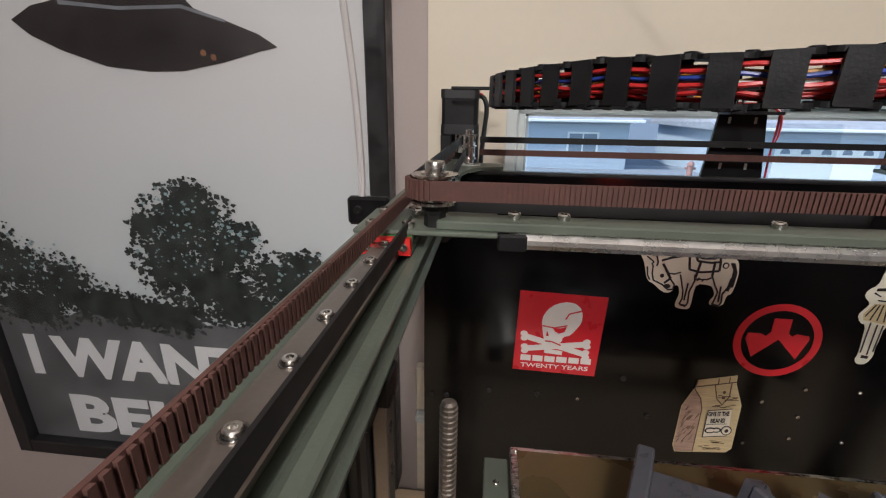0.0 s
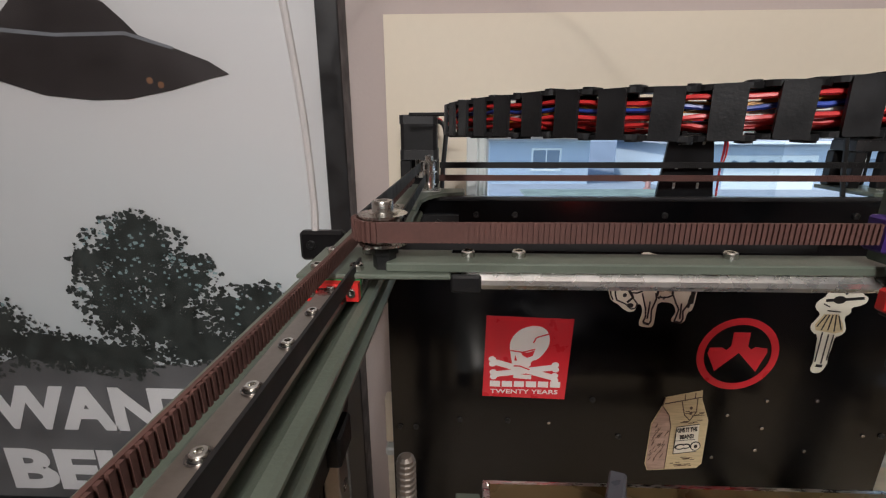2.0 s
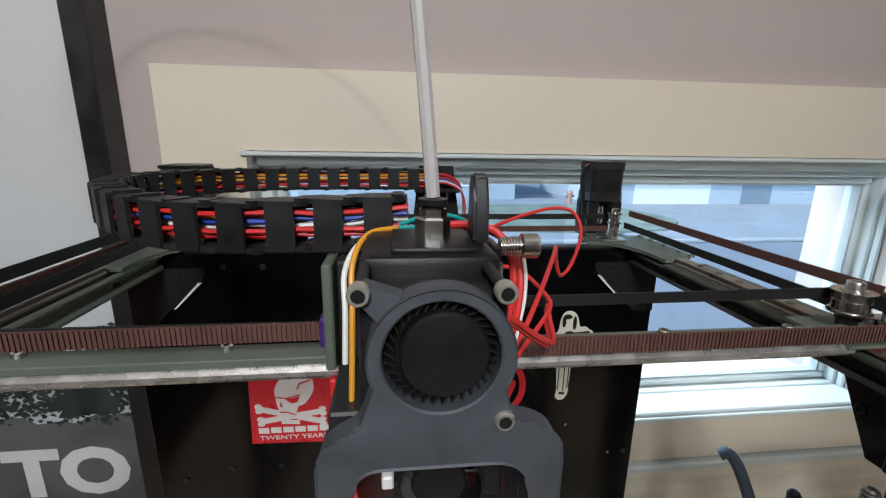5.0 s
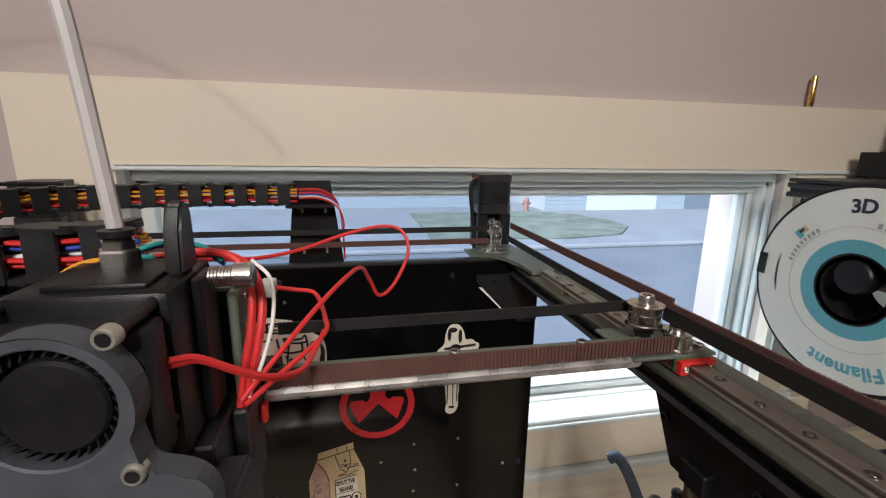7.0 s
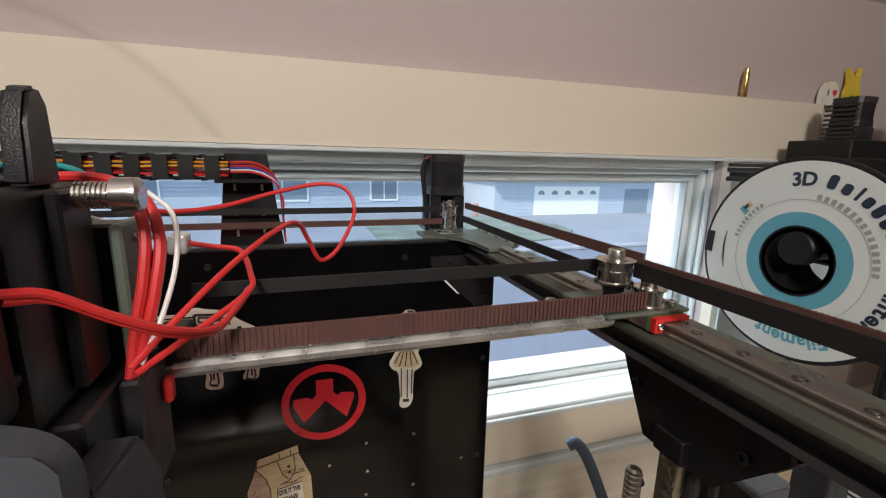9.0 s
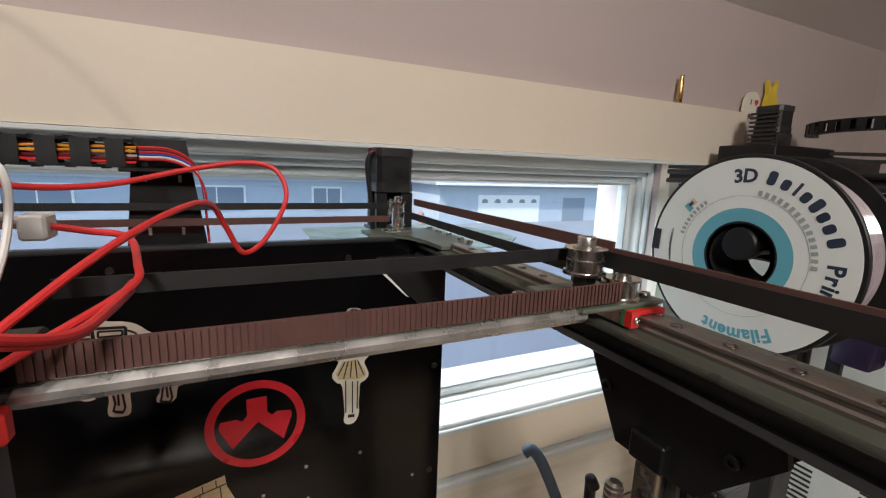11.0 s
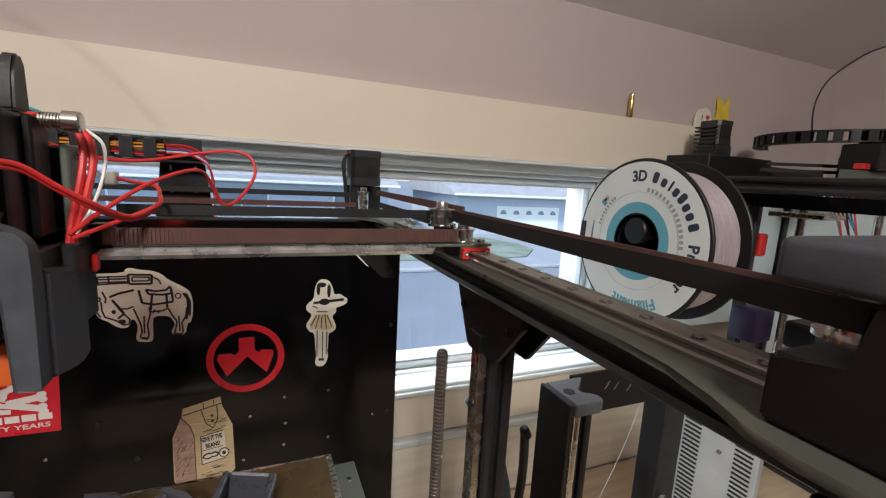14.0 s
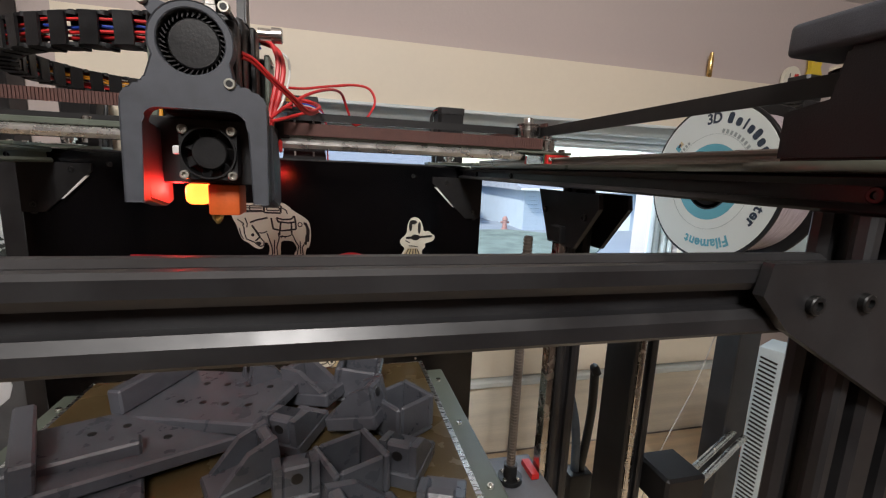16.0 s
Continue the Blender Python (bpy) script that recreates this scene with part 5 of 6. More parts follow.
# tube fitting
bm = lathe(bmesh.new(), [(0.0001, 1.3149), (0.0062, 1.3149), (0.0062, 1.3215), (0.0056, 1.3222), (0.0050, 1.3222), (0.0050, 1.3250), (0.0001, 1.3250)], (0.2075, 0.144, 0), seg=6)
part("tube_fitting", bm, M_STEEL, ext, "steel hexagon tube fitting", smooth=False)
bm = lathe(bmesh.new(), [(0.0040, 1.3251), (0.0040, 1.3262), (0.0052, 1.3264), (0.0052, 1.3284), (0.0030, 1.3285)], (0.2075, 0.144, 0), seg=20)
part("collet", bm, M_PLASTIC, ext)
wire("feed_tube", [(0.2075, 0.144, 1.3290), (0.2062, 0.1440, 1.345), (0.2035, 0.145, 1.375), (0.2005, 0.1455, 1.400), (0.190, 0.148, 1.45), (0.165, 0.158, 1.505), (0.115, 0.180, 1.555), (0.040, 0.215, 1.585), (-0.040, 0.250, 1.578), (-0.092, 0.280, 1.535), (-0.109, 0.296, 1.47), (-0.1040, 0.300, 1.4100), (-0.0985, 0.300, 1.3630), (-0.0930, 0.298, 1.3100), (-0.0890, 0.292, 1.2600), (-0.0880, 0.287, 1.2380)], 0.0025, M_TUBE, printer, "milky white feed tube arching to the side bracket")
# carriage plates
for x0, x1 in ((0.1660, 0.1700), (0.2340, 0.2375)):
    cp = part("tool_plate", bx(x0, x1, 0.158, 0.180, 1.2560, 1.3010, bevel=0.0008), M_GREEN, printer, "olive side plate of the tool")
    for z in (1.296, 1.284, 1.270):
        xx = x0 if x0 < 0.2 else x1
        piece("screw", SCREWS, cp, (xx, 0.168, z), LEFTW if x0 < 0.2 else (0, math.pi / 2, 0))
part("tool_carriage", bx(0.1705, 0.2335, 0.1665, 0.1742, 1.2350, 1.2600, bevel=0.001), M_PLASTIC, printer)
part("tool_back", bx(0.1705, 0.2335, 0.1662, 0.1780, 1.2605, 1.3000, bevel=0.001), M_BLACK, printer)
part("belt_clamp", bx(0.1620, 0.1690, 0.1690, 0.1790, 1.2605, 1.2740, bevel=0.001), surf("purple_plastic", (0.05, 0.02, 0.16), 0.4), printer, "purple belt clamp")
part("belt_clamp", bx(0.2380, 0.2480, 0.1740, 0.1840, 1.2490, 1.2620, bevel=0.001), M_PLASTIC, printer)
part("hot_end_mount", bx(0.1705, 0.2335, 0.1300, 0.1660, 1.2165, 1.2555, bevel=0.001), M_BLACK, printer)
part("tool_side", bx(0.2340, 0.2400, 0.1500, 0.1745, 1.2150, 1.2555, bevel=0.001), M_BLACK, printer)
part("red_clip", bx(0.2405, 0.2432, 0.1655, 0.1710, 1.2385, 1.2475, bevel=0.001), M_RED, printer, "red plastic clip")
part("red_clip", bx(0.1655, 0.1690, 0.1655, 0.1710, 1.2385, 1.2475, bevel=0.001), M_RED, printer, "red plastic clip")
part("plug", bx(0.185, 0.201, 0.166, 0.176, 1.3005, 1.3075, bevel=0.001), M_WHITE, printer, "white connector plug")
# looms at the tool
R = 0.00115
for nm, col, r, pts in (
    ("tool_wire", "red", 0.0016, [(0.205, 0.172, 1.3120), (0.222, 0.172, 1.3140), (0.236, 0.168, 1.3115), (0.2420, 0.162, 1.3000), (0.2415, 0.158, 1.2850), (0.2385, 0.156, 1.2700), (0.2365, 0.154, 1.2560), (0.2350, 0.152, 1.2450)]),
    ("tool_wire", "red", 0.0017, [(0.205, 0.174, 1.3105), (0.226, 0.175, 1.3125), (0.2400, 0.170, 1.3080), (0.2455, 0.163, 1.2960), (0.2440, 0.158, 1.2800), (0.2400, 0.156, 1.2640), (0.2370, 0.155, 1.2520), (0.2355, 0.153, 1.2420)]),
    ("tool_wire", "white", 0.0008, [(0.240, 0.176, 1.3090), (0.2480, 0.170, 1.3020), (0.2490, 0.164, 1.2880), (0.2450, 0.158, 1.2720), (0.2400, 0.152, 1.2600)]),
    ("tool_wire", "red", R, [(0.2270, 0.121, 1.2925), (0.2330, 0.126, 1.2905), (0.2420, 0.132, 1.2825), (0.2520, 0.140, 1.2745), (0.2600, 0.156, 1.2680), (0.2640, 0.172, 1.2690), (0.2670, 0.184, 1.2720)]),
    ("tool_wire", "red", R, [(0.2270, 0.122, 1.2905), (0.2330, 0.128, 1.2885), (0.2420, 0.134, 1.2805), (0.2515, 0.142, 1.2725), (0.2590, 0.157, 1.2665), (0.2630, 0.173, 1.2670), (0.2665, 0.184, 1.2700)]),
    ("loose_wire", "red", R, [(0.2380, 0.150, 1.2600), (0.2480, 0.160, 1.2700), (0.2620, 0.180, 1.2820), (0.2760, 0.205, 1.2900), (0.2850, 0.225, 1.2905), (0.2900, 0.236, 1.2800), (0.2960, 0.242, 1.2680), (0.3060, 0.250, 1.2730), (0.3160, 0.262, 1.2900), (0.3120, 0.268, 1.3030), (0.2980, 0.268, 1.3060), (0.2750, 0.262, 1.3020), (0.2500, 0.250, 1.2960), (0.2300, 0.235, 1.2955), (0.2150, 0.212, 1.3010), (0.2050, 0.190, 1.3080)]),
    ("loose_wire", "red", R, [(0.2390, 0.150, 1.2580), (0.2520, 0.164, 1.2640), (0.2670, 0.181, 1.2715), (0.2670, 0.192, 1.2760), (0.2610, 0.214, 1.2805), (0.2500, 0.216, 1.2825), (0.2410, 0.215, 1.2845)]),
    ("tool_wire", "orange", 0.0011, [(0.195, 0.170, 1.3130), (0.184, 0.162, 1.3120), (0.1790, 0.150, 1.3040), (0.1790, 0.142, 1.2880), (0.1785, 0.140, 1.2700), (0.1780, 0.138, 1.2550)]),
    ("tool_wire", "white", 0.0011, [(0.194, 0.172, 1.3100), (0.182, 0.164, 1.3090), (0.1760, 0.152, 1.3010), (0.1762, 0.145, 1.2860), (0.1758, 0.142, 1.2680)]),
    ("tool_wire", "teal", 0.0009, [(0.196, 0.172, 1.3140), (0.210, 0.172, 1.3180), (0.222, 0.174, 1.3160), (0.230, 0.172, 1.3100)]),
    ("tool_wire", "blue", 0.0009, [(0.196, 0.173, 1.3130), (0.208, 0.174, 1.3165), (0.220, 0.176, 1.3150), (0.230, 0.174, 1.3080)]),
    ("tool_wire", "teal", 0.0009, [(0.196, 0.171, 1.3130), (0.206, 0.170, 1.3125), (0.196, 0.168, 1.3070)])):
    wire(nm, pts, r, WIRE[col], printer)
part("wire_connector", bx(0.2345, 0.2415, 0.210, 0.220, 1.2805, 1.2885, bevel=0.0008), M_WHITE, printer, "white connector")

wire("loose_wire", [(0.2390, 0.215, 1.2845), (0.2300, 0.205, 1.2900), (0.2250, 0.190, 1.2960), (0.2220, 0.180, 1.3000)], 0.0012, WIRE["white"], printer)

# ---- poster ----
PX0, PX1, PZ0, PZ1, PYF = -0.820, -0.128, 0.700, 1.725, 0.548
poster = thing("framed_poster", "large framed poster of a saucer over trees, black frame", "poster", at=((PX0 + PX1) / 2, 0.56, PZ0))
FW = 0.026
for a in ((PX0, PX0 + FW, PZ0, PZ1), (PX1 - FW, PX1, PZ0, PZ1), (PX0 + FW, PX1 - FW, PZ0, PZ0 + FW), (PX0 + FW, PX1 - FW, PZ1 - FW, PZ1)):
    part("frame_bar", bx(a[0], a[1], PYF - 0.012, YW - 0.001, a[2], a[3], bevel=0.0015), M_BLACK, poster, "black frame moulding")
skym = bpy.data.materials.new("poster_sky")
skym.use_nodes = True
n, l = skym.node_tree.nodes, skym.node_tree.links
tc, sep, ramp, nz = n.new("ShaderNodeTexCoord"), n.new("ShaderNodeSeparateXYZ"), n.new("ShaderNodeValToRGB"), n.new("ShaderNodeTexNoise")
mr, ad = n.new("ShaderNodeMapRange"), n.new("ShaderNodeMath")
l.new(tc.outputs["Generated"], sep.inputs[0])
l.new(tc.outputs["Generated"], nz.inputs["Vector"])
nz.inputs["Scale"].default_value = 3.0
ad.operation = "MULTIPLY_ADD"
ad.inputs[1].default_value = 0.25
l.new(nz.outputs["Fac"], ad.inputs[0])
l.new(sep.outputs["Z"], ad.inputs[2])
l.new(ad.outputs[0], ramp.inputs["Fac"])
ramp.color_ramp.elements[0].position, ramp.color_ramp.elements[0].color = 0.34, (0.66, 0.72, 0.74, 1)
ramp.color_ramp.elements[1].position, ramp.color_ramp.elements[1].color = 0.75, (0.70, 0.69, 0.69, 1)
p = n["Principled BSDF"]
l.new(ramp.outputs["Color"], p.inputs["Base Color"])
p.inputs["Roughness"].default_value = 0.45
sheet = part("poster_sheet", bx(PX0 + FW, PX1 - FW, PYF + 0.006, PYF + 0.008, PZ0 + FW, PZ1 - FW), skym, poster, "printed pale grey sky", smooth=False)
YP = PYF + 0.0058
onw = lambda u, v, d: (u, YP - d, v)
# Land and tree colours are raised to paint the glazing's reflected haze.
M_PHAZE = surf("poster_hazed_ground", (0.145, 0.147, 0.152), 0.5, var=0.4, scale=14)
M_PTREE = surf("poster_tree", (0.042, 0.050, 0.047), 0.5, var=0.6, scale=40)
M_PTREE2 = surf("poster_tree_light", (0.30, 0.42, 0.44), 0.5, var=0.5, scale=60)
M_PUFO = surf("poster_saucer", (0.040, 0.034, 0.034), 0.45, var=0.5, scale=9)
M_PUFOL = surf("poster_saucer_edge", (0.22, 0.23, 0.25), 0.45, var=0.3, scale=20)
M_PGLOWS = surf("poster_saucer_spots", (0.26, 0.13, 0.07), 0.5)
# dark land, greyed by the haze in its colour
land = [(PX0 + FW + (PX1 - PX0 - 2 * FW) * i / 40, 0.978 + 0.006 * math.sin(i * 0.7) + 0.004 * math.sin(i * 2.1)) for i in range(41)] + [(PX1 - FW, PZ0 + FW), (PX0 + FW, PZ0 + FW)]
part("printed_land", prism(bmesh.new(), land, onw, 0.0002, 0.0006), M_PHAZE, poster, smooth=False)
# printed foliage: clumps of small leaf shapes with gaps
rt = random.Random(11)


def foliage(name, clumps, mat, d, leaf=0.0045, core=True):
    """Ragged printed foliage: an uneven dark core in each clump, with small leaves round it."""
    bm = bmesh.new()
    k0 = 0
    for cx, cz, rx, rz, cnt in clumps:
        if core:
            n = 26
            k0 += 1
            bm.faces.new([bm.verts.new(onw(min(max(cx + rx * f * math.cos(6.283 * i / n), PX0 + FW), PX1 - FW), cz + rz * f * math.sin(6.283 * i / n), d + 0.00002 * k0)) for i in range(n) for f in (rt.uniform(0.45, 0.85),)])
        for _ in range(cnt):
            a, q = rt.uniform(0, 6.283), (0.5 + 0.62 * rt.random() ** 1.3 if core else rt.random() ** 0.7)
            x, z = cx + rx * q * math.cos(a), cz + rz * q * math.sin(a)
            if not (PX0 + FW < x < PX1 - FW):
                continue
            k, r, o = rt.randint(4, 6), leaf * rt.uniform(0.35, 1.3), rt.uniform(0, 6.28)
            dd = d + 0.0004 + rt.uniform(0, 0.0003)
            bm.faces.new([bm.verts.new(onw(x + r * rt.uniform(0.4, 1.3) * math.cos(o + 6.283 * i / k), z + 0.8 * r * rt.uniform(0.4, 1.3) * math.sin(o + 6.283 * i / k), dd)) for i in range(k)])
    tagged(part(name, bm, mat, poster, smooth=False), kind="stuff")


big = [(-0.43, 1.140, 0.075, 0.050, 420), (-0.38, 1.100, 0.065, 0.040, 300), (-0.47, 1.070, 0.060, 0.055, 340), (-0.41, 1.040, 0.085, 0.045, 420), (-0.50, 1.130, 0.025, 0.020, 60), (-0.34, 1.130, 0.020, 0.012, 40), (-0.42, 1.180, 0.035, 0.020, 90)]
left = [(-0.74, 1.060, 0.060, 0.060, 330), (-0.66, 1.030, 0.060, 0.045, 300), (-0.60, 1.000, 0.060, 0.035, 260), (-0.76, 1.140, 0.020, 0.060, 70), (-0.55, 0.990, 0.05, 0.030, 200), (-0.72, 0.985, 0.08, 0.04, 240), (-0.48, 0.985, 0.07, 0.035, 240)]
right = [(-0.29, 1.050, 0.060, 0.045, 320), (-0.21, 1.040, 0.060, 0.045, 320), (-0.17, 1.070, 0.030, 0.040, 120), (-0.26, 1.085, 0.030, 0.018, 80), (-0.22, 1.00, 0.08, 0.03, 260), (-0.36, 1.00, 0.07, 0.03, 260)]
foliage("printed_tree", big, M_PTREE, 0.0008)
foliage("printed_tree", left, M_PTREE, 0.0008)
foliage("printed_tree", right, M_PTREE, 0.0008)
foliage("printed_highlights", [(-0.43, 1.150, 0.07, 0.045, 60), (-0.46, 1.08, 0.06, 0.05, 50), (-0.36, 1.12, 0.05, 0.03, 40), (-0.24, 1.06, 0.07, 0.04, 60), (-0.70, 1.06, 0.07, 0.05, 60)], M_PTREE2, 0.0013, 0.0030, False)
part("printed_trunk", prism(bmesh.new(), [(-0.435, 0.985), (-0.428, 0.985), (-0.424, 1.11), (-0.428, 1.11)], onw, 0.0007, 0.0008), M_PTREE, poster, smooth=False)
# saucer
hull = [(-0.622, 1.398), (-0.600, 1.380), (-0.560, 1.362), (-0.500, 1.343), (-0.440, 1.337), (-0.395, 1.338), (-0.340, 1.348), (-0.290, 1.361), (-0.267, 1.3655), (-0.290, 1.380), (-0.330, 1.395), (-0.370, 1.409), (-0.385, 1.425), (-0.405, 1.444), (-0.440, 1.458), (-0.480, 1.460), (-0.515, 1.448), (-0.535, 1.430), (-0.550, 1.421), (-0.590, 1.414)]
ufo = part("printed_saucer", prism(bmesh.new(), hull, onw, 0.0004, 0.0012), M_PUFO, poster, "dark printed flying saucer", smooth=False)
part("saucer_edge", prism(bmesh.new(), [(-0.550, 1.4200), (-0.470, 1.4120), (-0.385, 1.4130), (-0.330, 1.3960), (-0.331, 1.3930), (-0.386, 1.4090), (-0.470, 1.4080), (-0.550, 1.4150)], onw, 0.0012, 0.0014), M_PUFOL, ufo, smooth=False)
for x, z in ((-0.365, 1.359), (-0.352, 1.354)):
    part("saucer_spot", prism(bmesh.new(), arc(x, z, 0.004, 0, 360, 10)[:-1], onw, 0.0012, 0.0014), M_PGLOWS, ufo, smooth=False)
XM = Matrix.Rotation(radians(90), 4, "X")
M_PTXT = surf("poster_white_letters", (0.87, 0.87, 0.88), 0.5, var=0.03)
for txt, x0, z0, w in (("I WANT TO", -0.758, 0.857, 0.581), ("BELIEVE", -0.706, 0.743, 0.477)):
    words(txt, w, 0.078, Matrix.Translation((x0, YP - 0.0016, z0)) @ XM, M_PTXT, "lettering", poster, 0.045)
gl = part("glazing", quad(PX0 + FW, PX1 - FW, PYF - 0.001, PZ0 + FW, PZ1 - FW), M_PGLASS, poster, "clear glazing", smooth=False)
gl.visible_shadow = False

# ---- filament spool ----
SX, SY, SZ = 0.745, 0.296, 1.231
spool = thing("filament_spool", "large spool of clear filament with white and teal label", "filament spool", at=(SX + 0.04, SY, SZ))
ax = (1, 0, 0)
for x in (0.0, 0.062):
    bm = lathe(bmesh.new(), [(0.0290, 0), (0.0995, 0), (0.1005, 0.001), (0.1005, 0.003), (0.0995, 0.004), (0.0290, 0.004)], (SX + x, SY, SZ), ax, 72, closed=True)
    part("flange", bm, M_PLASTIC, spool, "black plastic flange")
part("core", lathe(bmesh.new(), [(0.0290, 0), (0.0330, 0), (0.0330, 0.066), (0.0290, 0.066)], (SX, SY, SZ), ax, 48, closed=True), M_PLASTIC, spool)
prof = [(0.0335, 0.0042)]
for i in range(34):
    x = 0.0045 + 0.0017 * i
    prof += [(0.0868, x), (0.0878, x + 0.00085)]
prof += [(0.0868, 0.0618), (0.0335, 0.0618)]
part("filament", lathe(bmesh.new(), prof, (SX, SY, SZ), ax, 64, closed=True), M_FIL, spool, "wound clear filament", smooth=False)
lb = part("label", lathe(bmesh.new(), [(0.0480, -0.0006), (0.0965, -0.0006), (0.0965, -0.0001), (0.0480, -0.0001)], (SX, SY, SZ), ax, 72, closed=True), M_LABEL, spool, "off-white paper label")
part("label_ring", lathe(bmesh.new(), [(0.0350, -0.0007), (0.0480, -0.0007), (0.0480, -0.0001), (0.0350, -0.0001)], (SX, SY, SZ), ax, 64, closed=True), M_TEAL, spool, "teal label ring")
part("label_line", lathe(bmesh.new(), [(0.0600, -0.0009), (0.0603, -0.0009), (0.0603, -0.0005), (0.0600, -0.0005)], (SX, SY, SZ), ax, 64, closed=True), M_GREYPR, spool)


def on_face(theta, r, depth=0.0008):
    """Pose on the spool's face: x runs clockwise, y outwards."""
    a = radians(theta)
    c = Vector((SX - depth, SY - r * math.cos(a), SZ + r * math.sin(a)))
    yv = Vector((0, -math.cos(a), math.sin(a)))
    xv = Vector((0, -math.sin(a), -math.cos(a)))
    zv = xv.cross(yv)
    m = Matrix((xv, yv, zv)).transposed().to_4x4()
    return Matrix.Translation(c) @ m


def arc_word(text, th, r, h, mat, bold):
    """Letters set one by one clockwise round the label."""
    for ch in text:
        if ch == " ":
            th -= 4
            continue
        cu = bpy.data.curves.new("letter", "FONT")
        cu.body, cu.offset, cu.extrude, cu.resolution_u = ch, bold, 0.001, 3
        tmp = new("lettering", cu)
        me = bpy.data.meshes.new_from_object(tmp)
        bpy.data.objects.remove(tmp)
        k = h / 0.72
        xs = [v.co.x for v in me.vertices]
        w = (max(xs) - min(xs)) * k
        step = math.degrees(w / (r + h / 2))
        me.transform(on_face(th - step / 2, r) @ Matrix.Diagonal((k, k, 0.15, 1)) @ Matrix.Translation((-(max(xs) + min(xs)) / 2, 0, 0)))
        me.materials.clear()
        me.materials.append(mat)
        ob = new("letter", me)
        ob.parent = spool
        ob.location = -spool.matrix_basis.translation
        th -= step + math.degrees(0.0014 / r)
    return th


arc_word("3D", 101, 0.0735, 0.0130, M_NAVY, 0.03)
for i, th in enumerate((76, 66.5, 59, 52, 44, 36, 28, 19)):
    hh, ww = (0.0130 if i in (0, 2, 4, 7) else 0.0098), (0.0014 if i == 2 else 0.0038)
    bm = prism(bmesh.new(), rounded(-ww, ww, 0, hh, min(ww, 0.0030) * 0.95, 4), lambda u, v, d: on_face(th, 0.0735) @ Vector((u, v, d)), 0, 0.0003)
    part("emblem_bar", bm, M_NAVY, spool, smooth=False)
arc_word("Printer", 5, 0.0735, 0.0130, M_NAVY, 0.03)
arc_word("Filament", -60, 0.0735, 0.0130, M_TEAL, 0.03)
for i in range(15):
    part("address_bar", box(bmesh.new(), -0.0017, 0.0017, 0, 0.0050, 0, 0.0003, m=on_face(80 - 5.6 * i, 0.0615)), M_GREYPR, spool, smooth=False)
for i, (u, col) in enumerate(((-0.004, M_TEAL), (0.003, M_STKT), (0.000, M_NAVY))):
    part("emblem", box(bmesh.new(), u - 0.003, u + 0.003, -0.004 + 0.002 * i, 0.005 - 0.001 * i, 0, 0.0003 + 0.0001 * i, m=on_face(140, 0.072)), col, spool, smooth=False)
for i in range(9):
    part("address_bar", box(bmesh.new(), -0.0014, 0.0014, 0, 0.0042, 0, 0.0003, m=on_face(166 - 4.6 * i, 0.0620)), M_GREYPR, spool, smooth=False)
for i in range(4):
    part("text_bar", box(bmesh.new(), -0.013, 0.013, -0.0008, 0.0008, 0, 0.0003, m=on_face(176 + 4 * i, 0.075 - 0.004 * 0)), M_GREYPR, spool, smooth=False)
part("rim_tab", box(bmesh.new(), -0.012, 0.012, -0.006, 0.003, 0, 0.0012, m=on_face(178, 0.0950)), M_PLASTIC, spool)
# hub of the holder inside the spool
hold = thing("spool_holder", "black printed spool holder arm through the spool", "spool holder", at=(0.888, SY, SZ))
part("hub", lathe(bmesh.new(), [(0.0002, -0.004), (0.0150, -0.004), (0.0165, -0.002), (0.0165, 0.010), (0.0130, 0.011), (0.0130, 0.110)], (SX, SY, SZ + 0.0125), ax, 36), M_BLKPRINT, hold)
part("arm", bx(0.812, 0.8895, SY - 0.030, SY + 0.030, SZ - 0.012, SZ + 0.045, bevel=0.003), M_BLKPRINT, hold)

# ---- second printer behind the spool ----
p2 = thing("printer", "second black 3D printer beside the window with wires and chain", "3D printer", at=(1.12, 0.24, BENCH))
A0, A1, B0, B1, TOP = 0.890, 1.400, -0.02, 0.500, 1.318
for x in (A0, A1 - 0.02):
    for y in (B0, B1 - 0.02):
        if (x, y) != (A0, B1 - 0.02):
            extrusion("post", "z", x, y, 0.02, 0.02, BENCH, TOP - 0.02, p2)
    extrusion("top_beam", "y", x, TOP - 0.02, 0.02, 0.02, B0, B1, p2)
    if x > A0:
        extrusion("bottom_beam", "y", x, BENCH, 0.02, 0.02, B0 + 0.02, B1 - 0.02, p2)
for y in (B0, B1 - 0.02):
    extrusion("top_beam", "x", y, TOP - 0.02, 0.02, 0.02, A0 + 0.02, A1 - 0.02, p2)
part("side_panel", bx(A0 + 0.003, A0 + 0.006, B0 + 0.02, B1 - 0.02, 1.281, TOP - 0.021), M_PANEL, p2, "black side panel")
# Sheets added beside the spool; their pale blue stands in for window light.
part("back_panel", bx(A0 + 0.02, A1 - 0.02, B1 - 0.008, B1 - 0.005, 1.02, TOP - 0.021), surf("pale_blue_sheet", (0.62, 0.74, 0.77), 0.35, var=0.05, scale=6), p2, "added back sheet, pale blue-white for the window brightness")
part("side_sheet", bx(A1 - 0.014, A1 - 0.011, B0 + 0.02, B1 - 0.02, 0.74, TOP - 0.021), surf("pale_side_sheet", (0.70, 0.80, 0.82), 0.3, var=0.06, scale=6), p2, "added side sheet, pale blue-white for the window brightness")
part("deck", bx(A0, A1, 0.425, B1, TOP + 0.001, TOP + 0.006, bevel=0.001), M_BLACK, p2)
stepper(p2, 1.124, 0.490, 1.385, 0.044)
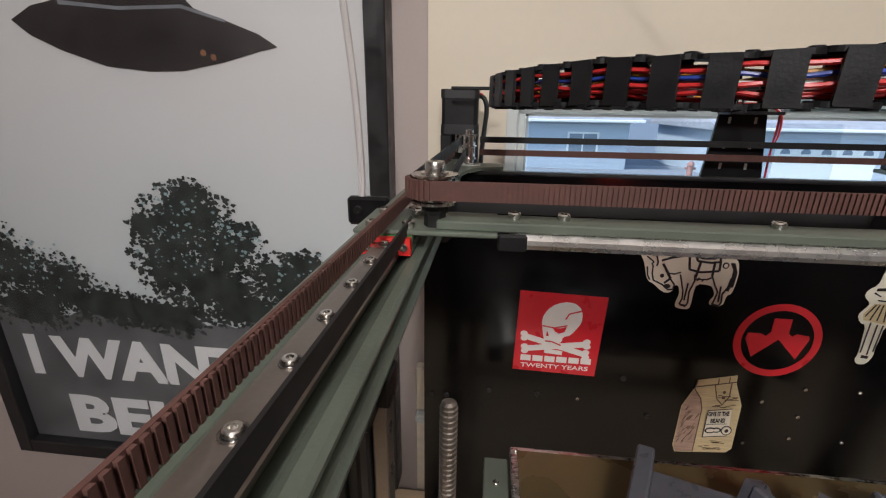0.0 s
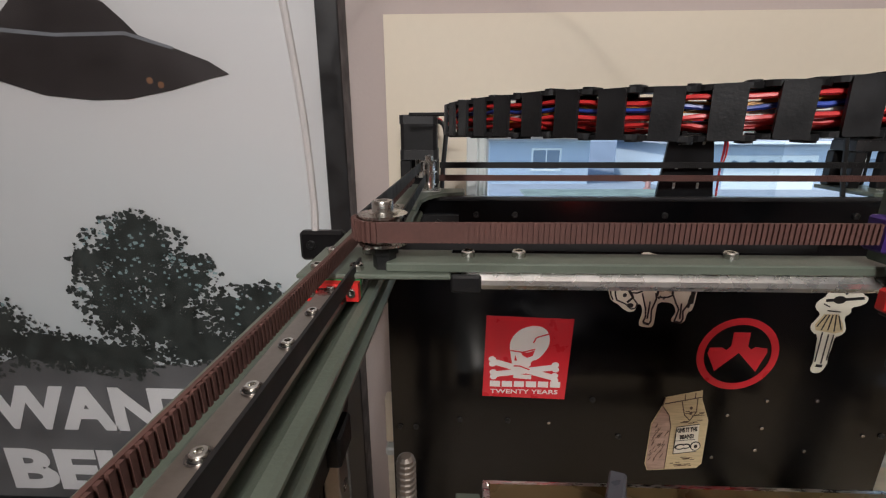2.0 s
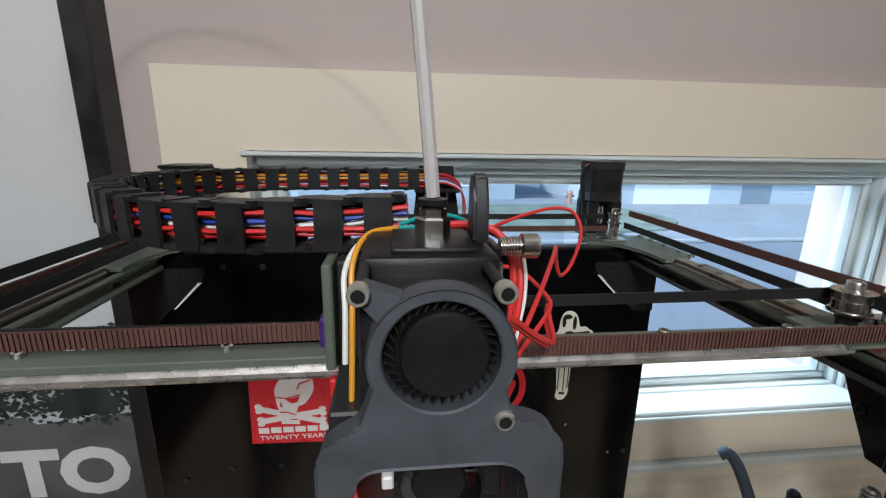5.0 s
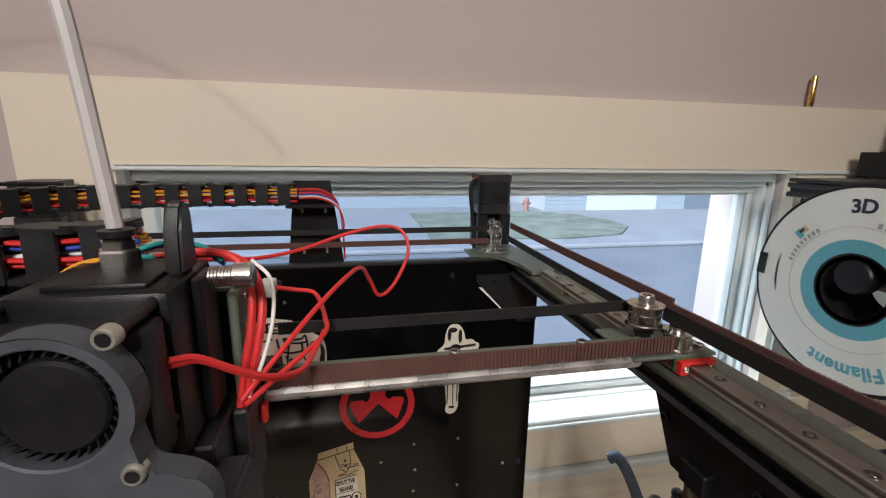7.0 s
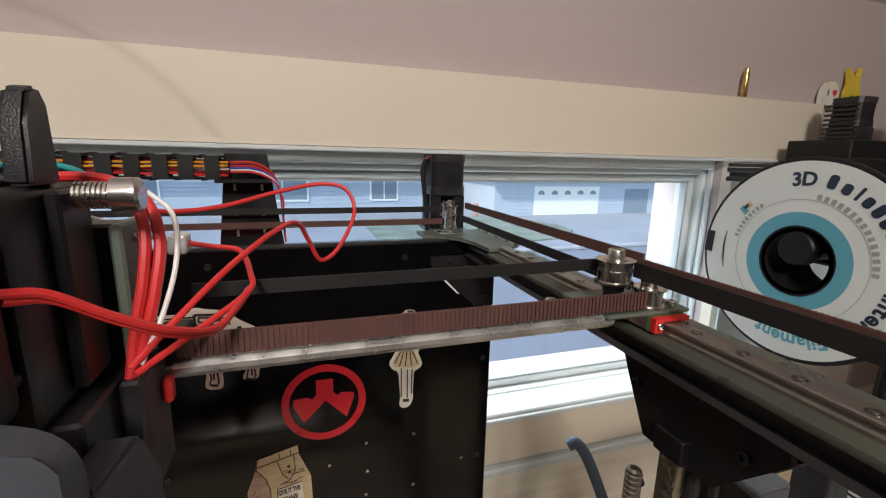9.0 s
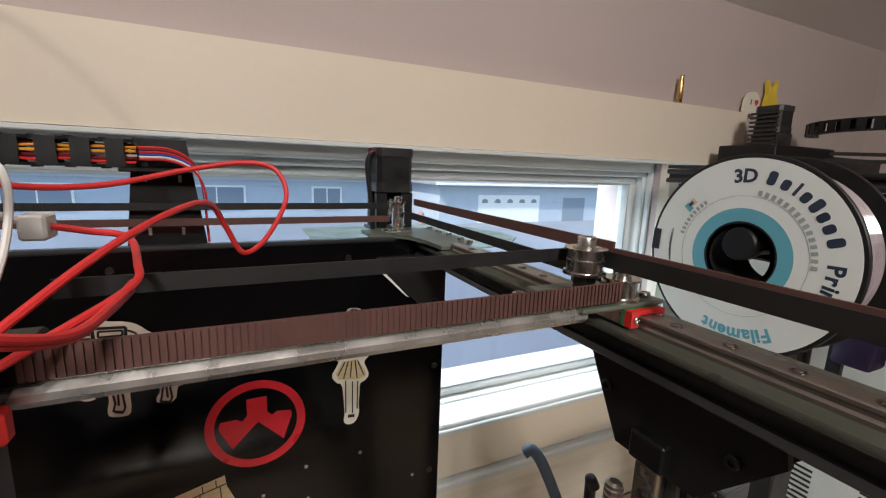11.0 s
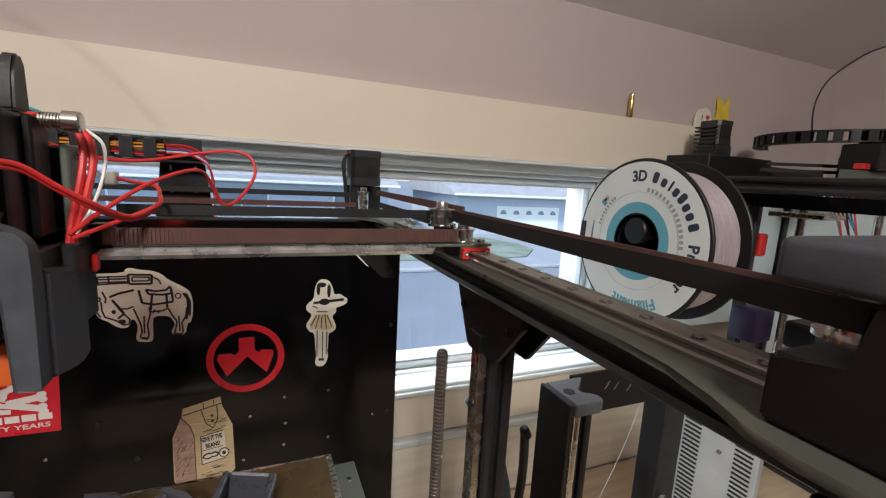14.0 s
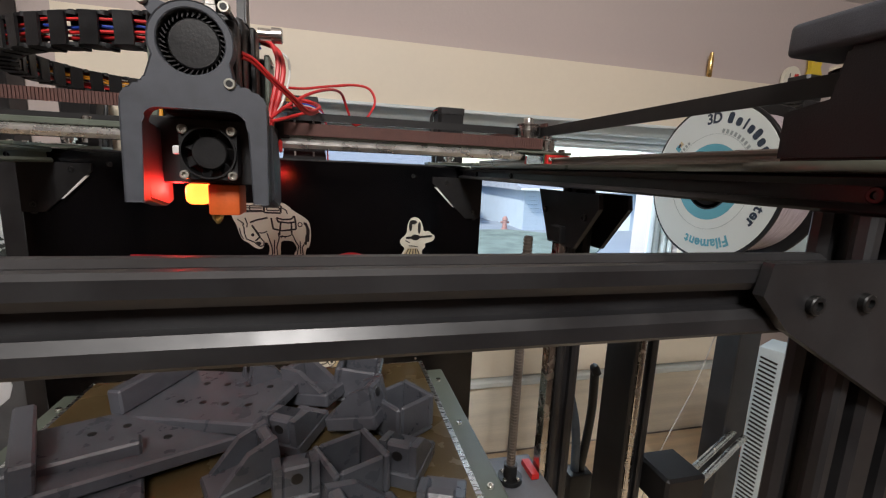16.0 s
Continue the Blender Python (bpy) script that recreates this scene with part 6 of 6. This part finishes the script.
mm = part("motor_mount", bx(1.050, 1.225, 0.440, 0.530, TOP + 0.0065, 1.3620, bevel=0.0015), M_BLKPRINT, p2)
for x in (1.066, 1.098, 1.150, 1.178, 1.210):
    piece("screw", SCREWS, mm, (x, 0.452, 1.3620))
part("motor_body", bx(1.103, 1.146, 0.468, 0.511, 1.3622, 1.3849, bevel=0.003, seg=2), M_BLACK, p2, "finned black motor body")
for i in range(8):
    part("motor_fin", bx(1.0965, 1.1025, 0.470, 0.513, 1.366 + 0.007 * i, 1.369 + 0.007 * i), M_BLACK, p2)
bm = belt(bmesh.new(), (1.17, 0.47), (1.395, 0.30), 1.352, 1.358, 0)
part("belt", bm, M_BELTB, p2, smooth=False)
bm = belt(bmesh.new(), (1.17, 0.46), (1.395, 0.28), 1.340, 1.346, 0)
part("belt", bm, M_BELTB, p2, smooth=False)
part("gantry", bx(1.22, A1, 0.30, 0.33, 1.325, 1.345, bevel=0.001), M_GREEN, p2, "olive gantry bar")
part("gantry_block", bx(1.235, 1.300, 0.285, 0.340, 1.3455, 1.388, bevel=0.002), M_BLKPRINT, p2)
part("rear_bar", bx(1.2260, A1, 0.440, 0.470, TOP + 0.0065, 1.3500, bevel=0.001), M_BLACK, p2)
part("front_bar", bx(1.300, A1, 0.345, 0.372, 1.330, 1.372, bevel=0.001), M_BLKPRINT, p2)
part("red_cap", bx(1.216, 1.234, 0.295, 0.310, 1.3455, 1.355, bevel=0.001), M_RED, p2)
part("red_cap", bx(1.340, 1.352, 0.275, 0.290, 1.3455, 1.354, bevel=0.001), M_RED, p2)
# coiled cable chain on top
for i in range(22):
    a = radians(100 + 9.6 * i)
    q = Vector((1.345 + 0.125 * math.cos(a), 0.40 + 0.125 * math.sin(a), 1.402))
    bm = bmesh.new()
    m = Matrix.Translation(q) @ Matrix.Rotation(a + math.pi / 2, 4, "Z")
    box(bm, -0.0115, 0.0115, -0.008, 0.008, 0.008, 0.0105, m=m)
    box(bm, -0.0115, 0.0115, -0.008, 0.008, -0.0105, -0.008, m=m)
    box(bm, -0.0065, 0.0065, -0.008, -0.0065, -0.008, 0.008, m=m)
    box(bm, -0.0065, 0.0065, 0.0065, 0.008, -0.008, 0.008, m=m)
    part("chain_link", bm, M_CHAIN, p2, smooth=False)
part("chain_post", bx(1.262, 1.285, 0.30, 0.33, 1.3885, 1.412, bevel=0.001), M_BLKPRINT, p2)
wire("filament_line", [(1.222, 0.38, 1.405), (1.214, 0.38, 1.435), (1.216, 0.38, 1.465), (1.240, 0.38, 1.500), (1.298, 0.38, 1.538), (1.372, 0.38, 1.572), (1.46, 0.37, 1.596), (1.56, 0.35, 1.60), (1.64, 0.34, 1.585)], 0.0014, WIRE["black"], p2, "dark arching filament tube")
# inside of the second printer, seen beside the spool: rods, wires, plates
for i, c in enumerate(("red", "teal", "white", "black", "maroon", "white", "red", "teal", "blue")):
    x = 0.985 + 0.006 * i
    wire("loom_wire", [(x, 0.215 + 0.01 * (i % 3), 1.30), (x + 0.004, 0.20, 1.22), (x - 0.003 + 0.006 * (i % 2), 0.205, 1.12), (x + 0.01, 0.22, 1.02)], 0.0011, WIRE[c], p2)
for x, y in ((0.935, 0.222), (1.060, 0.200)):
    part("smooth_rod", cyl(bmesh.new(), (x, y, 0.80), (x, y, 1.297), 0.0045, seg=14), M_STEEL, p2, "bright steel rod")
part("rod_clamp", bx(0.915, 0.960, 0.190, 0.250, 1.2700, 1.2765, bevel=0.001), M_ALU, p2, "pale metal rod clamp")
part("inner_post", bx(0.915, 0.925, 0.262, 0.276, BENCH, 1.2975, bevel=0.001), M_BLACK, p2)
part("red_holder", bx(0.9255, 0.940, 0.258, 0.278, 1.215, 1.245, bevel=0.002), M_RED, p2, "red printed holder")
part("tie_bar", bx(0.925, A1 - 0.02, 0.205, 0.215, 1.2800, 1.2900, bevel=0.001), M_BLACK, p2)
bm = prism(bmesh.new(), fillet([(0.930, 0.190, 0.004), (1.040, 0.190, 0.010), (1.085, 0.205, 0.006), (1.085, 0.232, 0.006), (1.000, 0.236, 0.010), (0.930, 0.220, 0.004)]), lambda u, v, d: (u, v, d), 1.086, 1.100)
part("tool_arm", bm, M_GREYL, p2, "grey printed tool arm")
part("tool_block", bx(0.955, 0.995, 0.195, 0.230, 1.1005, 1.135, bevel=0.003), M_BLKPRINT, p2)
part("tool_motor", bx(0.900, 0.938, 0.232, 0.268, 1.105, 1.148, bevel=0.004, seg=2), surf("purple_black_plastic", (0.022, 0.014, 0.045), 0.35), p2, "purple-black tool motor")
part("plug", bx(1.092, 1.112, 0.192, 0.206, 1.068, 1.094, bevel=0.001), M_YEL, p2, "yellow connector plug")

# power supply beside the second printer
psu = thing("power_supply", "galvanised metal power supply with slotted vents", "power supply", at=(0.84, 0.25, BENCH))
PW, PTOP = 0.086, 1.019
PTURN = math.atan2(-0.071, 0.030)
PM = Matrix.Translation((0.829, 0.259, 0)) @ Matrix.Rotation(PTURN, 4, "Z")
part("case", box(bmesh.new(), 0, PW, 0, 0.05, BENCH, PTOP, bevel=0.001, m=PM), M_PSU, psu)
for ua, ub in ((0.003, 0.023), (PW - 0.026, PW - 0.006)):
    for i in range(40):
        z = PTOP - 0.016 - 0.0062 * i
        m = PM @ Matrix.Translation(((ua + ub) / 2, -0.0002, z)) @ Matrix.Rotation(radians(12), 4, "Y")
        part("vent_slot", box(bmesh.new(), -(ub - ua) / 2, (ub - ua) / 2, -0.0004, 0.0004, -0.0013, 0.0013, m=m), M_STKK, psu, smooth=False)
for u, z in ((0.045, 0.975), (0.075, 1.022), (0.045, 0.84)):
    piece("screw", SCREW, psu, PM @ Vector((u, 0, z)), (math.pi / 2, 0, PTURN))

# small open frame between the printers
fr = thing("small_printer", "small black open printer frame with grey printed corner", "3D printer", at=(0.62, 0.22, BENCH))
post = extrusion("post", "z", 0.5965, 0.2010, 0.02, 0.036, BENCH, 1.0835, fr)
part("flank", bx(0.5785, 0.5835, 0.1905, 0.2380, BENCH, 1.0955, bevel=0.001), M_BLACK, fr, "black flank plate")
cap = [(0.5840, 0.2370), (0.5840, 0.1880), (0.6130, 0.1880), (0.6185, 0.1925), (0.6180, 0.2010), (0.6120, 0.2060), (0.6060, 0.2075), (0.6050, 0.2150), (0.6120, 0.2200), (0.6300, 0.2370)]
bm = prism(bmesh.new(), cap, lambda u, v, d: (u, v, d), 1.0840, 1.0960)
bmesh.ops.bevel(bm, geom=list(bm.edges), offset=0.0010, segments=2, affect="EDGES")
part("corner_cap", bm, M_GREYL, fr, "grey printed corner cap with a hooked end")
part("cap_recess", lathe(bmesh.new(), [(0.0062, 0), (0.0062, 0.0005), (0.0002, 0.0005)], (0.5945, 0.2130, 1.0961), (0, 0, 1), 6), M_STKK, fr, smooth=False)
part("smooth_rod", cyl(bmesh.new(), (0.5900, 0.1960, BENCH + 0.03), (0.5900, 0.1960, 1.0838), 0.0050, seg=18), M_STEEL, fr, "bright steel rod")
bp = part("side_plate", bx(0.6200, 0.8720, 0.2400, 0.2450, 1.0480, 1.0960, bevel=0.0012), M_PLASTIC, fr, "black side plate with faint scratched marks")
for i in range(8):
    m = Matrix.Translation((0.668 + 0.019 * i + rt.uniform(-0.004, 0.004), 0.2397, 1.072 + rt.uniform(-0.008, 0.008))) @ Matrix.Rotation(radians(rt.uniform(20, 60)), 4, "Y")
    part("mark", box(bmesh.new(), -0.0005, 0.0005, -0.0003, 0.0003, -0.005, 0.005, m=m), M_GREYL, bp, smooth=False)
part("rear_post", bx(0.7780, 0.8130, 0.2455, 0.2800, BENCH, 1.0478, bevel=0.0015), M_BLACK, fr, "black rear upright")
part("foot_motor", bx(0.6175, 0.668, 0.165, 0.215, 0.880, 0.920, bevel=0.003), M_PLASTIC, fr, "black motor block")
for y in (0.175, 0.190):
    part("cross_rod", cyl(bmesh.new(), (0.6685, y, 0.903), (0.800, y + 0.06, 0.903), 0.004, seg=12), M_STEEL, fr)
wire("clear_filament", [(0.790, 0.281, 1.07), (0.782, 0.286, 1.02), (0.775, 0.30, 0.94), (0.745, 0.31, 0.84), (0.72, 0.31, 0.75), (0.715, 0.31, 0.69)], 0.0006, M_TUBE, fr, "thin clear filament")

# orange wheel on the bench
wh = thing("orange_knob", "small bright orange plastic wheel on the bench", "wheel", at=(1.055, 0.44, BENCH))
part("wheel", lathe(bmesh.new(), [(0.004, 0), (0.022, 0), (0.024, 0.002), (0.024, 0.014), (0.022, 0.016), (0.004, 0.016)], (1.055, 0.440, BENCH + 0.0242), (0.2, 1, 0), 24), M_ORANGE, wh)

# clamp with padded handles standing on the bench
cl = thing("spring_clamp", "dark clamp with blue-grey padded handle on the bench", "clamp", at=(0.62, 0.40, BENCH))
part("handle", tube(bmesh.new(), spline([(0.585, 0.405, 0.982), (0.592, 0.402, 0.9865), (0.602, 0.397, 0.975), (0.618, 0.392, 0.940), (0.636, 0.386, 0.890), (0.650, 0.384, 0.83), (0.655, 0.384, 0.76)]), 0.0068, 12), M_BLUEG, cl, "blue-grey padded handle")
part("handle", tube(bmesh.new(), spline([(0.668, 0.372, 0.935), (0.664, 0.375, 0.945), (0.668, 0.378, 0.93), (0.672, 0.382, 0.86), (0.664, 0.384, 0.76)]), 0.0068, 12), M_PLASTIC, cl, "black handle")
part("jaw", bx(0.640, 0.680, 0.370, 0.400, BENCH, 0.765, bevel=0.004, seg=2), M_PLASTIC, cl)

# small things on the header board
cart = thing("cartridge_case", "empty brass cartridge case standing on the header board", "cartridge", at=(0.978, 0.563, 1.428))
part("case", lathe(bmesh.new(), [(0.0048, 1.4282), (0.0048, 1.4295), (0.0042, 1.4300), (0.0042, 1.4310), (0.0047, 1.4318), (0.0046, 1.4640), (0.0036, 1.4670), (0.0036, 1.4740), (0.0031, 1.4742), (0.0031, 1.4680)], (0.978, 0.563, 0), seg=20), M_BRASS, cart)
peb = thing("painted_token", "small cream rounded token with a red heart", "ornament", at=(1.180, 0.5655, 1.428))
bm = prism(bmesh.new(), [(1.160, 1.4282), (1.202, 1.4282)] + [(1.181 + 0.021 * math.cos(radians(a)), 1.445 + 0.024 * math.sin(radians(a))) for a in range(0, 181, 20)], lambda u, v, d: (u, d, v), 0.561, 0.569)
part("token", bm, M_STKW, peb, smooth=False)
words("I", 0, 0.010, Matrix.Translation((1.172, 0.5605, 1.444)) @ XM, M_STKK, "letter", peb, 0.02)
part("heart", prism(bmesh.new(), [(1.190, 1.4430), (1.196, 1.4500), (1.1945, 1.4545), (1.1915, 1.4545), (1.190, 1.4525), (1.1885, 1.4545), (1.1855, 1.4545), (1.184, 1.4500)], lambda u, v, d: (u, d, v), 0.5604, 0.5609), M_RED, peb, smooth=False)
fig = thing("yellow_ornament", "small flat yellow ornament on the header board", "ornament", at=(1.238, 0.5655, 1.428))
bm = prism(bmesh.new(), [(1.222, 1.4282), (1.256, 1.4282), (1.258, 1.455), (1.250, 1.472), (1.253, 1.497), (1.246, 1.480), (1.234, 1.480), (1.221, 1.494), (1.226, 1.470), (1.221, 1.450)], lambda u, v, d: (u, d, v), 0.561, 0.569)
part("ornament", bm, M_YEL, fig, smooth=False)
for x in (1.236, 1.249):
    part("dark_ring", lathe(bmesh.new(), [(0.003, 0), (0.0055, 0), (0.0055, 0.0006), (0.003, 0.0006)], (x, 0.561, 1.443), (0, -1, 0), 16, closed=True), M_STKK, fig, smooth=False)

# ---- printed parts heaped on the bed ----
BZ = 0.9964
rb = random.Random(3)


def printed_part(kind, x, y, rot, tilt, label, z=BZ, mat=None):
    t = thing("printed_part", label, "printed part", group="printed parts on the bed", at=(x, y, z))
    m = Matrix.Translation((x, y, z)) @ Matrix.Rotation(radians(rot), 4, "Z") @ Matrix.Rotation(radians(tilt), 4, "Y") @ Matrix.Scale(1.1, 4)
    mt = mat or M_GREY
    piece_of = lambda name, *a: part(name, box(bmesh.new(), *a, bevel=0.0015, m=m), mt, t)
    if kind == "plate":
        slab = piece_of("slab", -0.060, 0.060, -0.040, 0.040, 0.0, 0.010)
        piece_of("lip", -0.060, -0.048, -0.040, 0.040, 0.0101, 0.030)
        for a in (-0.02, 0.0, 0.02, 0.04):
            for b in (-0.015, 0.015):
                # No opening is cut: a black disc paints the dark inside the hole.
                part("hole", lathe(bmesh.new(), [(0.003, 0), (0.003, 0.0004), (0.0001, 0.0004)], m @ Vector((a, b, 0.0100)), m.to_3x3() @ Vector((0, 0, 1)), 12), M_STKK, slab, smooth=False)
    elif kind == "clip":
        piece_of("base", -0.022, 0.022, -0.014, 0.014, 0.0, 0.012)
        for y0, y1 in ((-0.0135, -0.0086), (0.0086, 0.0135)):
            part("arm", prism(bmesh.new(), [(-0.022, 0.0121), (0.016, 0.0121), (-0.004, 0.030), (-0.022, 0.034)], lambda u, v, d: m @ Vector((u, d, v)), y0, y1), mt, t, smooth=False)
        back = piece_of("back", -0.022, -0.014, -0.0085, 0.0085, 0.0121, 0.033)
        # Flat black disc, coloured as the shade within a hole.
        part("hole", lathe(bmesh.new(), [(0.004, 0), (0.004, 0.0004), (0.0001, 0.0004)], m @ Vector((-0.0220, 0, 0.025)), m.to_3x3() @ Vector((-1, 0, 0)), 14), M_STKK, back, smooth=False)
    else:
        piece_of("floor_plate", -0.020, 0.020, -0.018, 0.018, 0.0, 0.004)
        for u0, u1, v0, v1 in ((-0.020, -0.0151, -0.018, 0.018), (0.0151, 0.020, -0.018, 0.018), (-0.015, 0.015, -0.018, -0.014), (-0.015, 0.015, 0.014, 0.018)):
            piece_of("side_wall", u0, u1, v0, v1, 0.0041, 0.032)
    return t


LBS = {"plate": "broad dark grey printed plate with holes on the bed", "clip": "dark grey printed bracket with upright arms on the bed", "tray": "open-topped grey printed box on the bed"}
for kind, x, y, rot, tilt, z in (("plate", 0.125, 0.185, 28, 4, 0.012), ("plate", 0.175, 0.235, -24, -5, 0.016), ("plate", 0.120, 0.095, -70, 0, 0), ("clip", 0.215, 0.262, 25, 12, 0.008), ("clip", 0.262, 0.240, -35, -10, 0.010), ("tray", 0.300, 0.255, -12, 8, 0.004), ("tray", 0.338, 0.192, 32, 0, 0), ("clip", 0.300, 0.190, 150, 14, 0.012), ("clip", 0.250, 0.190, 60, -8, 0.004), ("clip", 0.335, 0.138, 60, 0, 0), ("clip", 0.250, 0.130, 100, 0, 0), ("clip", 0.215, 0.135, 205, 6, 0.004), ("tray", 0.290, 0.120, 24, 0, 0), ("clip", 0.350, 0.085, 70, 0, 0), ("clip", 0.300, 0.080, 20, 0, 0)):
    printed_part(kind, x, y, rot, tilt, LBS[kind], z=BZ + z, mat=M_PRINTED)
